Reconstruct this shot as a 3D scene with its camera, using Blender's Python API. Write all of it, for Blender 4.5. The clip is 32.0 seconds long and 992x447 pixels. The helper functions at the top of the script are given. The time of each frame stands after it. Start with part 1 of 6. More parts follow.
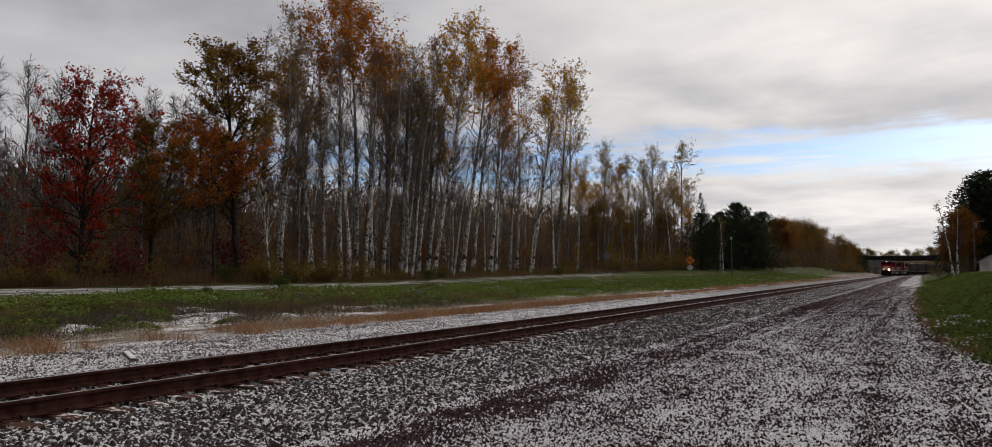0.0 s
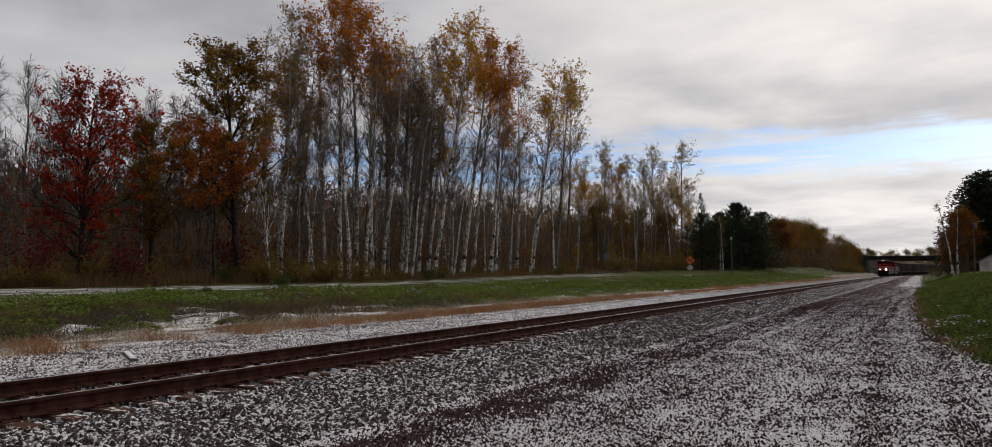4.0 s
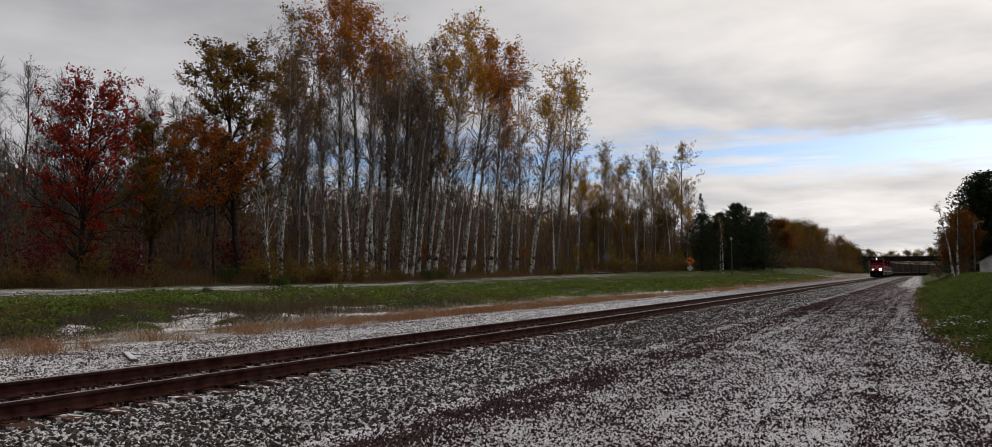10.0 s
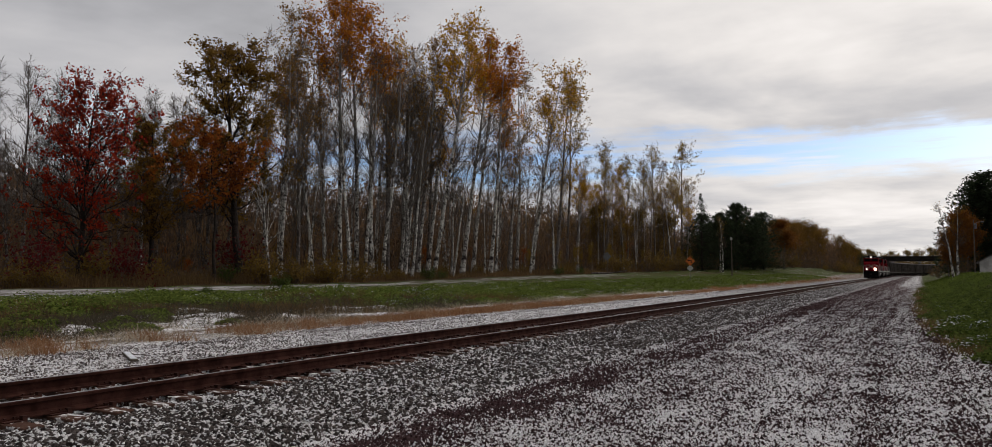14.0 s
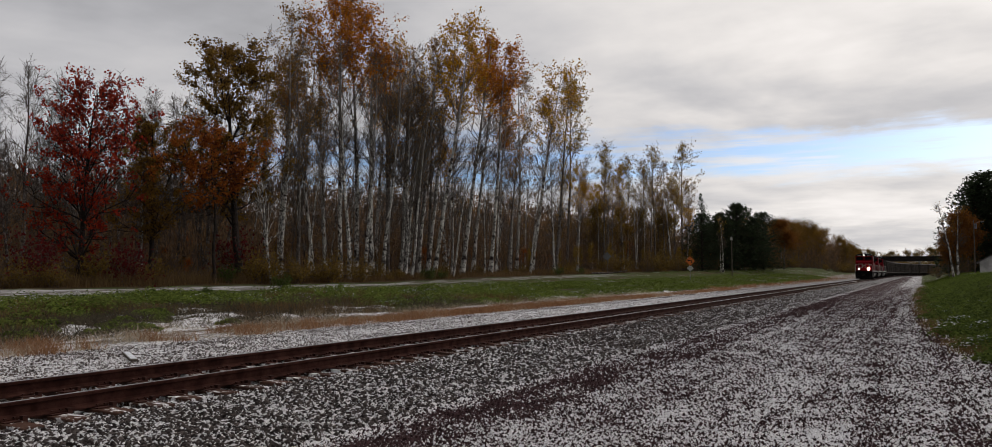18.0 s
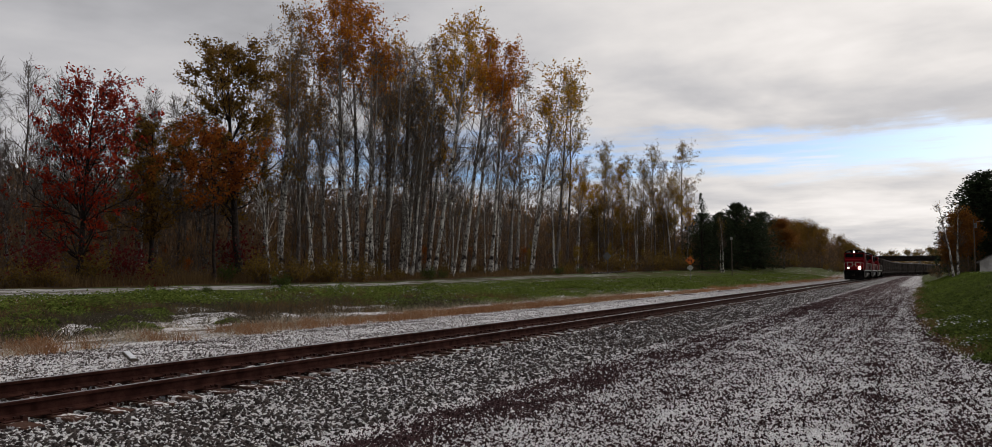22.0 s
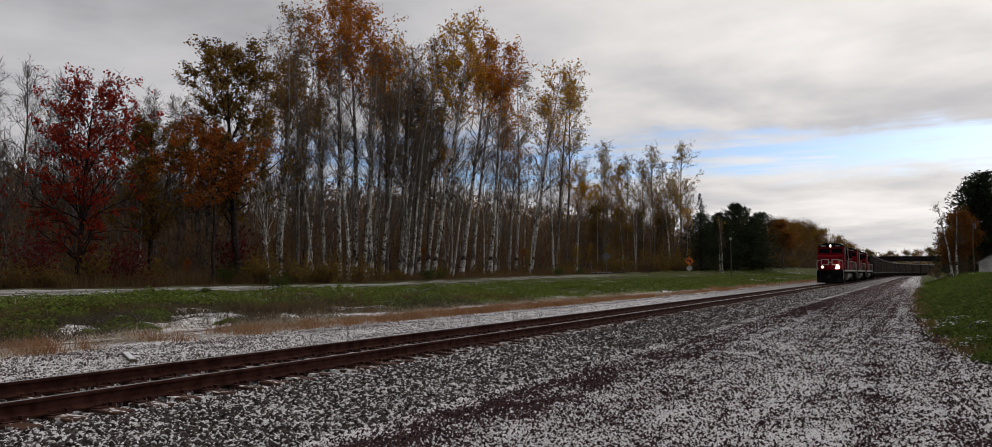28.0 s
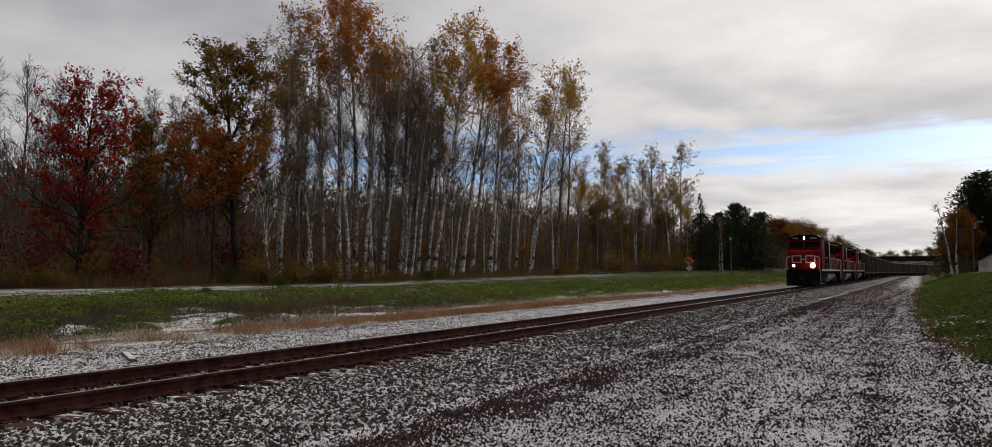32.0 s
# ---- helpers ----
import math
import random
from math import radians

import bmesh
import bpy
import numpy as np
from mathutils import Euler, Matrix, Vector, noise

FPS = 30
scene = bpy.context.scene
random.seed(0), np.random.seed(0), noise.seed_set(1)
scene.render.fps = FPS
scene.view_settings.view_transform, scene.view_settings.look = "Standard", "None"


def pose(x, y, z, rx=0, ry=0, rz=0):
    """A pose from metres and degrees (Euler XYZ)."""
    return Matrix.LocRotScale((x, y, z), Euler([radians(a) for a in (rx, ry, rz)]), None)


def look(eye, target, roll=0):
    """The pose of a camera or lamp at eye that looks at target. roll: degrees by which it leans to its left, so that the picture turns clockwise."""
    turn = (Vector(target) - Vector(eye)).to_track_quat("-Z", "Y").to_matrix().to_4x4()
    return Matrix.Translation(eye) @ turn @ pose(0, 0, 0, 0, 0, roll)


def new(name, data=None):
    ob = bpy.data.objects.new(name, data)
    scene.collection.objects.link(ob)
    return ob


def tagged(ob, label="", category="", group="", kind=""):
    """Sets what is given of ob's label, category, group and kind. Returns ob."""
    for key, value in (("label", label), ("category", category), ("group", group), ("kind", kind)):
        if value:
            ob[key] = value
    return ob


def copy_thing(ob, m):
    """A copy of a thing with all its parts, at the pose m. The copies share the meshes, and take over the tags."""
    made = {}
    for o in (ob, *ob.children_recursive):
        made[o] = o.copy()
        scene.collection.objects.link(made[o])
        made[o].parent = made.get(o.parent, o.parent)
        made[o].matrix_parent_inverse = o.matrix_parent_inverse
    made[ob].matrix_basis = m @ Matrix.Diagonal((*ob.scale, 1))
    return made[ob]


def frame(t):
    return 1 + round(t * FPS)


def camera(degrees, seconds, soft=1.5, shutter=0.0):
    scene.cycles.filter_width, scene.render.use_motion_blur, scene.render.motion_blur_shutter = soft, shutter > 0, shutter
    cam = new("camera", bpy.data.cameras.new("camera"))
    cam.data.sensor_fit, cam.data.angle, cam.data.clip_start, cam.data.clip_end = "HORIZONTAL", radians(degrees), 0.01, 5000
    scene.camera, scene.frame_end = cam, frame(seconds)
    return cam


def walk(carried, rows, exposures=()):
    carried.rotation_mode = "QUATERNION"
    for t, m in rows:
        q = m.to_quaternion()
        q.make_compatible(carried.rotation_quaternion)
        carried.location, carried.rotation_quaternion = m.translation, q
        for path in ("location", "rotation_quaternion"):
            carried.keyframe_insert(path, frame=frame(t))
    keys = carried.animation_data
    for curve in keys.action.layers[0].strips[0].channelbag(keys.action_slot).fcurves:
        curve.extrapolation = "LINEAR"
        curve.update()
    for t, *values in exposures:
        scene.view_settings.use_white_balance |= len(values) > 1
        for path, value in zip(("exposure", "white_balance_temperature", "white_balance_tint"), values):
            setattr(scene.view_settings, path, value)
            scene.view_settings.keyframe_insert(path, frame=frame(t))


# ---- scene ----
FOV = 66.3
FOCAL = 784 / math.tan(radians(FOV / 2))
cam = camera(FOV, 32.0, soft=0.6)
EYE = (9.1, 0.0, 1.68)


def sway(dx, dy):
    """The standing camera, turned by a hair: dx to the left, dy up, in units of a 1200th of a radian."""
    return pose(*EYE, 93.624 + math.degrees(dy / 1200), 0, 29.2 + math.degrees(dx / 1200))


# a hand-steadied camera: it stands still and trembles a little in the second half
SWAY = [(0, 0, -0.4), (2.5, 0.0, -0.2), (5.5, 0, -0.4), (8, 0, 0), (11, 0.1, 0.6), (14.5, 0.1, 0.5), (18.5, 0.3, 0.6),
        (19, 0.2, 1.9), (19.5, 0.1, 0), (20, 0.1, 0.5), (20.5, -1.7, 0.2), (21, 1.0, 0.4), (21.5, 0.9, 0), (22, 0.3, -0.1),
        (22.5, -2.3, -0.3), (23, -0.6, 0.7), (23.5, -1.8, -0.3), (24.5, -1.2, -0.1), (25.5, -1.3, 0.4), (28, -1.0, 0.6),
        (28.5, -1.2, 1.5), (29, -1.1, 0.3), (30, -1.1, 0.5), (31, -0.3, 0.5), (32, -1.1, 0.4)]
walk(cam, [(t, sway(dx, dy)) for t, dx, dy in SWAY], exposures=[(0, 0.0, 6620, 13), (32, 0.0, 6620, 13)])

# ---- world: broken overcast over a clear strip ----
SUN_ELEV, SUN_AZ = radians(24), radians(12)      # azimuth clockwise from +Y


def put(nt, socket, value):
    if isinstance(value, bpy.types.NodeSocket):
        nt.links.new(value, socket)
    elif value is not None:
        if socket.type == "RGBA" and isinstance(value, (tuple, list)) and len(value) == 3:
            value = (*value, 1)
        socket.default_value = value


def calc(nt, op, a, b=None, c=None, clamp=False):
    n = nt.nodes.new("ShaderNodeMath")
    n.operation, n.use_clamp = op, clamp
    for s, v in zip(n.inputs, (a, b, c)):
        put(nt, s, v)
    return n.outputs[0]


def step(nt, x, lo, hi):
    """0 below lo, 1 above hi, smooth between."""
    n = nt.nodes.new("ShaderNodeMapRange")
    n.interpolation_type = "SMOOTHSTEP"
    put(nt, n.inputs[0], x)
    a, b = (lo, hi) if lo < hi else (hi, lo)
    n.inputs[1].default_value, n.inputs[2].default_value = a, b
    n.inputs[3].default_value, n.inputs[4].default_value = (0, 1) if lo < hi else (1, 0)
    return n.outputs[0]


def mix(nt, fac, a, b, how="MIX"):
    n = nt.nodes.new("ShaderNodeMix")
    n.data_type, n.blend_type = "RGBA", how
    put(nt, n.inputs[0], fac)
    put(nt, n.inputs[6], a)
    put(nt, n.inputs[7], b)
    return n.outputs[2]


def grain(nt, vec, scale, detail=3.0, rough=0.55, warp=0.0):
    n = nt.nodes.new("ShaderNodeTexNoise")
    if vec is not None:
        nt.links.new(vec, n.inputs["Vector"])
    n.inputs["Scale"].default_value, n.inputs["Detail"].default_value = scale, detail
    n.inputs["Roughness"].default_value, n.inputs["Distortion"].default_value = rough, warp
    return n.outputs["Fac"]


def cells(nt, vec, scale, feature="F1", out="Distance"):
    n = nt.nodes.new("ShaderNodeTexVoronoi")
    n.feature = feature
    if vec is not None:
        nt.links.new(vec, n.inputs["Vector"])
    n.inputs["Scale"].default_value = scale
    return n.outputs[out]


def stretched(nt, vec, sx, sy, sz):
    n = nt.nodes.new("ShaderNodeMapping")
    nt.links.new(vec, n.inputs["Vector"])
    n.inputs["Scale"].default_value = (sx, sy, sz)
    return n.outputs[0]


def split(nt, vec):
    n = nt.nodes.new("ShaderNodeSeparateXYZ")
    nt.links.new(vec, n.inputs[0])
    return n.outputs


def build_world():
    world = bpy.data.worlds.new("overcast_sky")
    scene.world = world
    world.use_nodes = True
    nt = world.node_tree
    nt.nodes.clear()
    way = nt.nodes.new("ShaderNodeTexCoord").outputs["Generated"]
    x, y, z = split(nt, way)
    sky = nt.nodes.new("ShaderNodeTexSky")
    sky.sky_type, sky.sun_disc = "NISHITA", False
    sky.sun_elevation, sky.sun_rotation = SUN_ELEV, SUN_AZ
    sky.air_density, sky.dust_density, sky.ozone_density = 1.0, 0.6, 1.6
    clear = mix(nt, 1.0, sky.outputs[0], (0.058, 0.074, 0.10), "MULTIPLY")
    # cloud deck seen in perspective
    up = calc(nt, "ADD", calc(nt, "MAXIMUM", z, 0.0), 0.10)
    deck = nt.nodes.new("ShaderNodeCombineXYZ")
    put(nt, deck.inputs[0], calc(nt, "DIVIDE", x, up))
    put(nt, deck.inputs[1], calc(nt, "DIVIDE", y, up))
    deck.inputs[2].default_value = 3.7
    big = grain(nt, deck.outputs[0], 0.75, 5.0, 0.52, 0.3)
    fine = grain(nt, deck.outputs[0], 2.6, 5.0, 0.55, 0.2)
    # the clear strip: low over the horizon, its rims frayed
    fray = calc(nt, "MULTIPLY", calc(nt, "SUBTRACT", grain(nt, stretched(nt, way, 2.2, 2.2, 9.0), 2.2, 5.0, 0.6, 0.3), 0.5), 0.085)
    lift = calc(nt, "ADD", z, fray)
    strip = calc(nt, "MULTIPLY", step(nt, lift, 0.105, 0.128), step(nt, lift, 0.186, 0.166))
    # to the west the cloud closes over it
    strip = calc(nt, "MULTIPLY", strip, step(nt, x, -0.82, -0.62))
    wisps = step(nt, grain(nt, stretched(nt, way, 2.0, 2.0, 26.0), 2.4, 5.0, 0.6), 0.40, 0.66)
    hole = calc(nt, "MULTIPLY", strip, calc(nt, "SUBTRACT", 1.0, calc(nt, "MULTIPLY", wisps, 0.82)))
    # brightness of the clouds: brighter towards the hidden sun and low down
    sun = Vector((math.sin(SUN_AZ) * math.cos(SUN_ELEV), math.cos(SUN_AZ) * math.cos(SUN_ELEV), math.sin(SUN_ELEV)))
    dot = nt.nodes.new("ShaderNodeVectorMath")
    dot.operation = "DOT_PRODUCT"
    nt.links.new(way, dot.inputs[0])
    dot.inputs[1].default_value = sun
    near = calc(nt, "POWER", calc(nt, "MAXIMUM", dot.outputs["Value"], 0.0), 5.0)
    # unseen sky made brighter overhead, darker away from the sun, to shape the light
    turned = step(nt, dot.outputs["Value"], -0.6, 0.3)
    dome = calc(nt, "ADD", 1.0, calc(nt, "MULTIPLY", step(nt, z, 0.42, 0.9), 0.75))
    light = calc(nt, "ADD", calc(nt, "MULTIPLY", calc(nt, "ADD", 0.16, calc(nt, "MULTIPLY", turned, 0.38)), dome), calc(nt, "MULTIPLY", near, 0.40))
    lumps = calc(nt, "ADD", 0.71, calc(nt, "ADD", calc(nt, "MULTIPLY", step(nt, big, 0.34, 0.66), 0.36), calc(nt, "MULTIPLY", calc(nt, "SUBTRACT", fine, 0.5), 0.36)))
    light = calc(nt, "MULTIPLY", light, lumps)
    low = step(nt, z, 0.15, 0.04)
    light = calc(nt, "ADD", light, calc(nt, "MULTIPLY", low, 0.08))
    tone = mix(nt, step(nt, light, 0.42, 0.85), (0.93, 0.955, 1.0), (1.0, 0.985, 0.955))
    cloud = nt.nodes.new("ShaderNodeVectorMath")
    cloud.operation = "SCALE"
    nt.links.new(tone, cloud.inputs[0])
    nt.links.new(light, cloud.inputs["Scale"])
    col = mix(nt, hole, cloud.outputs[0], clear)
    bg = nt.nodes.new("ShaderNodeBackground")
    nt.links.new(col, bg.inputs[0])
    bg.inputs[1].default_value = 1.0
    out = nt.nodes.new("ShaderNodeOutputWorld")
    nt.links.new(bg.outputs[0], out.inputs[0])
    lamp = bpy.data.lights.new("sun", "SUN")
    lamp.energy, lamp.angle, lamp.color = 0.6, radians(25), (1.0, 0.95, 0.88)
    ob = new("sun", lamp)
    ob.matrix_basis = look(sun * 100, (0, 0, 0))


build_world()

# ---- materials ----


def material(name, rough=0.8, metal=0.0, spec=0.5):
    m = bpy.data.materials.new(name)
    m.use_nodes = True
    nt = m.node_tree
    b = nt.nodes["Principled BSDF"]
    b.inputs["Roughness"].default_value, b.inputs["Metallic"].default_value = rough, metal
    b.inputs["Specular IOR Level"].default_value = spec
    return m, nt, b


def relief(nt, b, height, strength=0.5, distance=0.02):
    n = nt.nodes.new("ShaderNodeBump")
    n.inputs["Strength"].default_value, n.inputs["Distance"].default_value = strength, distance
    put(nt, n.inputs["Height"], height)
    nt.links.new(n.outputs[0], b.inputs["Normal"])


def place_of(nt):
    return nt.nodes.new("ShaderNodeNewGeometry").outputs["Position"]


def own(nt):
    return nt.nodes.new("ShaderNodeTexCoord").outputs["Object"]


def chance(nt):
    return nt.nodes.new("ShaderNodeObjectInfo").outputs["Random"]


def island(nt):
    return nt.nodes.new("ShaderNodeNewGeometry").outputs["Random Per Island"]


def plain(name, colour, rough=0.6, metal=0.0, scale=6.0, amount=0.35, bump=0.2, spec=0.2, vary=0.0):
    """Painted or raw surface with grime at two scales."""
    m, nt, b = material(name, rough, metal, spec)
    v = own(nt)
    n1, n2 = grain(nt, v, scale, 4.0), grain(nt, v, scale * 9, 3.0)
    dark = tuple(c * (1 - amount) for c in colour)
    pale = tuple(min(1, c * (1 + amount * 0.5) + 0.01 * amount) for c in colour)
    col = mix(nt, step(nt, n1, 0.32, 0.68), dark, pale)
    col = mix(nt, calc(nt, "MULTIPLY", step(nt, n2, 0.5, 0.75), amount), col, tuple(c * 0.5 for c in colour))
    if vary:
        col = mix(nt, 1.0, col, mix(nt, chance(nt), (1 - vary,) * 3, (1 + vary,) * 3), "MULTIPLY")
    put(nt, b.inputs["Base Color"], col)
    put(nt, b.inputs["Roughness"], calc(nt, "ADD", rough - 0.1, calc(nt, "MULTIPLY", n2, 0.2)))
    if bump:
        relief(nt, b, n2, bump, 0.01)
    return m


def glow(name, colour, strength):
    m, nt, b = material(name, 0.3)
    b.inputs["Base Color"].default_value = (*colour, 1)
    b.inputs["Emission Color"].default_value = (*colour, 1)
    b.inputs["Emission Strength"].default_value = strength
    return m


def leaf(name, a, c, dark=0.6):
    """Leaves: each its own tone between two colours; light passes through a little."""
    m, nt, b = material(name, 0.75, 0, 0.08)
    r = island(nt)
    col = mix(nt, r, a, c)
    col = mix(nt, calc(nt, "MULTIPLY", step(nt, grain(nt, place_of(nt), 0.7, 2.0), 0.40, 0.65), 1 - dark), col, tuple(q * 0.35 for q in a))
    put(nt, b.inputs["Base Color"], col)
    tr = nt.nodes.new("ShaderNodeBsdfTranslucent")
    put(nt, tr.inputs[0], col)
    ms = nt.nodes.new("ShaderNodeMixShader")
    ms.inputs[0].default_value = 0.45
    nt.links.new(b.outputs[0], ms.inputs[1])
    nt.links.new(tr.outputs[0], ms.inputs[2])
    nt.links.new(ms.outputs[0], nt.nodes["Material Output"].inputs["Surface"])
    return m


def bark(name, pale, dark, amount, scale):
    m, nt, b = material(name, 0.85, 0, 0.1)
    v = own(nt)
    rings = grain(nt, stretched(nt, v, 1.6, 1.6, 1.3), scale, 6.0, 0.75, 1.0)
    blot = grain(nt, v, scale * 0.35, 3.0)
    f = calc(nt, "MAXIMUM", step(nt, rings, amount + 0.08, amount - 0.04), step(nt, blot, amount + 0.02, amount - 0.12))
    col = mix(nt, f, pale, dark)
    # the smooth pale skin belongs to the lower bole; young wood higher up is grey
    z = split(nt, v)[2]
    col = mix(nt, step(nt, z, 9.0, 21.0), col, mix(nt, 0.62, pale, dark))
    put(nt, b.inputs["Base Color"], col)
    relief(nt, b, rings, 0.5, 0.02)
    return m


SNOW = (0.80, 0.79, 0.80)
M = {}
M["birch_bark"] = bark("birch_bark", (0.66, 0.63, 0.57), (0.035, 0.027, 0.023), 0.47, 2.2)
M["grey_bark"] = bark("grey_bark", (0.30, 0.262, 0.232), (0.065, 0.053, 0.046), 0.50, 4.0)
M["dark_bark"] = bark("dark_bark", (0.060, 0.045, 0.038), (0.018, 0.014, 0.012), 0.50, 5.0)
M["twig"] = plain("twig", (0.105, 0.076, 0.058), 0.9, scale=2, bump=0)
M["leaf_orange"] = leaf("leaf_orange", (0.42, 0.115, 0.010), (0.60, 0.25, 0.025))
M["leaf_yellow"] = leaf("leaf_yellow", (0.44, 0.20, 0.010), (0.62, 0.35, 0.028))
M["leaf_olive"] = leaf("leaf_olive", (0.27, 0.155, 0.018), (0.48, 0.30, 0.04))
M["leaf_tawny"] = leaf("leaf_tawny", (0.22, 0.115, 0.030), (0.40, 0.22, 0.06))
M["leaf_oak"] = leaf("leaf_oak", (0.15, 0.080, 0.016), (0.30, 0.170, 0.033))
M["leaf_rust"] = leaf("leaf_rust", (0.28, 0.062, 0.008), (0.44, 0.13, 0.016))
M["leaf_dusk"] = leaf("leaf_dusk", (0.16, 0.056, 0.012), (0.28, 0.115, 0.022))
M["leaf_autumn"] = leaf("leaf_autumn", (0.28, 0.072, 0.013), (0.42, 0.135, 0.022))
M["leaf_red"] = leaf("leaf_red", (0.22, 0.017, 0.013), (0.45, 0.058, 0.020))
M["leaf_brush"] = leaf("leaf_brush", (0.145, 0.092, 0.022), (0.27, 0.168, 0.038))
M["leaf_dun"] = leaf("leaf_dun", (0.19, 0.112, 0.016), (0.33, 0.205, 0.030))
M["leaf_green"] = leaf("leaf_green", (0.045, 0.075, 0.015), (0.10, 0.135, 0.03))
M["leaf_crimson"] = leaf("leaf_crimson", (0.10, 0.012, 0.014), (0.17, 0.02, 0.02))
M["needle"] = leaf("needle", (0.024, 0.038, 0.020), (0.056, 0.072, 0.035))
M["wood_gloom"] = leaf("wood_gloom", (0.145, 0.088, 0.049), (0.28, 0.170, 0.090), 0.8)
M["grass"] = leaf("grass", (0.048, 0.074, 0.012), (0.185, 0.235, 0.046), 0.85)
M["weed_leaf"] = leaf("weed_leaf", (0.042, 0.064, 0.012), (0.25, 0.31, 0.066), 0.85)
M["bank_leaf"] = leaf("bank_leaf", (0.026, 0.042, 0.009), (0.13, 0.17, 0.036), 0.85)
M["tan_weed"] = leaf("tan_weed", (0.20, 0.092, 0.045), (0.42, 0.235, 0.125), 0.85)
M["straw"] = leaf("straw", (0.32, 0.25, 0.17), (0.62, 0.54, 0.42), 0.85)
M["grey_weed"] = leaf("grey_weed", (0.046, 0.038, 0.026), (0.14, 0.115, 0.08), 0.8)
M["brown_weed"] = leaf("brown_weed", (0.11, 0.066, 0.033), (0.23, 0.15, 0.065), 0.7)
M["rail_rust"] = plain("rail_rust", (0.046, 0.016, 0.011), 0.9, 0, 5, 0.5, 0.3, spec=0.06)
M["rail_top"] = plain("rail_top", (0.34, 0.33, 0.33), 0.35, 0.9, 3, 0.3, 0.05)
M["tie_plate"] = plain("tie_plate", (0.055, 0.019, 0.013), 0.85, 0.3, 12, 0.5, 0.3, vary=0.3)
M["concrete"] = plain("concrete", (0.20, 0.185, 0.165), 0.9, 0, 0.6, 0.4, 0.3)
M["girder"] = plain("girder", (0.022, 0.016, 0.014), 0.7, 0, 0.8, 0.4, 0.1)
M["loco_red"] = plain("loco_red", (0.150, 0.005, 0.009), 0.65, 0, 1.5, 0.35, 0.05, spec=0.02)
M["loco_black"] = plain("loco_black", (0.010, 0.0085, 0.0085), 0.85, 0, 2.0, 0.4, 0.1, spec=0.0)
M["loco_white"] = plain("loco_white", (0.36, 0.34, 0.31), 0.5, 0, 3, 0.2, 0.05)
M["grime"] = plain("grime", (0.030, 0.025, 0.022), 0.9, 0, 3, 0.5, 0.2, spec=0.02)
M["steel"] = plain("steel", (0.16, 0.15, 0.14), 0.5, 0.7, 4, 0.4, 0.1)
M["tank_grey"] = plain("tank_grey", (0.19, 0.18, 0.17), 0.55, 0.2, 1.2, 0.4, 0.05)
M["hopper_grey"] = plain("hopper_grey", (0.092, 0.078, 0.068), 0.7, 0, 0.7, 0.45, 0.1, vary=0.2, spec=0.02)
M["glass"] = plain("glass", (0.005, 0.005, 0.006), 0.3, 0, 3, 0.2, 0, spec=0.01)
M["headlight"] = glow("headlight", (1.0, 0.78, 0.62), 5)
M["ditch_lamp"] = glow("ditch_lamp", (1.0, 0.80, 0.60), 45)
M["ditch_lamp_dim"] = glow("ditch_lamp_dim", (1.0, 0.78, 0.66), 7)
M["sign_orange"] = plain("sign_orange", (0.62, 0.16, 0.03), 0.5, 0, 4, 0.2, 0)
M["sign_black"] = plain("sign_black", (0.015, 0.015, 0.015), 0.5, 0, 4, 0.2, 0)
M["sign_yellow_dim"] = plain("sign_pale", (0.46, 0.46, 0.43), 0.5, 0, 4, 0.25, 0)
M["galvanised"] = plain("galvanised", (0.19, 0.19, 0.185), 0.5, 0.6, 6, 0.3, 0.1)
M["pole_wood"] = plain("pole_wood", (0.12, 0.095, 0.075), 0.9, 0, 3, 0.4, 0.3)
M["siding"] = plain("siding", (0.40, 0.385, 0.36), 0.8, 0, 1.5, 0.25, 0.1)
M["roof"] = plain("roof", (0.11, 0.10, 0.095), 0.9, 0, 2, 0.3, 0.3)
M["stone_snow"] = plain("stone_snow", (0.72, 0.71, 0.715), 0.8, 0, 3, 0.15, 0)
M["weed_snow"] = plain("weed_snow", (0.70, 0.72, 0.76), 0.8, 0, 3, 0.15, 0)

# ---- mesh helpers ----


def from_arrays(name, verts, faces, mats, slots=None, smooth=False):
    """A mesh from vertex rows and equal-sided face rows."""
    me = bpy.data.meshes.new(name)
    verts, faces = np.asarray(verts, np.float32).reshape(-1, 3), np.asarray(faces, np.int32)
    k = faces.shape[1]
    me.vertices.add(len(verts))
    me.vertices.foreach_set("co", verts.ravel())
    me.loops.add(faces.size)
    me.loops.foreach_set("vertex_index", faces.ravel())
    me.polygons.add(len(faces))
    me.polygons.foreach_set("loop_start", np.arange(0, faces.size, k, dtype=np.int32))
    me.polygons.foreach_set("loop_total", np.full(len(faces), k, np.int32))
    for m in mats:
        me.materials.append(m)
    if slots is not None:
        me.polygons.foreach_set("material_index", np.asarray(slots, np.int32))
    me.polygons.foreach_set("use_smooth", np.full(len(faces), smooth, bool))
    me.update()
    return me


def part(name, bm, mat, parent=None, label=""):
    """Links a bmesh as one mesh object under a thing or a part."""
    me = bpy.data.meshes.new(name)
    bm.to_mesh(me)
    bm.free()
    me.materials.append(mat)
    ob = new(name, me)
    ob.parent = parent
    return tagged(ob, label)


def piece(name, me, parent=None, m=None, label=""):
    ob = new(name, me)
    ob.parent = parent
    if m is not None:
        ob.matrix_basis = m
    return tagged(ob, label)


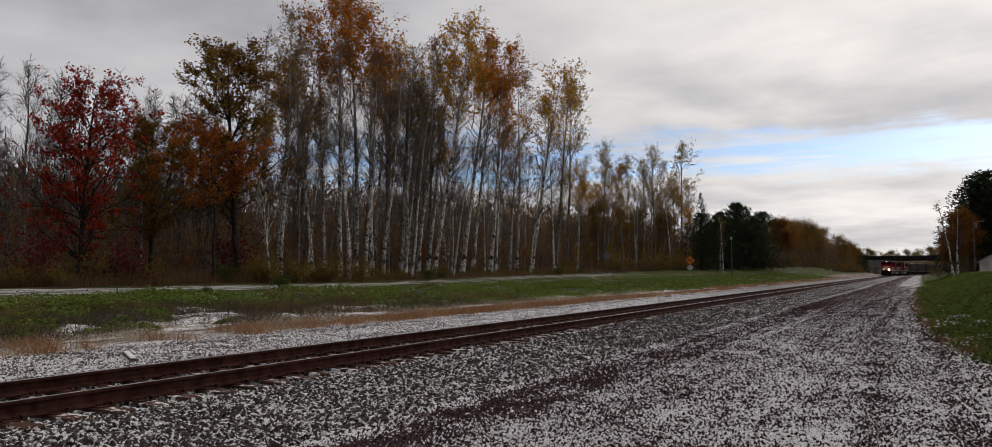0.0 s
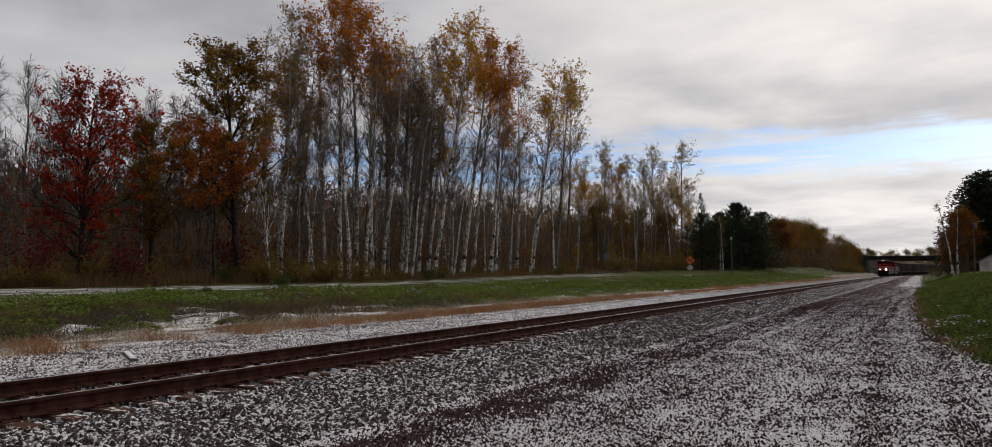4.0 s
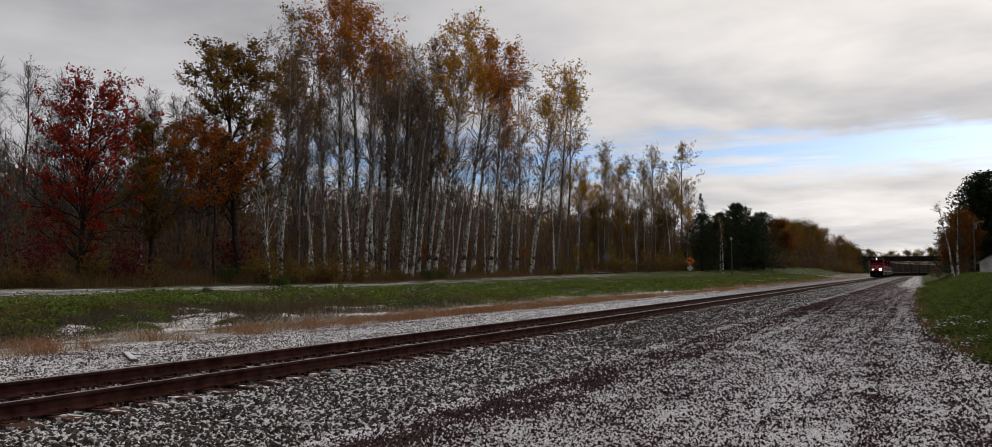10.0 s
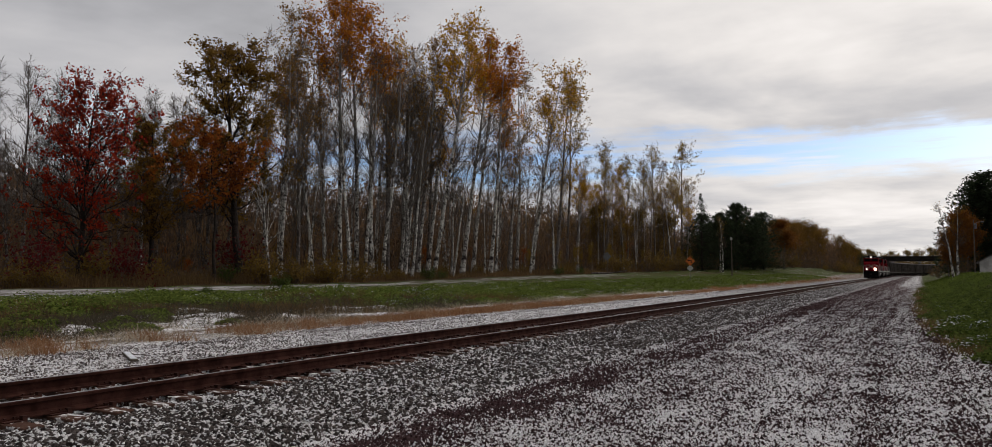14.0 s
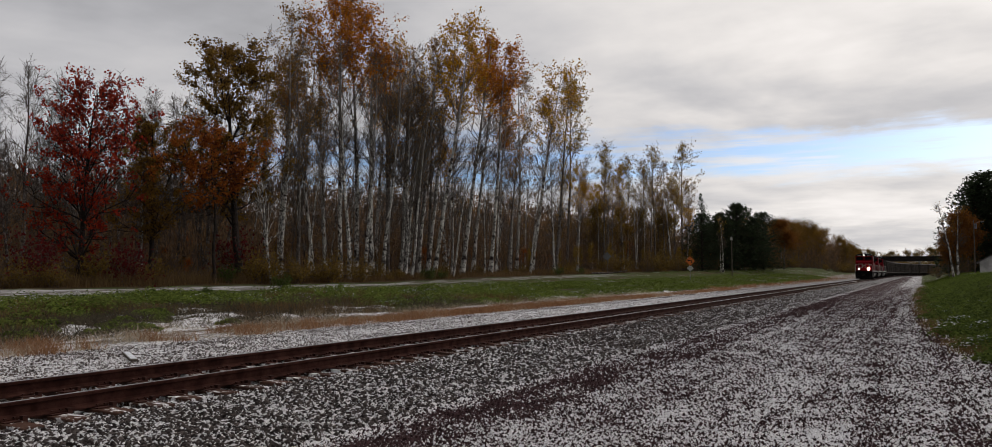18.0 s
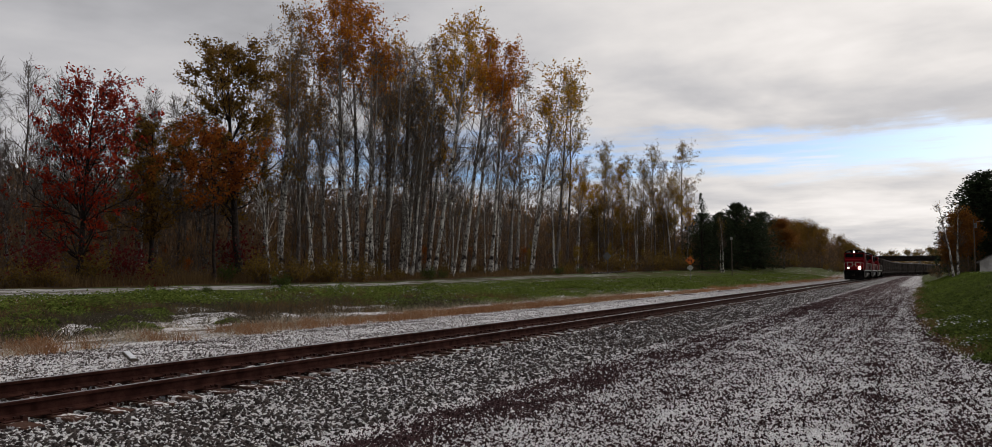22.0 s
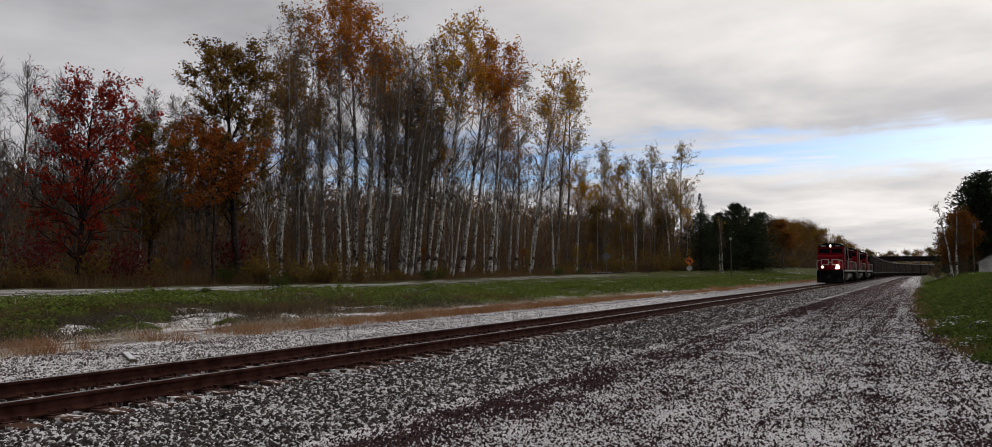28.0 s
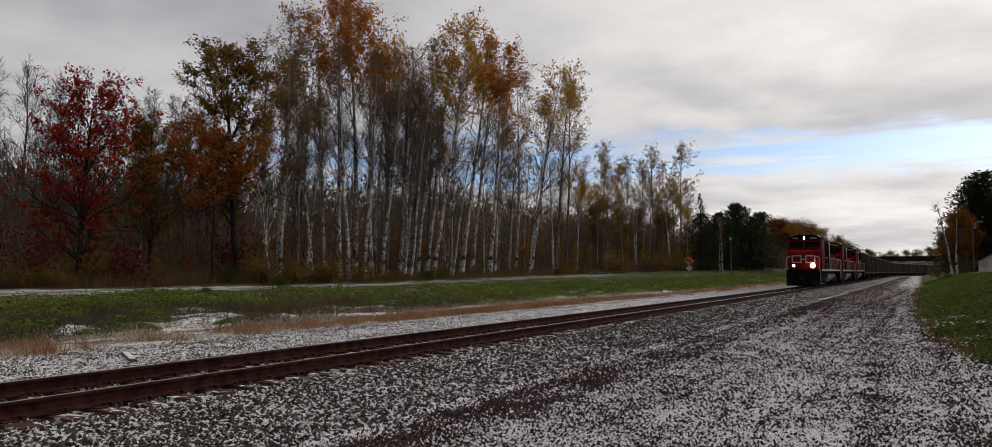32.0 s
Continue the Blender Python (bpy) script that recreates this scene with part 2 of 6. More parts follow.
def box(bm, x0, x1, y0, y1, z0, z1, bevel=0.0, m=None):
    got = bmesh.ops.create_cube(bm, size=1.0, matrix=Matrix.Translation(((x0 + x1) / 2, (y0 + y1) / 2, (z0 + z1) / 2)) @ Matrix.Diagonal((x1 - x0, y1 - y0, z1 - z0, 1)))
    vs = got["verts"]
    if bevel:
        es = list({e for v in vs for e in v.link_edges})
        r = bmesh.ops.bevel(bm, geom=es, offset=bevel, segments=2, affect="EDGES", profile=0.5)
        vs = r["verts"]
    if m is not None:
        bmesh.ops.transform(bm, matrix=m, verts=list({v for v in vs}))
    return bm


def boxes(*rows, bevel=0.0):
    bm = bmesh.new()
    for r in rows:
        box(bm, *r, bevel=bevel)
    return bm


def prism(profile, a, b, axis="x", bevel=0.0):
    """A closed outline drawn out between a and b along an axis; the outline is (y, z) for x, (x, z) for y, (x, y) for z."""
    bm = bmesh.new()
    put_at = {"x": lambda p, t: (t, p[0], p[1]), "y": lambda p, t: (p[0], t, p[1]), "z": lambda p, t: (p[0], p[1], t)}[axis]
    lo = [bm.verts.new(put_at(p, a)) for p in profile]
    hi = [bm.verts.new(put_at(p, b)) for p in profile]
    n = len(profile)
    bm.faces.new(lo)
    bm.faces.new(hi[::-1])
    for i in range(n):
        bm.faces.new((lo[i], hi[i], hi[(i + 1) % n], lo[(i + 1) % n]))
    bmesh.ops.recalc_face_normals(bm, faces=bm.faces)
    if bevel:
        bmesh.ops.bevel(bm, geom=list(bm.edges), offset=bevel, segments=2, affect="EDGES", profile=0.5)
    return bm


def rod(bm, a, b, r, sides=8, r2=None):
    a, b = Vector(a), Vector(b)
    d = b - a
    m = Matrix.Translation((a + b) / 2) @ d.to_track_quat("Z", "Y").to_matrix().to_4x4()
    bmesh.ops.create_cone(bm, cap_ends=True, segments=sides, radius1=r, radius2=r if r2 is None else r2, depth=d.length, matrix=m)
    return bm


def rods(*rows, sides=8):
    bm = bmesh.new()
    for a, b, r in rows:
        rod(bm, a, b, r, sides)
    return bm


def pipe(points, r, sides=6):
    bm = bmesh.new()
    for a, b in zip(points, points[1:]):
        rod(bm, a, b, r, sides)
    return bm


def thing(name, label, category, m=None, group="", kind=""):
    ob = new(name)
    ob.empty_display_size = 0.3
    if m is not None:
        ob.matrix_basis = m
    return tagged(ob, label, category, group, kind)


# ---- ground ----
BEND_AT, BEND_K = 262.0, 800.0      # the line bends away to the right beyond this point


def bend(y):
    return np.clip(np.asarray(y, float) - BEND_AT, 0, 400) ** 2 / BEND_K


def ease(x, a, b):
    t = np.clip((x - a) / (b - a), 0, 1)
    return t * t * (3 - 2 * t)


def verge_line(y):
    """The foot of the bank beside the yard."""
    return np.interp(y, [10, 16, 24, 34, 60, 130], [10.2, 9.9, 9.4, 8.95, 8.75, 8.9])


def height(x, y):
    """The lie of the land: a flat gravel yard by the track, a low bank on either side."""
    x, y = np.asarray(x, float), np.asarray(y, float)
    rise = np.interp(y, [-40, 50, 75, 110, 160, 250, 420, 900], [0.62, 0.66, 0.98, 1.24, 1.5, 2.3, 2.0, 1.5])
    pinch = np.interp(y, [0, 110, 220], [1.0, 1.0, 0.62])
    u = -x / pinch
    left = rise * (0.62 * ease(u, 7.5, 23.5) + 0.62 * ease(u, 23.5, 32.5)) + 0.25 * ease(u, 31, 36) + 0.012 * np.clip(u - 36, 0, 120) + 11.0 * ease(-x, 60, 112) * (1 - ease(y, 280, 350))
    off = x - verge_line(y)
    right = 1.45 * ease(off, 0.2, 5.8) + 0.5 * ease(off, 6, 30)
    lump = 0.06 * np.sin(1.9 * x + 0.8 * y) * np.sin(1.3 * y - 0.6 * x) + 0.05 * np.sin(3.1 * y + 0.4 * x) * np.sin(2.7 * x)
    wave = lump * ease(u, 8, 10) * (1 - ease(u, 22, 25)) + 0.05 * np.sin(x * 0.9 + y * 0.31) * np.sin(y * 0.23 - x * 0.2) + 0.03 * np.sin(x * 2.3 + 1.3 * y)
    return np.where(x < 0, left + wave * ease(u, 7, 11), right + (wave * 1.2 + lump * 0.9) * ease(off, 0.1, 1.6)) + 0.012 * np.sin(x * 1.1 + 0.7) * np.sin(y * 0.37) * ease(x, 5, 7)


SNOW_PATCHES = [(-11.0, 16.4, 1.5, 1.5), (-15.2, 20.4, 1.3, 1.1), (-13.0, 18.8, 1.0, 1.2), (-10.4, 20.6, 0.8, 1.2), (-10.5, 23.4, 0.9, 1.8), (-12.6, 25.4, 0.9, 1.6), (-7.9, 9.8, 0.6, 1.1), (-9.0, 11.6, 0.5, 0.9), (-8.4, 14.6, 0.5, 0.9), (-12.4, 27.0, 0.8, 1.6), (-11.2, 13.2, 0.9, 1.0), (-9.6, 30.5, 0.6, 2.2), (-9.4, 60.0, 0.8, 5.0), (-11.0, 44.0, 0.9, 2.6)]


def off_snow(x, y):
    """True where the bank's bare snow patches do not lie."""
    ok = np.ones(len(x), bool)
    for px, py, rx, ry in SNOW_PATCHES:
        ok &= ((x - px) / rx) ** 2 + ((y - py) / ry) ** 2 > 0.75
    return ok


def patch_mask(nt, x, y, rag):
    """The snow patches, with ragged rims."""
    mask = None
    for px, py, rx, ry in SNOW_PATCHES:
        a = calc(nt, "POWER", calc(nt, "ABSOLUTE", calc(nt, "DIVIDE", calc(nt, "SUBTRACT", x, px), rx)), 2.0)
        b = calc(nt, "POWER", calc(nt, "ABSOLUTE", calc(nt, "DIVIDE", calc(nt, "SUBTRACT", y, py), ry)), 2.0)
        m = step(nt, calc(nt, "ADD", calc(nt, "ADD", a, b), rag), 1.15, 0.85)
        mask = m if mask is None else calc(nt, "MAXIMUM", mask, m)
    return mask


def zones(nt):
    p = place_of(nt)
    x, y, z = split(nt, p)
    edge = calc(nt, "ADD", calc(nt, "MULTIPLY", calc(nt, "SUBTRACT", grain(nt, p, 0.35, 4.0, 0.65), 0.5), 5.0), calc(nt, "MULTIPLY", calc(nt, "SUBTRACT", grain(nt, p, 2.2, 3.0), 0.5), 1.0))
    return p, x, y, edge


def gravel_colour(nt, p, x):
    """Dark reddish grit, with wet snow left between the stones and along the wheel tracks."""
    grit = mix(nt, split(nt, cells(nt, p, 34, "F1", "Color"))[0], (0.015, 0.0088, 0.0092), (0.090, 0.050, 0.052))
    lanes = grain(nt, stretched(nt, p, 2.3, 0.06, 1.0), 1.0, 5.0, 0.66, 0.35)
    patch = grain(nt, stretched(nt, p, 0.8, 0.7, 1.0), 1.1, 5.0, 0.68)
    # lumps of every size, from a hand's width down to single stones
    spot = grain(nt, stretched(nt, p, 1.0, 0.45, 1.0), 5.0, 8.0, 0.86)
    spot = calc(nt, "ADD", calc(nt, "MULTIPLY", spot, 0.38), calc(nt, "MULTIPLY", grain(nt, p, 38, 4.0, 0.75), 0.62))
    # bare wheel lane beside the ballast, thicker snow towards the verge
    xw = calc(nt, "ADD", x, calc(nt, "MULTIPLY", calc(nt, "SUBTRACT", grain(nt, p, 1.0, 4.0, 0.7), 0.5), 1.6))
    xr = calc(nt, "ADD", x, calc(nt, "MULTIPLY", calc(nt, "SUBTRACT", grain(nt, p, 1.0, 4.0, 0.7), 0.5), 0.6))
    bare = calc(nt, "MULTIPLY", step(nt, xw, 3.85, 4.2), step(nt, xw, 5.6, 4.4))
    rim = calc(nt, "MULTIPLY", step(nt, xr, 3.60, 3.75), step(nt, xr, 4.10, 3.95))
    verge = step(nt, xw, 8.4, 9.8)
    mid = calc(nt, "MULTIPLY", step(nt, xw, 6.3, 7.1), step(nt, xw, 8.2, 7.5))
    want = calc(nt, "ADD", calc(nt, "MULTIPLY", calc(nt, "SUBTRACT", lanes, 0.5), 0.15), calc(nt, "MULTIPLY", calc(nt, "SUBTRACT", patch, 0.5), 0.17))
    far = step(nt, split(nt, p)[1], 10.0, 45.0)
    for mask, k in ((calc(nt, "MULTIPLY", bare, calc(nt, "SUBTRACT", 1.0, calc(nt, "MULTIPLY", far, 0.85))), -0.050), (rim, 0.060), (verge, 0.03), (mid, 0.020), (far, -0.062), (calc(nt, "MULTIPLY", far, step(nt, xw, 7.4, 8.8)), 0.050), (calc(nt, "MULTIPLY", step(nt, split(nt, p)[1], 75.0, 110.0), step(nt, xw, 5.6, 7.2)), 0.055)):
        want = calc(nt, "ADD", want, calc(nt, "MULTIPLY", mask, k))
    snow = step(nt, calc(nt, "ADD", spot, want), 0.505, 0.523)
    return mix(nt, snow, grit, SNOW), spot, snow


def ground_material():
    m, nt, b = material("ground", 0.95, 0, 0.04)
    p, x, y, edge = zones(nt)
    road, spot, snow = gravel_colour(nt, p, x)
    xe = calc(nt, "ADD", x, edge)
    fine = grain(nt, p, 14, 4.0, 0.7)
    wide = grain(nt, p, 0.28, 4.0, 0.6)
    turf = mix(nt, fine, (0.024, 0.032, 0.008), (0.085, 0.105, 0.024))
    turf = mix(nt, step(nt, wide, 0.52, 0.66), turf, mix(nt, fine, (0.045, 0.032, 0.018), (0.11, 0.08, 0.045)))
    flecks = calc(nt, "MULTIPLY", step(nt, grain(nt, p, 5.0, 6.0, 0.8), 0.55, 0.60), step(nt, grain(nt, p, 0.33, 3.0), 0.50, 0.66))
    turf = mix(nt, flecks, turf, SNOW)
    litter = mix(nt, fine, (0.035, 0.022, 0.014), (0.095, 0.060, 0.032))
    thatch = mix(nt, fine, (0.032, 0.022, 0.015), (0.14, 0.095, 0.060))
    drift = step(nt, calc(nt, "ADD", calc(nt, "MULTIPLY", grain(nt, stretched(nt, p, 1.0, 0.6, 1.0), 0.42, 3.0), 0.45), calc(nt, "MULTIPLY", grain(nt, p, 7, 7.0, 0.86), 0.55)), 0.512, 0.537)
    thatch = mix(nt, calc(nt, "MAXIMUM", drift, calc(nt, "MULTIPLY", step(nt, x, -8.4, -7.0), step(nt, grain(nt, p, 8, 6.0, 0.85), 0.485, 0.52))), thatch, SNOW)
    col = mix(nt, step(nt, xe, -6.1, -5.7), thatch, road)
    weeds = mix(nt, step(nt, calc(nt, "ADD", wide, calc(nt, "MULTIPLY", step(nt, y, 20, 34), 0.18)), 0.50, 0.60), thatch, turf)
    col = mix(nt, step(nt, xe, -9.6, -10.6), col, weeds)
    col = mix(nt, step(nt, xe, -14.0, -15.5), col, turf)
    rag = calc(nt, "MULTIPLY", calc(nt, "SUBTRACT", grain(nt, p, 3.5, 6.0, 0.8), 0.5), 4.5)
    bits = step(nt, grain(nt, stretched(nt, p, 1.0, 0.6, 1.0), 5.0, 7.0, 0.88), 0.475, 0.505)
    col = mix(nt, calc(nt, "MULTIPLY", patch_mask(nt, x, y, rag), bits), col, SNOW)
    dirt = mix(nt, fine, (0.10, 0.072, 0.055), (0.22, 0.165, 0.13))
    col = mix(nt, calc(nt, "MULTIPLY", calc(nt, "MULTIPLY", step(nt, y, 60, 95), step(nt, x, -11.0, -10.0)), step(nt, x, -5.0, -6.0)), col, mix(nt, step(nt, fine, 0.56, 0.62), dirt, SNOW))
    # the trail along the wood's edge, its snow trodden in two ruts
    pinch = calc(nt, "ADD", x, calc(nt, "MULTIPLY", calc(nt, "SUBTRACT", wide, 0.5), 1.6))
    trail = calc(nt, "MULTIPLY", step(nt, pinch, -27.7, -28.0), step(nt, pinch, -30.2, -29.9))
    trail = calc(nt, "MULTIPLY", trail, calc(nt, "ADD", calc(nt, "MULTIPLY", step(nt, y, 62, 44), 0.55), calc(nt, "MULTIPLY", step(nt, y, 120, 85), 0.45)))
    track_snow = step(nt, grain(nt, stretched(nt, p, 2.2, 0.3, 1), 1.0, 5.0, 0.72), 0.44, 0.56)
    path = mix(nt, track_snow, mix(nt, fine, (0.09, 0.08, 0.07), (0.20, 0.18, 0.16)), (0.46, 0.45, 0.45))
    col = mix(nt, trail, col, path)
    col = mix(nt, step(nt, pinch, -30.6, -31.2), col, litter)
    # right-hand verge
    foot = calc(nt, "ADD", 8.8, calc(nt, "MULTIPLY", step(nt, y, 36.0, 12.0), 1.35))
    right = calc(nt, "SUBTRACT", calc(nt, "ADD", x, calc(nt, "MULTIPLY", edge, 0.5)), foot)
    soil = mix(nt, step(nt, calc(nt, "ADD", calc(nt, "MULTIPLY", grain(nt, p, 6.0, 6.0, 0.85), 0.7), calc(nt, "MULTIPLY", grain(nt, p, 0.9, 3.0), 0.3)), 0.495, 0.525), mix(nt, fine, (0.022, 0.016, 0.012), (0.085, 0.058, 0.040)), SNOW)
    near = step(nt, calc(nt, "ADD", y, edge), 17.5, 15.5)
    col = mix(nt, step(nt, right, -0.7, -0.2), col, soil)
    col = mix(nt, calc(nt, "MULTIPLY", step(nt, right, 0.1, 0.45), calc(nt, "SUBTRACT", 1.0, near)), col, turf)
    put(nt, b.inputs["Base Color"], col)
    relief(nt, b, calc(nt, "ADD", calc(nt, "MULTIPLY", spot, 0.8), calc(nt, "MULTIPLY", cells(nt, p, 40), 0.5)), 0.9, 0.03)
    return m


def build_ground():
    xs = np.unique(np.concatenate([np.linspace(-1500, -140, 16), np.linspace(-140, -40, 30), np.linspace(-40, -6, 100), np.linspace(-6, 4, 12), np.linspace(4, 18, 60), np.linspace(18, 60, 24), np.linspace(60, 1500, 16)]))
    ys = np.unique(np.concatenate([np.linspace(-300, -10, 12), np.linspace(-10, 60, 150), np.linspace(60, 200, 120), np.linspace(200, 500, 60), np.linspace(500, 3500, 20)]))
    gx, gy = np.meshgrid(xs, ys)
    gz = height(gx, gy)
    n, k = len(xs), len(ys)
    i = (np.arange(k - 1)[:, None] * n + np.arange(n - 1)[None, :]).ravel()
    faces = np.stack([i, i + 1, i + 1 + n, i + n], 1)
    me = from_arrays("ground", np.stack([gx, gy, gz], -1), faces, [ground_material()], smooth=True)
    tagged(new("ground", me), "snow-dusted gravel yard, weedy grass banks and leaf litter", "ground", kind="structure")


build_ground()


def ballast_material():
    m, nt, b = material("ballast", 0.9, 0, 0.05)
    p = place_of(nt)
    tone = split(nt, cells(nt, p, 17, "F1", "Color"))[0]
    gap = cells(nt, p, 17, "DISTANCE_TO_EDGE")
    col = mix(nt, tone, (0.022, 0.017, 0.016), (0.10, 0.084, 0.079))
    soft = calc(nt, "ADD", calc(nt, "MULTIPLY", grain(nt, stretched(nt, p, 1.0, 0.5, 1.0), 5, 7.0, 0.85), 0.8), calc(nt, "MULTIPLY", grain(nt, p, 0.6, 3.0), 0.2))
    snow = step(nt, calc(nt, "SUBTRACT", soft, calc(nt, "MULTIPLY", gap, 0.6)), 0.365, 0.42)
    x = split(nt, p)[0]
    far = calc(nt, "MULTIPLY", step(nt, x, -1.6, -2.6), step(nt, grain(nt, p, 15, 5.0, 0.8), 0.475, 0.515))
    snow = calc(nt, "MAXIMUM", snow, far)
    # the wind has swept the line farther off
    snow = calc(nt, "MULTIPLY", snow, calc(nt, "SUBTRACT", 1.0, calc(nt, "MULTIPLY", step(nt, split(nt, p)[1], 25, 80), 0.65)))
    put(nt, b.inputs["Base Color"], mix(nt, snow, col, SNOW))
    relief(nt, b, calc(nt, "ADD", gap, calc(nt, "MULTIPLY", soft, 0.3)), 1.0, 0.06)
    return m


BED = [(-6.1, -0.06), (-5.4, 0.012), (-4.2, 0.022), (-2.7, 0.03), (-1.85, 0.10), (-1.45, 0.085), (0, 0.080), (1.45, 0.085), (1.85, 0.095), (2.7, 0.035), (3.2, 0.022), (3.62, 0.012), (3.88, -0.04)]


def bed_height(x):
    return np.interp(x, [a for a, _ in BED], [b for _, b in BED])


def build_ballast():
    xs = np.unique(np.concatenate([np.linspace(-6.1, -1, 32), np.linspace(-1, 3.88, 50)]))
    ys = np.unique(np.concatenate([np.linspace(-30, 2, 20), np.linspace(2, 30, 240), np.linspace(30, 120, 160), np.linspace(120, 560, 90)]))
    gx, gy = np.meshgrid(xs, ys)
    rng = np.random.default_rng(3)
    gz = bed_height(gx) + rng.normal(0, 0.009, gx.shape) * (gy < 120)
    n, k = len(xs), len(ys)
    i = (np.arange(k - 1)[:, None] * n + np.arange(n - 1)[None, :]).ravel()
    faces = np.stack([i, i + 1, i + 1 + n, i + n], 1)
    wob = 0.10 * np.sin(gy * 0.9) + 0.07 * np.sin(gy * 2.3 + 1) + rng.normal(0, 0.03, gy.shape)
    gx = gx + bend(gy) + wob * (np.abs(gx + 1.11) > 4.75)
    me = from_arrays("ballast_bed", np.stack([gx, gy, gz], -1), faces, [ballast_material()], smooth=False)
    tagged(new("ballast_bed", me), "grey crushed-stone track bed with snow between the stones", "ballast", kind="structure")


build_ballast()


def stone_material(name, a, c, snow_at):
    m, nt, b = material(name, 0.85, 0, 0.08)
    p = place_of(nt)
    col = mix(nt, island(nt), a, c)
    col = mix(nt, step(nt, grain(nt, p, 60, 2.0), 0.45, 0.7), col, tuple(q * 0.6 for q in a))
    snow = step(nt, calc(nt, "ADD", calc(nt, "MULTIPLY", grain(nt, p, 15, 3.0, 0.7), 0.8), calc(nt, "MULTIPLY", grain(nt, p, 0.8, 2.0), 0.2)), snow_at, snow_at + 0.035)
    put(nt, b.inputs["Base Color"], mix(nt, snow, col, SNOW))
    return m


CUBE = np.array([(-1, -1, -1), (1, -1, -1), (1, 1, -1), (-1, 1, -1), (-1, -1, 1), (1, -1, 1), (1, 1, 1), (-1, 1, 1)], float)
CUBE_FACES = np.array([(0, 3, 2, 1), (4, 5, 6, 7), (0, 1, 5, 4), (1, 2, 6, 5), (2, 3, 7, 6), (3, 0, 4, 7)])
_ball = bmesh.new()
bmesh.ops.create_icosphere(_ball, subdivisions=1, radius=1.0)
_ball.verts.index_update()
ICO = np.array([tuple(v.co) for v in _ball.verts])
ICO_FACES = np.array([[v.index for v in f.verts] for f in _ball.faces])
_ball.free()


def turns(rng, n):
    """n random turns."""
    q = rng.normal(size=(n, 4))
    q /= np.linalg.norm(q, axis=1)[:, None]
    w, x, y, z = q.T
    return np.stack([np.stack([1 - 2 * (y * y + z * z), 2 * (x * y - z * w), 2 * (x * z + y * w)], -1),
                     np.stack([2 * (x * y + z * w), 1 - 2 * (x * x + z * z), 2 * (y * z - x * w)], -1),
                     np.stack([2 * (x * z - y * w), 2 * (y * z + x * w), 1 - 2 * (x * x + y * y)], -1)], 1)


def stones(name, xyz, size, mat, seed, label):
    """Broken stones: cubes knocked out of true, half sunk."""
    rng = np.random.default_rng(seed)
    n = len(xyz)
    v = ICO[None] * (1 + rng.uniform(-0.22, 0.22, (n, 12, 1))) + rng.normal(0, 0.07, (n, 12, 3))
    v *= (size[:, None, None] * rng.uniform(0.6, 1.15, (n, 1, 3))) * 0.5
    v = np.einsum("nij,nkj->nki", turns(rng, n), v) + xyz[:, None]
    f = (ICO_FACES[None] + 12 * np.arange(n)[:, None, None]).reshape(-1, 3)
    tagged(new(name, from_arrays(name, v, f, [mat])), label, "gravel", kind="stuff")


def snow_crumbs(name, xyz, size, seed):
    """Wet snow caught between the stones: low ragged slivers lying every way."""
    rng = np.random.default_rng(seed)
    n = len(xyz)
    w = np.arange(6) / 6 * 2 * np.pi
    rad = rng.uniform(0.55, 1.25, (n, 6)) * size[:, None] * 0.5
    a, thin = rng.uniform(0, np.pi, n), rng.uniform(0.28, 0.6, n)
    px, py = np.cos(w) * rad, np.sin(w) * rad * thin[:, None]
    v = np.zeros((n, 7, 3))
    v[:, :6, 0] = px * np.cos(a)[:, None] - py * np.sin(a)[:, None]
    v[:, :6, 1] = px * np.sin(a)[:, None] + py * np.cos(a)[:, None]
    v[:, :6, 2] = rng.uniform(-0.2, 0.05, (n, 6)) * size[:, None]
    v[:, 6, 2] = size * rng.uniform(0.12, 0.3, n)
    v += xyz[:, None]
    f = np.array([(k, (k + 1) % 6, 6) for k in range(6)])[None] + 7 * np.arange(n)[:, None, None]
    tagged(new(name, from_arrays(name, v, f.reshape(-1, 3), [M["stone_snow"]])), "wet snow caught between the ballast stones", "snow", kind="stuff")


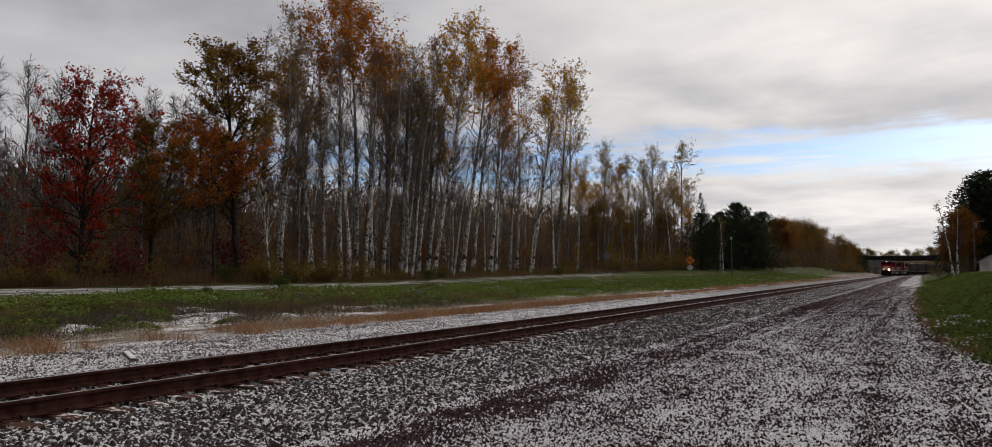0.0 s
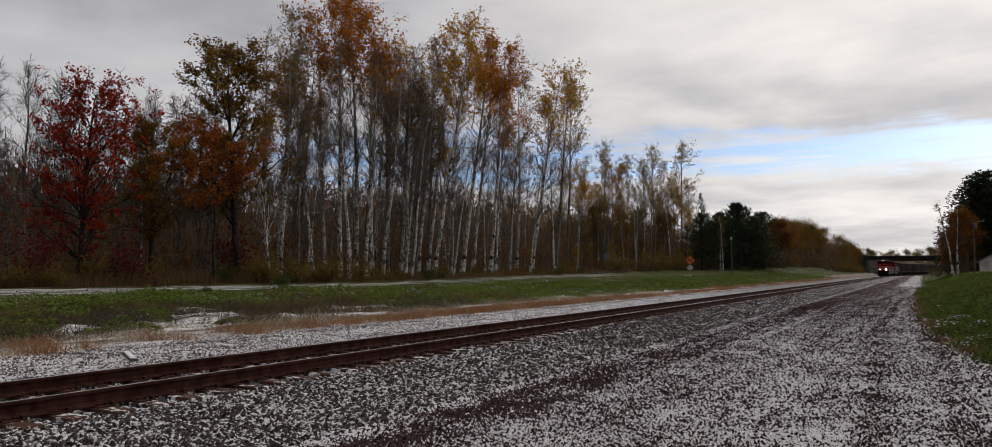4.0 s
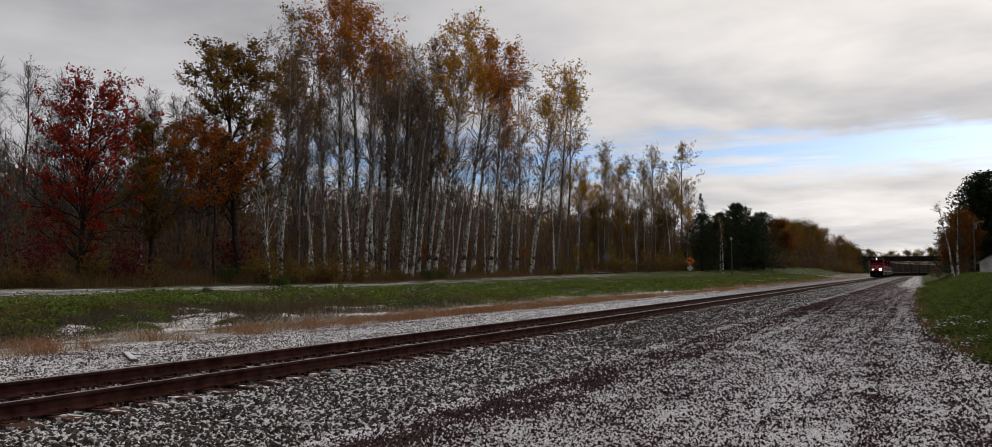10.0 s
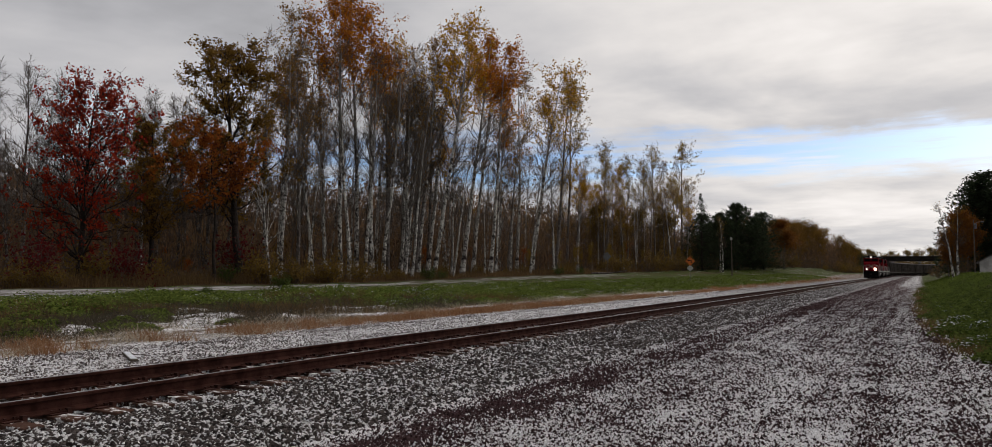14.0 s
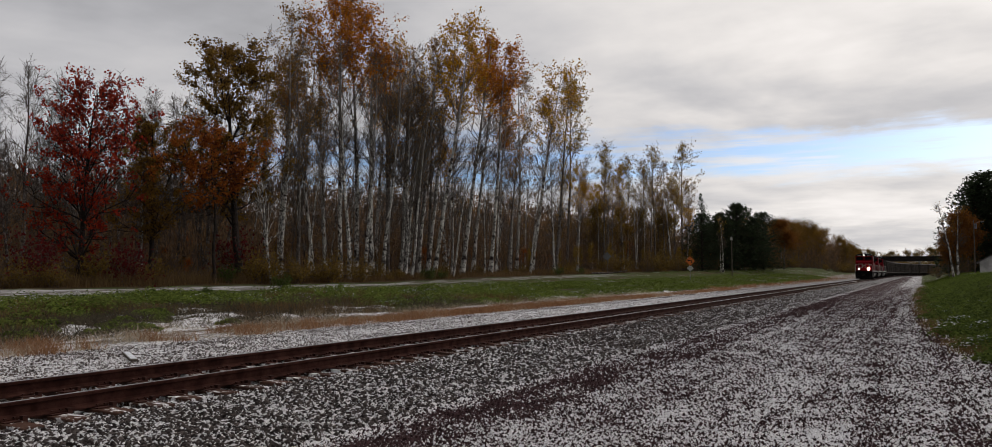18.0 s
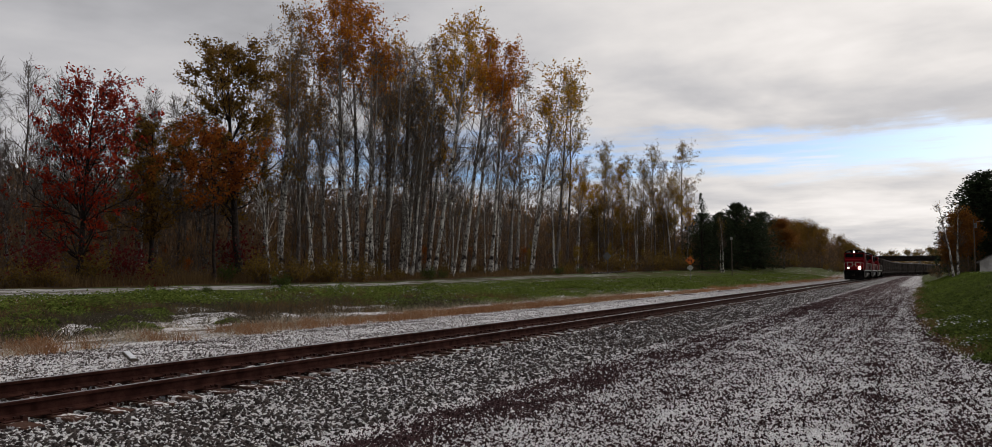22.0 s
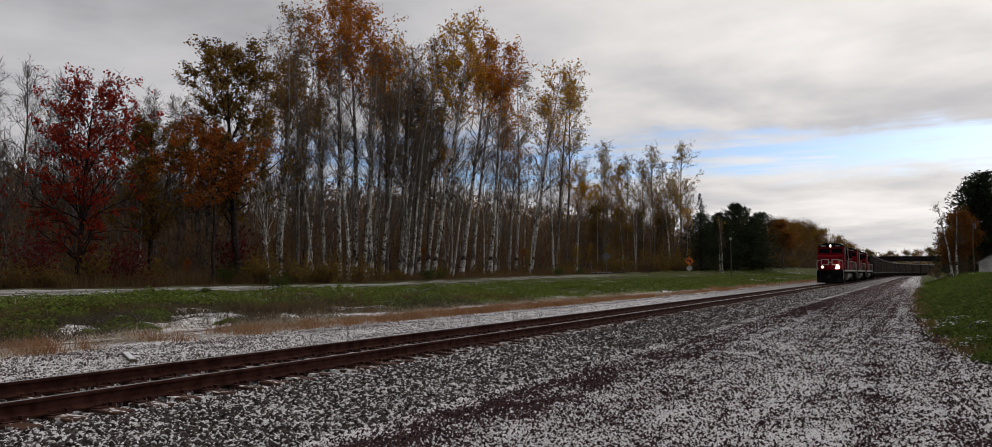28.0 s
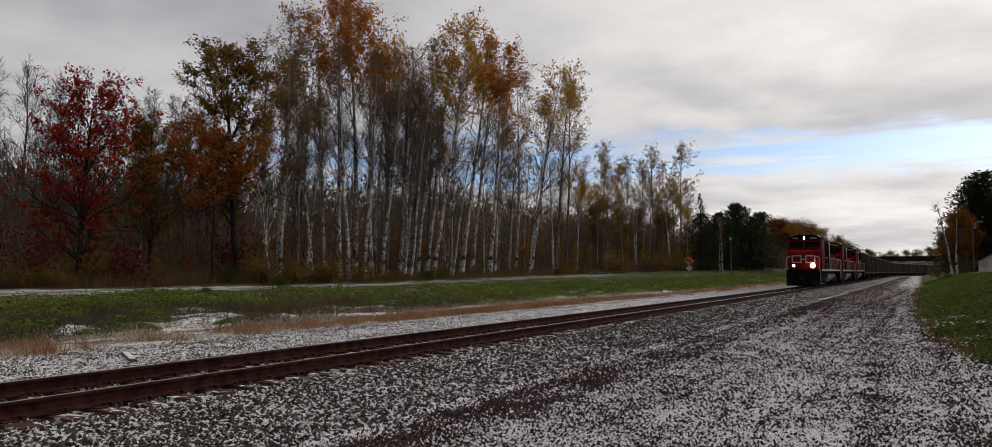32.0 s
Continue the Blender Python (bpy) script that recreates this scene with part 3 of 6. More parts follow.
def build_stones():
    rng = np.random.default_rng(7)
    mat = stone_material("ballast_stone", (0.018, 0.014, 0.013), (0.125, 0.102, 0.094), 0.58)

    def sown(n, x0, x1, y0, y1, lo, hi, power=1.0):
        x = rng.uniform(x0, x1, n)
        y = y0 - power * np.log(rng.uniform(0.0005, 1, n))
        size = rng.uniform(lo, hi, n)
        return np.stack([x, y, np.maximum(bed_height(x), height(x, y)) + size * 0.12], 1), size
    near = [sown(14000, 1.30, 3.80, 2.2, 48, 0.045, 0.085, 13.0), sown(1500, 0.80, 1.30, 2.2, 40, 0.03, 0.06, 12.0), sown(2500, -0.62, 0.62, 3.0, 22, 0.035, 0.07, 12.0),
            sown(5000, 0.85, 3.7, 16, 120, 0.06, 0.11, 26.0)]
    xyz, size = sown(25000, -6.6, -0.85, 4.5, 45, 0.028, 0.06, 15.0)
    stones("shoulder_stones", xyz, size, stone_material("shoulder_stone", (0.037, 0.029, 0.026), (0.22, 0.18, 0.165), 0.505), 12, "snow-dusted grey stones on the ballast shoulder")
    crumbs = [sown(13000, 1.2, 3.8, 2.2, 48, 0.03, 0.07, 9.0), sown(700, 0.9, 3.8, 18, 90, 0.06, 0.10, 22.0)]
    xyz, size = np.concatenate([a for a, _ in crumbs]), np.concatenate([s for _, s in crumbs])
    xyz[:, 2] += rng.uniform(-0.002, 0.026, len(xyz))
    snow_crumbs("snow_crumbs", xyz, size, 13)
    xyz = np.concatenate([a for a, _ in near])
    size = np.concatenate([s for _, s in near])
    stones("ballast_stones", xyz, size, mat, 11, "loose grey ballast stones with snow between them")
    lumps("road_grit", rng, 110000)


def lump_material():
    """Loose grit, stone by stone either dark or capped with snow, thicker snow in the lanes."""
    m, nt, b = material("road_grit", 0.9, 0, 0.05)
    p = place_of(nt)
    r = island(nt)
    lanes = grain(nt, stretched(nt, p, 2.3, 0.06, 1.0), 1.0, 5.0, 0.66, 0.35)
    patch = grain(nt, stretched(nt, p, 0.8, 0.7, 1.0), 1.1, 5.0, 0.68)
    lie = calc(nt, "ADD", calc(nt, "MULTIPLY", calc(nt, "SUBTRACT", lanes, 0.5), 1.3), calc(nt, "MULTIPLY", calc(nt, "SUBTRACT", patch, 0.5), 1.5))
    x, y, z = split(nt, p)
    xw = calc(nt, "ADD", x, calc(nt, "MULTIPLY", calc(nt, "SUBTRACT", grain(nt, p, 1.0, 4.0, 0.7), 0.5), 1.6))
    bare = calc(nt, "MULTIPLY", step(nt, xw, 3.85, 4.2), step(nt, xw, 5.6, 4.4))
    lie = calc(nt, "SUBTRACT", lie, calc(nt, "ADD", calc(nt, "MULTIPLY", bare, 0.25), calc(nt, "MULTIPLY", step(nt, y, 10, 45), 0.22)))
    snow = step(nt, calc(nt, "ADD", r, lie), 0.55, 0.59)
    dark = mix(nt, r, (0.014, 0.0082, 0.0083), (0.097, 0.053, 0.055))
    put(nt, b.inputs["Base Color"], mix(nt, snow, dark, SNOW))
    return m


def lumps(name, rng, n):
    """Grit and crumbs of snow as small skewed pyramids, coarser farther off."""
    x = rng.uniform(3.75, 10.3, n)
    y = 4.5 - 15 * np.log(rng.uniform(0.006, 1, n))
    size = rng.uniform(0.008, 0.022, n) * (1 + np.minimum(y, 24) * 0.045)
    a = rng.uniform(0, 2 * np.pi, n)
    w = np.array([0, 0.5, 1.0, 1.5]) * np.pi
    ang = a[:, None] + w + rng.normal(0, 0.25, (n, 4))
    rad = size[:, None] * rng.uniform(0.5, 1.2, (n, 4))
    v = np.zeros((n, 5, 3))
    v[:, :4, 0], v[:, :4, 1] = np.cos(ang) * rad, np.sin(ang) * rad
    v[:, :4, 2] = -0.15 * size[:, None]
    v[:, 4] = np.stack([rng.normal(0, 0.25, n) * size, rng.normal(0, 0.25, n) * size, size * rng.uniform(0.5, 1.1, n)], 1)
    v += np.stack([x, y, height(x, y)], 1)[:, None]
    f = np.array([(0, 1, 4), (1, 2, 4), (2, 3, 4), (3, 0, 4)])[None] + 5 * np.arange(n)[:, None, None]
    tagged(new(name, from_arrays(name, v, f.reshape(-1, 3), [lump_material()])), "loose dark grit and crumbs of snow on the yard", "gravel", kind="stuff")


build_stones()

# ---- track ----
RAIL_Z = 0.33        # rail head
GAUGE = 1.435 + 0.07


def tie_material():
    m, nt, b = material("tie_wood", 0.9, 0, 0.08)
    v = own(nt)
    long = stretched(nt, v, 1.0, 14.0, 14.0)
    col = mix(nt, grain(nt, long, 3.0, 4.0, 0.6), (0.030, 0.016, 0.012), (0.115, 0.062, 0.046))
    col = mix(nt, 1.0, col, mix(nt, chance(nt), (0.7, 0.7, 0.7), (1.25, 1.2, 1.15)), "MULTIPLY")
    snow = step(nt, grain(nt, stretched(nt, place_of(nt), 1.0, 2.5, 1.0), 4.0, 4.0, 0.7), 0.545, 0.585)
    put(nt, b.inputs["Base Color"], mix(nt, snow, col, SNOW))
    relief(nt, b, grain(nt, long, 5.0, 3.0), 0.6, 0.02)
    return m


def build_track():
    track = thing("railway_track", "rusty steel rails on dark wooden ties", "railway track", kind="structure")
    half = [(0.0765, 0.0), (0.0765, 0.012), (0.030, 0.030), (0.010, 0.050), (0.009, 0.120), (0.014, 0.136), (0.036, 0.146), (0.0375, 0.172), (0.030, 0.184), (0.015, 0.1865)]
    outline = half + [(-a, b) for a, b in half[::-1]]
    n = len(outline)
    for side in (-1, 1):
        ys = np.concatenate([np.linspace(-30, 100, 14), np.linspace(140, 260, 5), np.linspace(270, 560, 40)])
        rng = np.random.default_rng(5 + side)
        v = np.array([[(side * GAUGE / 2 + a + o + float(bend(y)), y, RAIL_Z - 0.1865 + b) for a, b in outline] for y, o in zip(ys, rng.normal(0, 0.004, len(ys)))])
        i = np.arange(len(ys) - 1)[:, None] * n
        j = np.arange(n)[None]
        f = np.stack([i + j, i + (j + 1) % n, i + n + (j + 1) % n, i + n + j], -1).reshape(-1, 4)
        top = np.isin(np.tile(np.arange(n), len(ys) - 1), (8, 9, 10))
        piece("rail", from_arrays("rail", v, f[:, ::-1], [M["rail_rust"], M["rail_top"]], top.astype(int)), track, label="rust-brown rail with a worn grey head")
    wood = tie_material()
    bm = boxes((-1.3, 1.3, -0.115, 0.115, -0.17, 0.0), bevel=0.012)
    tie_me = bpy.data.meshes.new("tie")
    bm.to_mesh(tie_me)
    bm.free()
    tie_me.materials.append(wood)
    bm = boxes((-0.17, 0.17, -0.09, 0.09, 0.0, 0.014), bevel=0.004)
    for sx in (-0.095, 0.095):
        for sy in (-0.045, 0.05):
            box(bm, sx - 0.009, sx + 0.009, sy - 0.009, sy + 0.009, 0.014, 0.034)
            box(bm, sx - 0.02 if sx > 0 else sx - 0.012, sx + 0.012 if sx > 0 else sx + 0.02, sy - 0.016, sy + 0.016, 0.034, 0.046)
    for sx in (-1, 1):
        box(bm, min(sx * 0.079, sx * 0.15), max(sx * 0.079, sx * 0.15), 0.10, 0.15, -0.02, 0.05)
    plate_me = bpy.data.meshes.new("tie_plate")
    bm.to_mesh(plate_me)
    bm.free()
    plate_me.materials.append(M["tie_plate"])
    rng = random.Random(4)
    top = RAIL_Z - 0.1865 - 0.014
    y = -3.0
    for k in range(300):
        tie = piece("tie", tie_me, track, pose(rng.uniform(-0.05, 0.05), y + rng.uniform(-0.03, 0.03), top, 0, 0, rng.uniform(-1.5, 1.5)))
        if k < 140:
            for side in (-1, 1):
                piece("tie_plate", plate_me, tie, pose(side * GAUGE / 2, 0, 0))
        y += 0.5
    rows = []
    while y < 520:
        rows.append((-1.3 + float(bend(y)), 1.3 + float(bend(y)), y - 0.115, y + 0.115, top - 0.1, top))
        y += 0.5
    rows = np.array(rows)
    v = np.stack([np.stack([rows[:, (1 if c[0] > 0 else 0)], rows[:, (3 if c[1] > 0 else 2)], rows[:, (5 if c[2] > 0 else 4)]], -1) for c in CUBE], 1)
    f = (CUBE_FACES[None] + 8 * np.arange(len(rows))[:, None, None]).reshape(-1, 4)
    tagged(piece("distant_ties", from_arrays("distant_ties", v, f, [wood]), track), kind="stuff")


build_track()

# ---- train ----
WHEEL_R = 0.51


def wheel_mesh():
    bm = bmesh.new()
    for sx in (-1, 1):
        prof = [(0.60, 0.0), (0.60, 0.30), (0.585, 0.44), (0.585, WHEEL_R), (0.72, WHEEL_R - 0.012), (0.72, 0.44), (0.66, 0.40), (0.66, 0.20), (0.74, 0.16), (0.74, 0.0)]
        rings = []
        for k in range(16):
            a = 2 * math.pi * k / 16
            rings.append([bm.verts.new((sx * (x + 0.06), math.cos(a) * r, math.sin(a) * r)) for x, r in prof])
        for k in range(16):
            for i in range(len(prof) - 1):
                a, b = rings[k], rings[(k + 1) % 16]
                try:
                    bm.faces.new((a[i], a[i + 1], b[i + 1], b[i]))
                except ValueError:
                    pass
    rod(bm, (-0.7, 0, 0), (0.7, 0, 0), 0.09, 10)
    for k in range(5):        # lightening holes as dark bosses
        a = 2 * math.pi * k / 5
        for sx in (-1, 1):
            rod(bm, (sx * 0.72, math.cos(a) * 0.3, math.sin(a) * 0.3), (sx * 0.735, math.cos(a) * 0.3, math.sin(a) * 0.3), 0.05, 8)
    bmesh.ops.remove_doubles(bm, verts=bm.verts, dist=1e-5)
    bmesh.ops.recalc_face_normals(bm, faces=bm.faces)
    me = bpy.data.meshes.new("wheelset")
    bm.to_mesh(me)
    bm.free()
    me.materials.append(M["grime"])
    return me


WHEELSET = wheel_mesh()


def truck_frame(parent, y, axles, label):
    """Side frames, bolster, springs and axle boxes of a bogie."""
    bm = bmesh.new()
    span = axles[-1] - axles[0]
    for sx in (-1, 1):
        x0, x1 = (0.98, 1.16) if sx > 0 else (-1.16, -0.98)
        box(bm, x0, x1, y + axles[0] - 0.45, y + axles[-1] + 0.45, 0.62, 0.86, 0.03)
        box(bm, x0, x1, y + axles[0] + 0.5, y + axles[-1] - 0.5, 0.36, 0.62, 0.03)
        for a in axles:
            box(bm, x0 - 0.04, x1 + 0.04, y + a - 0.17, y + a + 0.17, 0.36, 0.70, 0.02)
        for a in (-0.25, 0.0, 0.25):
            rod(bm, (sx * 1.2, y + a + 0.4 * (len(axles) > 2), 0.40), (sx * 1.2, y + a + 0.4 * (len(axles) > 2), 0.72), 0.07, 8)
    box(bm, -1.0, 1.0, y - 0.3, y + 0.3, 0.55, 0.95, 0.03)
    part("truck", bm, M["grime"], parent, label)


def wheels(parent, spots, keep):
    for y in spots:
        keep.append(piece("wheelset", WHEELSET, parent, pose(0, y, WHEEL_R)))


def locomotive(wheelsets):
    """A six-axle diesel with a wide nose; its origin is on the rail head under the front end, its length along +y."""
    t = thing("diesel_locomotive", "red and black six-axle diesel freight locomotive with a white emblem", "locomotive", group="locomotives of the train")
    L = 20.2
    part("underframe", boxes((-1.40, 1.40, 0.55, L - 0.55, 1.18, 1.56), bevel=0.03), M["loco_black"], t)
    part("walkway_edge", boxes((-1.45, -1.41, 1.7, L - 1.7, 1.42, 1.60), (1.41, 1.45, 1.7, L - 1.7, 1.42, 1.60)), M["loco_white"], t, "white walkway edge stripe")
    # pilot with plough
    part("pilot", prism([(0.30, 0.12), (0.02, 0.20), (0.22, 0.75), (0.22, 1.5), (0.60, 1.5), (0.60, 0.12)], -1.38, 1.38, "x", 0.02), M["loco_black"], t)
    part("rear_pilot", prism([(L - 0.30, 0.15), (L - 0.05, 0.25), (L - 0.22, 0.75), (L - 0.22, 1.5), (L - 0.60, 1.5), (L - 0.60, 0.15)], -1.38, 1.38, "x", 0.02), M["loco_black"], t)
    for y, s in ((0.05, -1), (L - 0.05, 1)):
        bm = boxes((-0.14, 0.14, min(y, y + s * 0.35), max(y, y + s * 0.35), 0.72, 0.98), bevel=0.03)
        box(bm, -0.22, 0.10, min(y + s * 0.30, y + s * 0.5), max(y + s * 0.30, y + s * 0.5), 0.68, 1.02, 0.04)
        part("coupler", bm, M["grime"], t)
    for sx in (-1, 1):
        for sy, s in ((0.62, 1), (L - 0.62, -1)):
            bm = bmesh.new()
            for k in range(4):
                z = 0.38 + 0.32 * k
                box(bm, min(sx * 1.08, sx * 1.42), max(sx * 1.08, sx * 1.42), sy - 0.05 + s * 0.06 * k, sy + 0.45 + s * 0.06 * k, z, z + 0.04)
            box(bm, min(sx * 1.06, sx * 1.09), max(sx * 1.06, sx * 1.09), sy - 0.1, sy + 0.6, 0.35, 1.4)
            part("step_well", bm, M["loco_black"], t)
    # nose, sloping face
    part("nose", prism([(0.95, 1.56), (0.86, 2.0), (0.98, 3.02), (1.22, 3.20), (2.2, 3.24), (2.2, 1.56)], -1.30, 1.30, "x", 0.05), M["loco_red"], t, "bright red wide nose")
    part("nose_door", boxes((-1.02, -0.45, 0.845, 0.90, 1.62, 2.55), bevel=0.01), M["loco_red"], t)
    # cab
    part("cab", prism([(1.55, 3.2), (1.62, 3.34), (1.86, 4.08), (1.92, 4.12), (4.3, 4.12), (4.3, 1.56), (2.15, 1.56)], -1.42, 1.42, "x", 0.05), M["loco_red"], t)
    part("cab_roof", prism([(-1.42, 4.10), (-1.08, 4.40), (-0.6, 4.50), (0.6, 4.50), (1.08, 4.40), (1.42, 4.10)], 1.84, 4.34, "y", 0.02), M["loco_black"], t, "dark cab roof with sloping edges")
    # white rods put the sky's reflection along the roof edges into colour
    for sx in (-1, 1):
        part("roof_edge", rods(((sx * 1.09, 1.86, 4.41), (sx * 1.09, 4.34, 4.41), 0.06), sides=6), M["loco_white"], t, "white rod standing in for the bright reflection along the roof edge")
    slope = math.degrees(math.atan2(0.24, 0.74))
    for x0, x1 in ((-1.26, -0.10), (0.10, 1.26)):
        bm = boxes((x0, x1, -0.02, 0.02, 0.08, 0.60), bevel=0.015)
        ob = part("windshield", bm, M["glass"], t, "dark sloping windshield pane")
        ob.matrix_basis = pose(0, 1.60, 3.34, -slope)
    bm = bmesh.new()
    for x0, x1, z0, z1 in ((-1.32, 1.32, 0.60, 0.70), (-1.32, 1.32, 0.02, 0.08), (-1.33, -1.27, 0.02, 0.70), (1.27, 1.33, 0.02, 0.70)):
        box(bm, x0, x1, -0.025, 0.02, z0, z1)
    ob = part("windshield_frame", bm, M["loco_red"], t)
    ob.matrix_basis = pose(0, 1.60, 3.34, -slope)
    for sx in (-1, 1):
        for y0, y1 in ((2.35, 2.95), (3.05, 3.75)):
            part("side_window", boxes((min(sx * 1.41, sx * 1.435), max(sx * 1.41, sx * 1.435), y0, y1, 3.35, 4.0), bevel=0.008), M["glass"], t)
        part("cab_door", boxes((min(sx * 1.41, sx * 1.44), max(sx * 1.41, sx * 1.44), 3.72, 4.22, 1.66, 3.3), bevel=0.008), M["loco_red"], t)
        bm = boxes((sx * 0.78 - 0.34, sx * 0.78 + 0.34, 1.72, 1.86, 4.10, 4.32), bevel=0.015)
        nb = part("number_board", bm, M["loco_black"], t, "black number board with pale figures")
        for k in range(4):
            bm = boxes((sx * 0.78 - 0.26 + 0.14 * k, sx * 0.78 - 0.17 + 0.14 * k, 1.70, 1.718, 4.15, 4.27))
            part("figure_bar", bm, M["loco_white"], nb)
    hb = part("headlight", boxes((-0.24, 0.24, 1.66, 1.95, 4.06, 4.36), bevel=0.04), M["loco_black"], t)
    for z in (4.14, 4.28):
        part("lens", rods(((0, 1.655, z), (0, 1.62, z), 0.08), sides=16), M["headlight"], hb, "lit headlight lens")
    for sx in (-1, 1):
        dl = part("ditch_light", boxes((sx * 0.80 - 0.16, sx * 0.80 + 0.16, 0.62, 0.90, 1.72, 2.04), bevel=0.04), M["loco_black"], t)
        # the right lens is drawn oversize, its halo put into the disc
        part("lens", rods(((sx * 0.80, 0.62, 1.88), (sx * 0.80, 0.585, 1.88), 0.19 if sx > 0 else 0.12), sides=16), M["ditch_lamp" if sx > 0 else "ditch_lamp_dim"], dl, "lit ditch light lens")
    # white emblem on the nose: two hollow boxes joined by a bar
    bm = bmesh.new()
    e = 0.82
    for x0, x1 in ((-0.98, -0.16), (0.16, 0.98)):
        for a0, a1, z0, z1 in ((x0, x1, 2.66, 2.74), (x0, x1, 2.12, 2.20), (x0, x0 + 0.08, 2.20, 2.66), (x1 - 0.08, x1, 2.20, 2.66)):
            box(bm, a0, a1, e, e + 0.10, z0, z1)
    box(bm, -0.16, 0.16, e, e + 0.10, 2.39, 2.47)
    part("emblem", bm, M["loco_white"], t, "white emblem of joined hollow boxes")
    # handrails of the front platform
    for sx in (-1, 1):
        part("handrail", pipe([(sx * 1.38, 0.45, 0.55), (sx * 1.46, 0.40, 1.2), (sx * 1.36, 0.42, 1.7), (sx * 1.40, 0.45, 2.35), (sx * 1.28, 0.50, 2.62), (sx * 1.05, 0.55, 2.62)], 0.035), M["loco_white"], t, "white curved grab rail")
        part("handrail", pipe([(sx * 1.38, L - 0.45, 0.55), (sx * 1.44, L - 0.40, 1.6), (sx * 1.38, L - 0.45, 2.62), (sx * 0.9, L - 0.5, 2.66)], 0.03), M["loco_white"], t, "white curved grab rail")
        rail = part("side_rail", pipe([(sx * 1.40, y, 2.62) for y in (4.4, 9, 14, L - 0.6)], 0.018), M["loco_white"], t, "white side handrail")
        for k in range(9):
            y = 4.5 + k * 1.87
            part("stanchion", rods(((sx * 1.40, y, 1.56), (sx * 1.40, y, 2.62), 0.016), sides=6), M["loco_white"], rail)
    # long hood
    part("hood", prism([(-0.98, 1.56), (-0.98, 3.95), (-0.80, 4.18), (0.80, 4.18), (0.98, 3.95), (0.98, 1.56)], 4.3, 13.2, "y", 0.03), M["loco_black"], t, "black engine hood with louvred doors")
    part("rear_hood", prism([(-0.98, 1.56), (-0.98, 3.95), (-0.80, 4.18), (0.80, 4.18), (0.98, 3.95), (0.98, 1.56)], 13.2, L - 1.2, "y", 0.03), M["loco_red"], t, "red rear hood")
    for sx in (-1, 1):
        for k in range(14):
            y = 4.6 + k * 0.62
            bm = boxes((min(sx * 0.97, sx * 1.0), max(sx * 0.97, sx * 1.0), y, y + 0.54, 1.75, 3.4), bevel=0.01)
            part("hood_door", bm, M["loco_black"], t)
        bm = bmesh.new()
        box(bm, -0.02, 0.02, -0.22, 0.22, -1.32, 1.32, m=pose(sx * 0.985, 13.1, 2.86, 12, 0, 0))
        part("stripe", bm, M["loco_white"], t, "white slanting stripe")
        part("radiator_grille", prism([(14.2, 3.1), (14.2, 4.0), (18.2, 4.0), (18.2, 3.1)], min(sx * 0.96, sx * 1.12), max(sx * 0.96, sx * 1.12), "x", 0.02), M["loco_black"], t)
        part("air_intake", boxes((min(sx * 0.95, sx * 1.18), max(sx * 0.95, sx * 1.18), 4.5, 6.2, 3.35, 4.1), bevel=0.04), M["loco_black"], t)
    for y in (5.6, 7.0, 14.9, 16.2, 17.5):
        bm = rods(((0, y, 4.16), (0, y, 4.32), 0.58), sides=20)
        rod(bm, (0, y, 4.32), (0, y, 4.36), 0.50, 20)
        part("roof_fan", bm, M["grime"], t)
    part("exhaust_stack", boxes((-0.3, 0.3, 10.3, 11.3, 4.16, 4.52), bevel=0.05), M["grime"], t)
    bm = boxes((-0.25, 0.25, 3.2, 3.3, 4.5, 4.58))
    for k, dx in enumerate((-0.2, 0.0, 0.2)):
        rod(bm, (dx, 2.9 + 0.06 * k, 4.68), (dx, 3.3, 4.66), 0.07, 8, 0.02)
        rod(bm, (dx, 3.25, 4.5), (dx, 3.25, 4.68), 0.02, 6)
    part("horn", bm, M["steel"], t)
    part("antenna", rods(((0.5, 2.6, 4.48), (0.5, 2.6, 4.78), 0.03)), M["loco_black"], t)
    part("beacon", rods(((-0.5, 2.7, 4.48), (-0.5, 2.7, 4.66), 0.05)), M["loco_black"], t)
    # tank and trucks
    part("fuel_tank", prism([(-1.30, 0.75), (-1.30, 1.18), (1.30, 1.18), (1.30, 0.75), (1.0, 0.38), (-1.0, 0.38)], 7.9, 12.4, "y", 0.05), M["tank_grey"], t, "grey fuel tank with pale sheen")
    for sx in (-1, 1):
        part("air_reservoir", rods(((sx * 1.2, 12.7, 0.98), (sx * 1.2, 13.9, 0.98), 0.2), sides=12), M["tank_grey"], t)
    for y in (4.3, L - 4.3):
        truck_frame(t, y, (-1.75, 0, 1.75), "dirt-caked three-axle bogie frame")
        wheels(t, (y - 1.75, y, y + 1.75), wheelsets)
    # the body over the walkway stands a little taller
    for o in t.children_recursive:
        if o.type == "MESH" and o.name.split(".")[0] != "wheelset":
            base = o.matrix_basis.translation.z
            if base > 1:
                o.matrix_basis = Matrix.Translation((0, 0, (base - 1.56) * 0.07)) @ o.matrix_basis
                base = 1.56
            for v in o.data.vertices:
                z = v.co.z + (base if base != 1.56 else 1.56)
                v.co.z += max(0.0, z - 1.56) * 0.07
    return t, L + 0.75


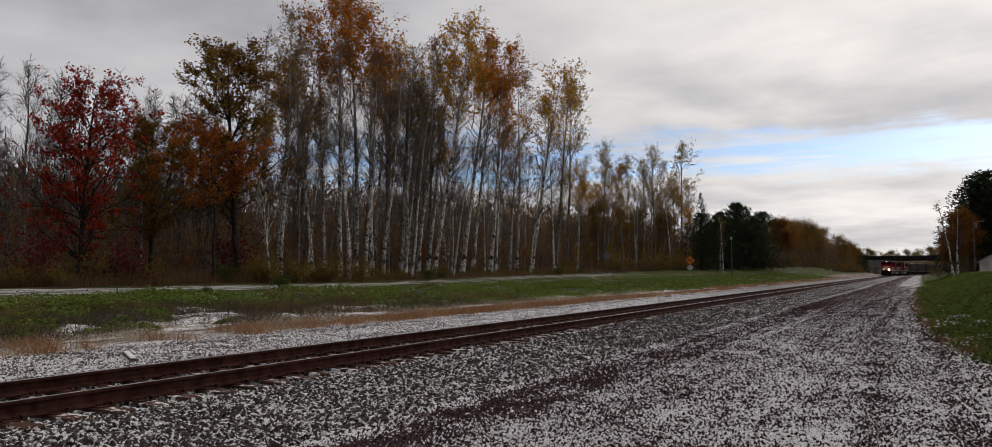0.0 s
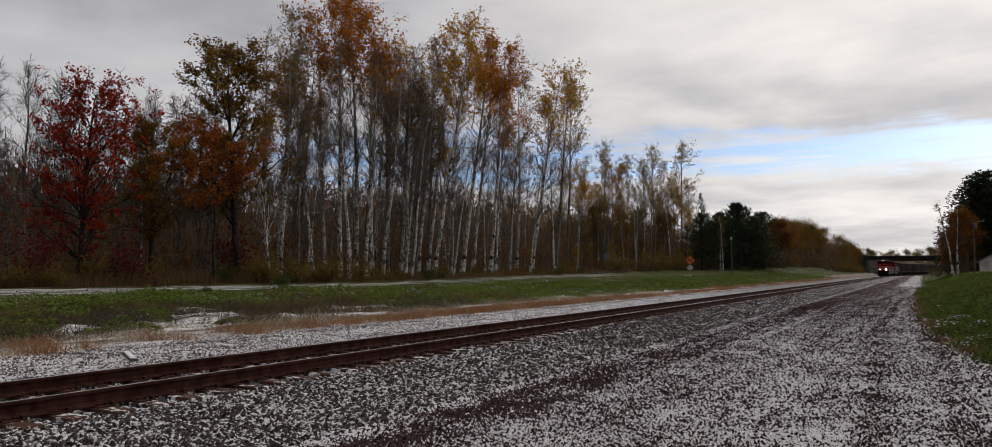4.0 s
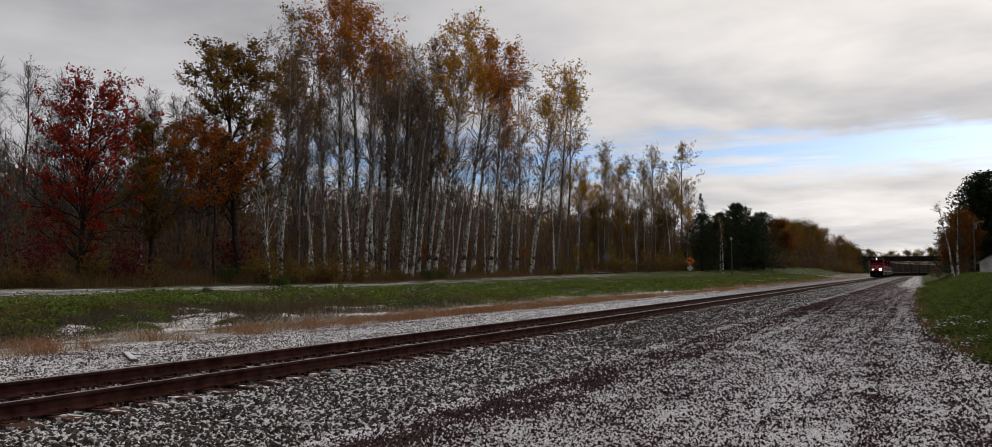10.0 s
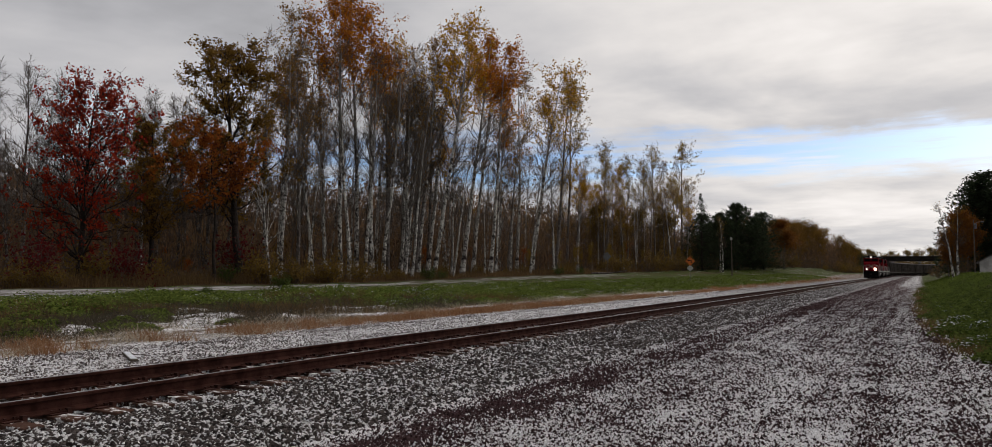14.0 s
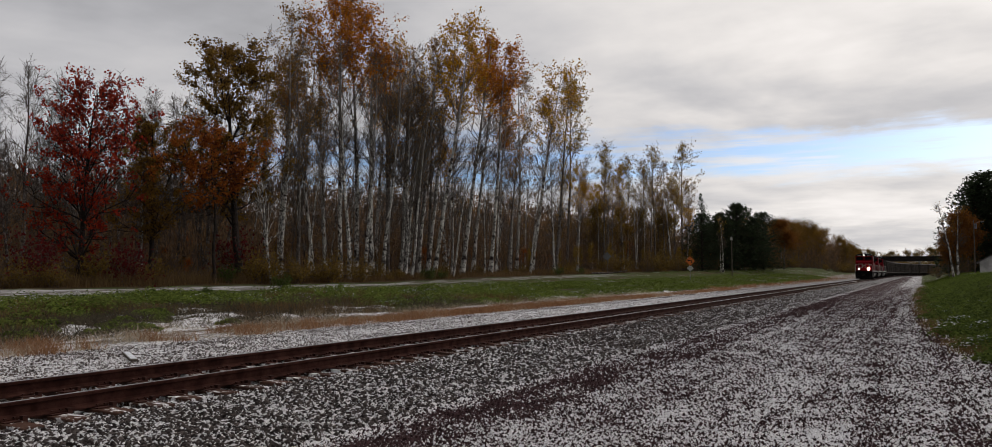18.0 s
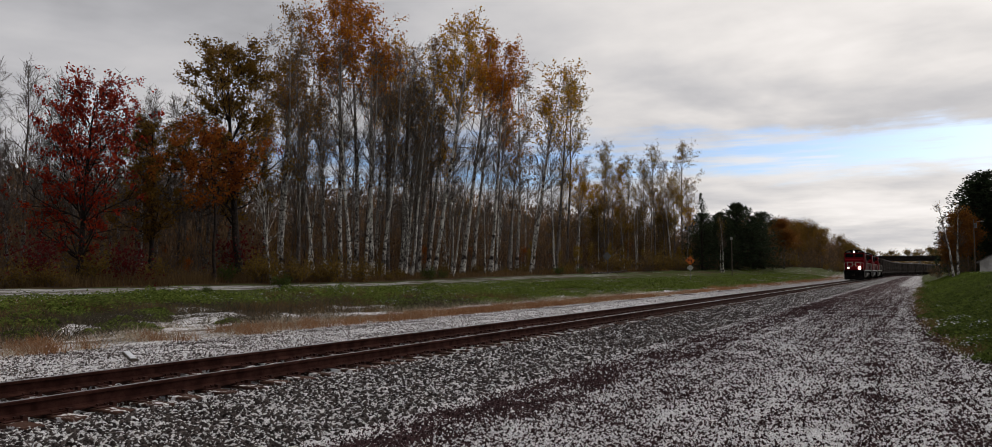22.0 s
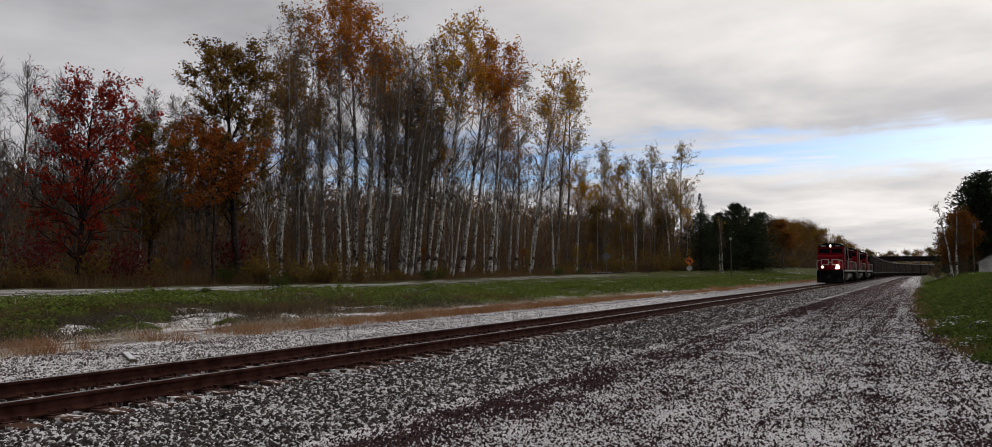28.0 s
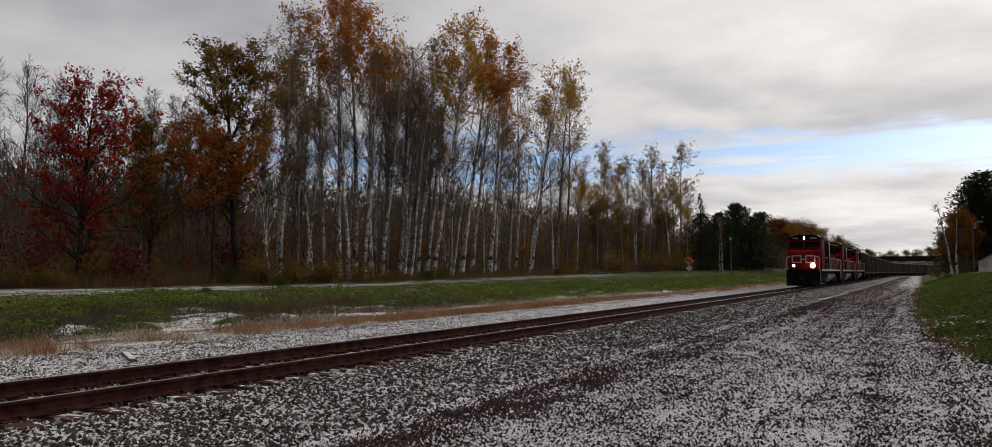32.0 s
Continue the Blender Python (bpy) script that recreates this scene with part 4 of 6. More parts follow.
def hopper_car(wheelsets):
    """A ribbed covered hopper; its origin is on the rail head under the leading end."""
    t = thing("hopper_car", "grey ribbed covered hopper car on four axles", "rail car", group="hopper cars of the train")
    L = 14.6
    part("body", prism([(1.0, 2.55), (0.5, 3.0), (0.5, 4.25), (L - 0.5, 4.25), (L - 0.5, 3.0), (L - 1.0, 2.55), (L - 2.9, 1.15), (2.9, 1.15)], -1.42, 1.42, "x", 0.03), M["hopper_grey"], t)
    part("roof", prism([(-1.46, 4.24), (-0.9, 4.42), (0.9, 4.42), (1.46, 4.24)], 0.45, L - 0.45, "y", 0.02), M["hopper_grey"], t, "slightly arched grey roof")
    part("hatch_trough", boxes((-0.35, 0.35, 1.0, L - 1.0, 4.40, 4.54), bevel=0.03), M["hopper_grey"], t)
    for sx in (-1, 1):
        part("side_sill", boxes((min(sx * 1.36, sx * 1.48), max(sx * 1.36, sx * 1.48), 0.4, L - 0.4, 1.08, 1.32), bevel=0.015), M["hopper_grey"], t)
        part("top_chord", boxes((min(sx * 1.36, sx * 1.5), max(sx * 1.36, sx * 1.5), 0.4, L - 0.4, 4.08, 4.26), bevel=0.015), M["hopper_grey"], t)
        for k in range(15):
            y = 0.55 + k * (L - 1.1) / 14
            part("side_post", boxes((min(sx * 1.38, sx * 1.53), max(sx * 1.38, sx * 1.53), y - 0.06, y + 0.06, 1.3, 4.1)), M["hopper_grey"], t)
    for y in (4.3, L / 2, L - 4.3):
        bm = bmesh.new()
        bmesh.ops.create_cone(bm, cap_ends=True, segments=4, radius1=0.55, radius2=1.6, depth=0.95, matrix=Matrix.Translation((0, y, 0.75)) @ pose(0, 0, 0, 0, 0, 45))
        part("chute", bm, M["grime"], t)
    part("centre_sill", boxes((-0.25, 0.25, 0.1, L - 0.1, 0.78, 1.15), bevel=0.02), M["grime"], t)
    for y in (0.0, L):
        part("coupler", boxes((-0.14, 0.14, y - 0.35, y + 0.35, 0.74, 0.98), bevel=0.03), M["grime"], t)
    for y, s in ((0.42, 1), (L - 0.42, -1)):
        bm = bmesh.new()
        for k in range(8):
            rod(bm, (1.0, y, 1.0 + 0.4 * k), (1.42, y, 1.0 + 0.4 * k), 0.018, 5)
        rod(bm, (1.0, y, 0.9), (1.0, y, 4.2), 0.02, 5)
        rod(bm, (1.42, y, 0.9), (1.42, y, 4.2), 0.02, 5)
        part("ladder", bm, M["grime"], t)
    for y in (2.0, L - 2.0):
        truck_frame(t, y, (-0.88, 0.88), "dirt-caked two-axle bogie frame")
        wheels(t, (y - 0.88, y + 0.88), wheelsets)
    return t, L + 0.65


TRAIN = []           # (thing, metres behind the lead end, length)
WHEELSETS = []


def wheelsets_of(t):
    return [o for o in t.children if o.name.split(".")[0] == "wheelset"]


def build_train():
    first, pitch = locomotive(WHEELSETS)
    back = 0.0
    TRAIN.append((first, back, 20.2))
    for _ in range(2):
        back += pitch
        copy = copy_thing(first, pose(0, back, 0))
        TRAIN.append((copy, back, 20.2))
    back += pitch
    tagged(first, "red and black lead diesel locomotive, head and ditch lights lit")
    # only the lead unit shows lit lamps
    for t, _, _ in TRAIN[1:]:
        for o in t.children_recursive:
            if o.name.split(".")[0] == "lens":
                o.data = DARK_LENS.get(o.data.name) or DARK_LENS.setdefault(o.data.name, unlit(o.data))
                o["label"] = "unlit lamp lens"
    car, pitch = hopper_car(WHEELSETS)
    TRAIN.append((car, back, 14.6))
    for _ in range(17):
        back += pitch
        TRAIN.append((copy_thing(car, pose(0, back, 0)), back, 14.6))


DARK_LENS = {}


def unlit(me):
    me = me.copy()
    me.materials.clear()
    me.materials.append(M["tank_grey"])
    return me


build_train()

# ---- trees ----


def unit(v):
    return v / np.maximum(np.linalg.norm(v, axis=-1, keepdims=True), 1e-9)


def tilted(rng, d, angle):
    """Directions turned away from d by angle, all round."""
    ref = np.where(np.abs(d[:, 2:3]) < 0.9, np.array([[0, 0, 1.0]]), np.array([[1.0, 0, 0]]))
    a = unit(np.cross(d, ref))
    b = np.cross(d, a)
    w = rng.uniform(0, 2 * np.pi, (len(d), 1))
    return unit(d * np.cos(angle)[:, None] + (a * np.cos(w) + b * np.sin(w)) * np.sin(angle)[:, None])


def limbs(rng, start, d, length, r0, k, wander, curl, tip=0.25):
    """Bent, tapering branches: points (n, k, 3) and radii (n, k)."""
    n = len(start)
    pts, rad = np.empty((n, k, 3)), np.empty((n, k))
    p, d = start.copy(), d.copy()
    for i in range(k):
        pts[:, i], rad[:, i] = p, r0 * (1 - (1 - tip) * i / (k - 1))
        d = unit(d + rng.normal(0, wander, (n, 3)) + np.array([0, 0, curl]))
        p = p + d * (length / (k - 1))[:, None]
    return pts, rad


def tubes(pts, rad, sides):
    n, k, _ = pts.shape
    axis = unit(np.gradient(pts, axis=1))
    ref = np.where(np.abs(axis[..., 2:3]) < 0.8, np.array([0, 0, 1.0]), np.array([1.0, 0, 0]))
    a = unit(np.cross(axis, ref))
    b = np.cross(axis, a)
    w = np.linspace(0, 2 * np.pi, sides, endpoint=False)
    v = pts[:, :, None] + rad[:, :, None, None] * (a[:, :, None] * np.cos(w)[:, None] + b[:, :, None] * np.sin(w)[:, None])
    base = (np.arange(n)[:, None, None] * k + np.arange(k - 1)[None, :, None]) * sides
    j = np.arange(sides)[None, None]
    f = np.stack([base + j, base + (j + 1) % sides, base + sides + (j + 1) % sides, base + sides + j], -1)
    return v.reshape(-1, 3), f.reshape(-1, 4)


def ribbons(rng, pts, rad):
    """Twigs too fine for a round section: flat tapering strips."""
    n, k, _ = pts.shape
    side = unit(np.cross(unit(np.gradient(pts, axis=1)), rng.normal(size=(n, 1, 3)))) * rad[..., None] * 1.3
    v = np.stack([pts - side, pts + side], 2)
    base = (np.arange(n)[:, None] * k + np.arange(k - 1)[None]) * 2
    f = np.stack([base, base + 1, base + 3, base + 2], -1)
    return v.reshape(-1, 3), f.reshape(-1, 4)


def joined(*meshes):
    vs, fs, at = [], [], 0
    for v, f in meshes:
        vs.append(v)
        fs.append(f + at)
        at += len(v)
    return np.concatenate(vs), np.concatenate(fs)


def offshoots(rng, pts, rad, per, t0, t1):
    """Starting points, directions and radii of children along each branch."""
    n, k, _ = pts.shape
    t = rng.uniform(t0, t1, (n, per)) * (k - 1)
    i = np.clip(t.astype(int), 0, k - 2)
    f = (t - i)[..., None]
    row = np.arange(n)[:, None]
    p = pts[row, i] * (1 - f) + pts[row, i + 1] * f
    d = unit(pts[row, i + 1] - pts[row, i])
    r = rad[row, i]
    return p.reshape(-1, 3), d.reshape(-1, 3), r.ravel(), (t / (k - 1)).ravel()


def flakes(rng, centre, size, flat=0.0):
    """Small four-sided leaves, each turned its own way."""
    n = len(centre)
    rot = turns(rng, n)
    quad = np.array([(-1, 0, 0), (0, -0.62, 0.1), (1, 0, 0), (0, 0.62, 0.1)]) * 0.5
    v = np.einsum("nij,kj->nki", rot, quad) * size[:, None, None]
    v[..., 2] *= 1 - flat
    return (v + centre[:, None]).reshape(-1, 3), np.arange(n * 4).reshape(-1, 4)


def broadleaf(name, label, seed, H, r, clear, n1, reach, angle, n2, n3, leaves, leaf_size, leaf_from, barks, leafmat, wander=0.02, lean=0.0, shape=1.0, group="", crooked=0.16, curl=0.10, low=0, topheavy=0.9, even=0.0, bunch=7, spread=0.0, twig=0.011):
    """A leafy tree: bole, forking limbs, twigs and a crown of loose leaves."""
    rng = np.random.default_rng(seed)
    trunk_p, trunk_r = limbs(rng, np.zeros((1, 3)), np.array([[lean, 0, 1.0]]), np.array([H * 0.97]), np.array([r]), 12, wander, 0.02, 0.10)
    trunk_r[:, 0] *= 1.3
    p, d, rr, t = offshoots(rng, trunk_p, trunk_r, n1, clear, 0.97)
    rel = (t - clear) / (1 - clear)
    full = 1 - 0.72 * rel ** shape if shape > 0 else 0.30 + 0.75 * np.sin(np.pi * np.clip(rel * 0.86 + 0.10, 0, 1))
    length = H * reach * full * rng.uniform(0.6, 1.15, len(p))
    l1, r1 = limbs(rng, p, tilted(rng, d, np.radians(angle) * rng.uniform(0.7, 1.25, len(p))), length, rr * 0.42, 6, crooked, curl, 0.3)
    if low:      # dead twiggy limbs down the bole
        p, d, rr, t = offshoots(rng, trunk_p, trunk_r, low, 0.16, clear + 0.12)
        short = H * rng.uniform(0.035, 0.085, low)
        e1, er = limbs(rng, p, tilted(rng, d, np.radians(62) * rng.uniform(0.7, 1.2, low)), short, rr * 0.2, 6, 0.16, 0.05, 0.3)
        l1, r1, length = np.concatenate([l1, e1]), np.concatenate([r1, er]), np.concatenate([length, short])
    p, d, rr, t = offshoots(rng, l1, r1, n2, 0.2, 1.0)
    l2, r2 = limbs(rng, p, tilted(rng, d, np.radians(42) * rng.uniform(0.5, 1.3, len(p))), np.repeat(length, n2) * rng.uniform(0.25, 0.55, len(p)), np.maximum(rr * 0.55, twig), 4, crooked, curl, 0.45)
    p, d, rr, t = offshoots(rng, l2, r2, n3, 0.25, 1.0)
    l3, r3 = limbs(rng, p, tilted(rng, d, np.radians(38) * rng.uniform(0.5, 1.4, len(p))), rng.uniform(0.35, 1.0, len(p)) * H * 0.035 + 0.2, np.full(len(p), twig), 3, 0.15, 0.05, 0.6)
    t_ob = thing(name, label, "tree", group=group)
    v, f = tubes(trunk_p, trunk_r, 8)
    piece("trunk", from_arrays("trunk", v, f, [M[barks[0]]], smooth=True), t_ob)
    v, f = joined(tubes(l1, r1, 3), ribbons(rng, l2, r2), ribbons(rng, l3, r3))
    tagged(piece("twigwork", from_arrays("twigwork", v, f, [M[barks[1]]], smooth=True), t_ob), kind="stuff")
    if leaves:
        tips = np.concatenate([l3.reshape(-1, 3), l2[:, 1:].reshape(-1, 3)])
        share = np.concatenate([np.repeat(length, n2 * n3 * l3.shape[1]), np.repeat(length, n2 * (l2.shape[1] - 1))]) ** even
        share = share[tips[:, 2] > leaf_from * H]
        tips = tips[tips[:, 2] > leaf_from * H]
        # leaves hang in bunches: some twigs keep theirs, others are bare
        odds = np.clip((tips[:, 2] / H - leaf_from) / (1 - leaf_from), 0.02, 1) ** topheavy * share
        keep = tips[rng.choice(len(tips), max(8, leaves // bunch), p=odds / odds.sum())]
        c = keep[rng.integers(0, len(keep), leaves)] + rng.normal(0, spread or leaf_size * 1.4 + 0.07, (leaves, 3))
        v, f = flakes(rng, c, leaf_size * rng.uniform(0.6, 1.3, leaves))
        piece("crown", from_arrays("crown", v, f, [M[leafmat]]), t_ob)
    return t_ob


def conifer(name, label, seed, H, spread, clear, whorls, per, group=""):
    """A dark needle tree: whorls of drooping boughs set with needle sprays."""
    rng = np.random.default_rng(seed)
    tp, tr = limbs(rng, np.zeros((1, 3)), np.array([[0, 0, 1.0]]), np.array([H]), np.array([H * 0.014 + 0.04]), 10, 0.008, 0.02, 0.06)
    n = whorls * per
    t = clear + (0.985 - clear) * np.repeat(np.linspace(0, 1, whorls), per) + rng.uniform(-0.015, 0.015, n)
    t = np.clip(t, clear, 0.99)
    p = np.stack([np.interp(t * H, tp[0, :, 2], tp[0, :, i]) for i in range(3)], 1)
    w = rng.uniform(0, 2 * np.pi, n)
    rel = (t - clear) / (1 - clear)
    d = unit(np.stack([np.cos(w), np.sin(w), -0.12 + 0.75 * rel], 1))
    length = H * spread * ((1 - rel) ** (1.0 if spread < 0.3 else 0.55) * (0.75 + 0.25 * np.clip(rel * 4, 0, 1)) + 0.05) * rng.uniform(0.55, 1.15, n)
    l1, r1 = limbs(rng, p, d, length, np.full(n, 0.03), 5, 0.07, 0.02, 0.3)
    ob = thing(name, label, "tree", group=group)
    v, f = tubes(tp, tr, 8)
    piece("trunk", from_arrays("trunk", v, f, [M["dark_bark"]], smooth=True), ob)
    v, f = ribbons(rng, l1, r1)
    piece("bough_frame", from_arrays("bough_frame", v, f, [M["dark_bark"]]), ob)
    slim = 0.35 + 0.65 * (1 - rel) if spread < 0.3 else np.full(n, 1.0)
    c = np.concatenate([l1[:, i] + rng.normal(0, 0.16, (n, 3)) * slim[:, None] for i in (1, 2, 3, 3, 4, 4, 4) for _ in range(3)])
    c[:, 2] -= rng.uniform(0, 0.25, len(c))
    v, f = flakes(rng, c, rng.uniform(0.24, 0.56, len(c)) * np.tile(slim, len(c) // n), 0.45)
    piece("needle_crown", from_arrays("needle_crown", v, f, [M["needle"]]), ob)
    return ob


def bush(name, label, seed, size, stems, leaves, leaf_size, leafmat, group=""):
    """A many-stemmed shrub."""
    rng = np.random.default_rng(seed)
    d = unit(np.stack([rng.normal(0, 0.5, stems), rng.normal(0, 0.5, stems), np.full(stems, 1.0)], 1))
    start = np.concatenate([rng.normal(0, size * 0.13, (stems, 2)), np.zeros((stems, 1))], 1)
    l1, r1 = limbs(rng, start, d, size * rng.uniform(0.6, 1.1, stems), np.full(stems, 0.018), 5, 0.14, 0.03, 0.3)
    p, d, rr, t = offshoots(rng, l1, r1, 5, 0.25, 1.0)
    l2, r2 = limbs(rng, p, tilted(rng, d, np.full(len(p), 0.7)), size * rng.uniform(0.2, 0.45, len(p)), np.full(len(p), 0.009), 3, 0.15, 0.03, 0.5)
    ob = thing(name, label, "shrub", group=group)
    v, f = joined(tubes(l1, r1, 3), ribbons(rng, l2, r2))
    piece("woody_base", from_arrays("woody_base", v, f, [M["twig"]]), ob)
    if leaves:
        tips = np.concatenate([l2.reshape(-1, 3), l1[:, 2:].reshape(-1, 3)])
        c = tips[rng.integers(0, len(tips), leaves)] + rng.normal(0, leaf_size, (leaves, 3))
        c[:, 2] = np.abs(c[:, 2])
        v, f = flakes(rng, c, leaf_size * rng.uniform(0.6, 1.3, leaves))
        piece("foliage", from_arrays("foliage", v, f, [M[leafmat]]), ob)
    return ob


LEAN_AXIS = Vector((-0.488, 0.873, 0))


def stand(x, y, s, turn=0.0, lean=0.0, sink=0.08, sx=1.0):
    """A pose on the ground, scaled, turned about its own axis and leaning."""
    z = float(height(x, y)) - sink
    return Matrix.Translation((x, y, z)) @ Matrix.Rotation(radians(lean), 4, LEAN_AXIS) @ Matrix.Rotation(radians(turn), 4, "Z") @ Matrix.Diagonal((s * sx, s * sx, s, 1))


def set_out(kinds, rows, rng, used):
    """Sets copies of made trees at rows of (x, y, height, lean, kind)."""
    for x, y, h, lean, kind in rows:
        made = kinds[kind]
        ob, full = made[rng.randrange(len(made))]
        m = stand(x, y, h / full, rng.uniform(0, 360), lean, sx=rng.uniform(0.9, 1.15))
        if ob.name not in used:
            used.add(ob.name)
            ob.matrix_basis = m
        else:
            copy_thing(ob, m)


ASPEN_ROWS = [(-37.0, 44.4, 20.6, -1.0, "sparse"), (-37.0, 46.1, 22.6, -0.5, "sparse"), (-37.5, 48.6, 24.6, 0.0, "sparse"),
              (-35.0, 46.0, 23.5, -0.3, "sparse"), (-36.0, 48.8, 23, -2.1, "sparse"), (-36.0, 52.3, 26, 0.9, "orange"), (-34.0, 51.2, 21, -3.3, "bare"),
              (-34.0, 53.3, 25.4, 1.9, "bare"), (-35.0, 57.1, 26.6, 4.4, "bare"), (-37.0, 62.5, 27.2, 4.0, "bare"), (-38.0, 67.0, 27.0, 4.3, "sparse"),
              (-34.0, 64.2, 26.8, 8.3, "yellow"), (-36.0, 66.0, 26.8, 5.0, "yellow"), (-35.0, 71.2, 27.4, 5.0, "orange"), (-37.0, 76.8, 28.8, 6.5, "orange"),
              (-34.0, 75.8, 26.8, 5.0, "orange"), (-38.0, 89.8, 30.6, 4.0, "sparse"), (-36.0, 90.3, 27.4, 7.2, "yellow"), (-35.0, 95.8, 27.8, 4.0, "olive")]
ASPEN_ROWS_FAR = [(-39.0, 108.7, 28.2, 1.8, "olive"), (-36.0, 105.2, 22.0, 5.9, "bare"), (-36.0, 116.9, 18.5, 2.2, "olive"), (-40.0, 135.4, 20.5, -1.6, "yellow"),
                  (-38.0, 138.6, 20.5, 1.6, "bare"), (-36.0, 144.4, 23.0, -1.8, "olive"), (-38.0, 158.3, 26.0, 2.0, "olive"), (-34.0, 149.6, 22.5, 3.8, "olive"),
                  (-32.0, 152.1, 16.5, 2.1, "yellow"), (-40.0, 54.9, 26.0, -1.3, "orange"), (-40.0, 48.8, 22.5, -1.4, "sparse"), (-33.0, 84.0, 17.0, 5.0, "bare"),
                  (-34.0, 101.0, 15.0, 3.0, "yellow"), (-35.5, 125.0, 15.0, 0.0, "sparse"), (-35.0, 60.5, 20.0, 7.0, "bare"), (-33.5, 67.0, 18.0, 9.0, "bare")]
ASPEN_ROWS_MORE = [(-38, 56.8, 27.8, 0.5, "orange"), (-36, 56.7, 26.4, 0.5, "orange"), (-36, 59.1, 28.5, 0, "sparse"), (-38, 64.3, 30.3, 1, "sparse"), (-36, 64.4, 28.3, 1, "sparse"),
                   (-37, 116.7, 18.5, 0, "bare"), (-35, 115.8, 18.6, 1, "sparse"), (-36, 125.1, 19.0, 0, "olive"), (-35, 129.8, 18.0, 0, "bare"),
                   (-36, 141.3, 22.1, 1, "sparse"), (-35, 147.0, 21.8, -1, "sparse"), (-36, 158.5, 26.0, 0, "olive"), (-34, 160.0, 22.5, 1, "sparse"),
                   (-37.5, 60.8, 30.2, 1, "sparse"), (-36, 62.0, 29.3, 2, "bare"), (-37, 65.0, 27.2, 2, "sparse"),
                   (-36, 66.0, 27.9, 2, "sparse"), (-37, 123.4, 20.3, 0, "sparse"), (-38, 134.0, 20.1, 1, "olive"), (-38, 143.5, 22.2, 0, "sparse"),
                   (-38, 152.6, 24.9, 0, "sparse"), (-34, 147.9, 24.6, 0, "sparse"), (-37, 167.0, 26.7, 0, "olive"), (-36, 170.6, 23.2, 0, "sparse")]
LEFT_ROWS = [(-40, 22.7, 14.6, -1.0, "wild"), (-44, 26.6, 13.8, 1.5, "wild"), (-42, 28.2, 14.6, 0.5, "wild"), (-46, 31.8, 15.0, -1.0, "wild"), (-42, 36.5, 15.6, 1.0, "wild"), (-44, 39.5, 17.0, -1.5, "wild"), (-44, 43.8, 19.3, 0.0, "wild"), (-46, 46.0, 18.8, 2.0, "wild"), (-42, 32.2, 16.3, 0.0, "wild"),
             (-38.0, 25.2, 11.0, -0.9, "wild"), (-44.0, 30.3, 12.5, 0.0, "wild"), (-48.0, 35.7, 15.0, -0.9, "wild"), (-44.0, 39.2, 15.0, -0.9, "wild"),
             (-50.0, 46.9, 18.0, 1.7, "wild"), (-45.0, 22.0, 11.5, 2.0, "wild"), (-40.0, 19.0, 10.8, 0.0, "wild"), (-36.5, 33.0, 9.0, -2.0, "slim"), (-36.0, 43.5, 12.0, 2.0, "slim")]


def wild_row(rng, k):
    x, y = rng.uniform(-62, -40), 14 + 40 * k / 26 + rng.random() * 2
    far = (9.1 - x) * 0.488 + y * 0.873
    return x, y, far * 0.215 * rng.uniform(0.8, 1.08), rng.uniform(-3, 3), "wild"


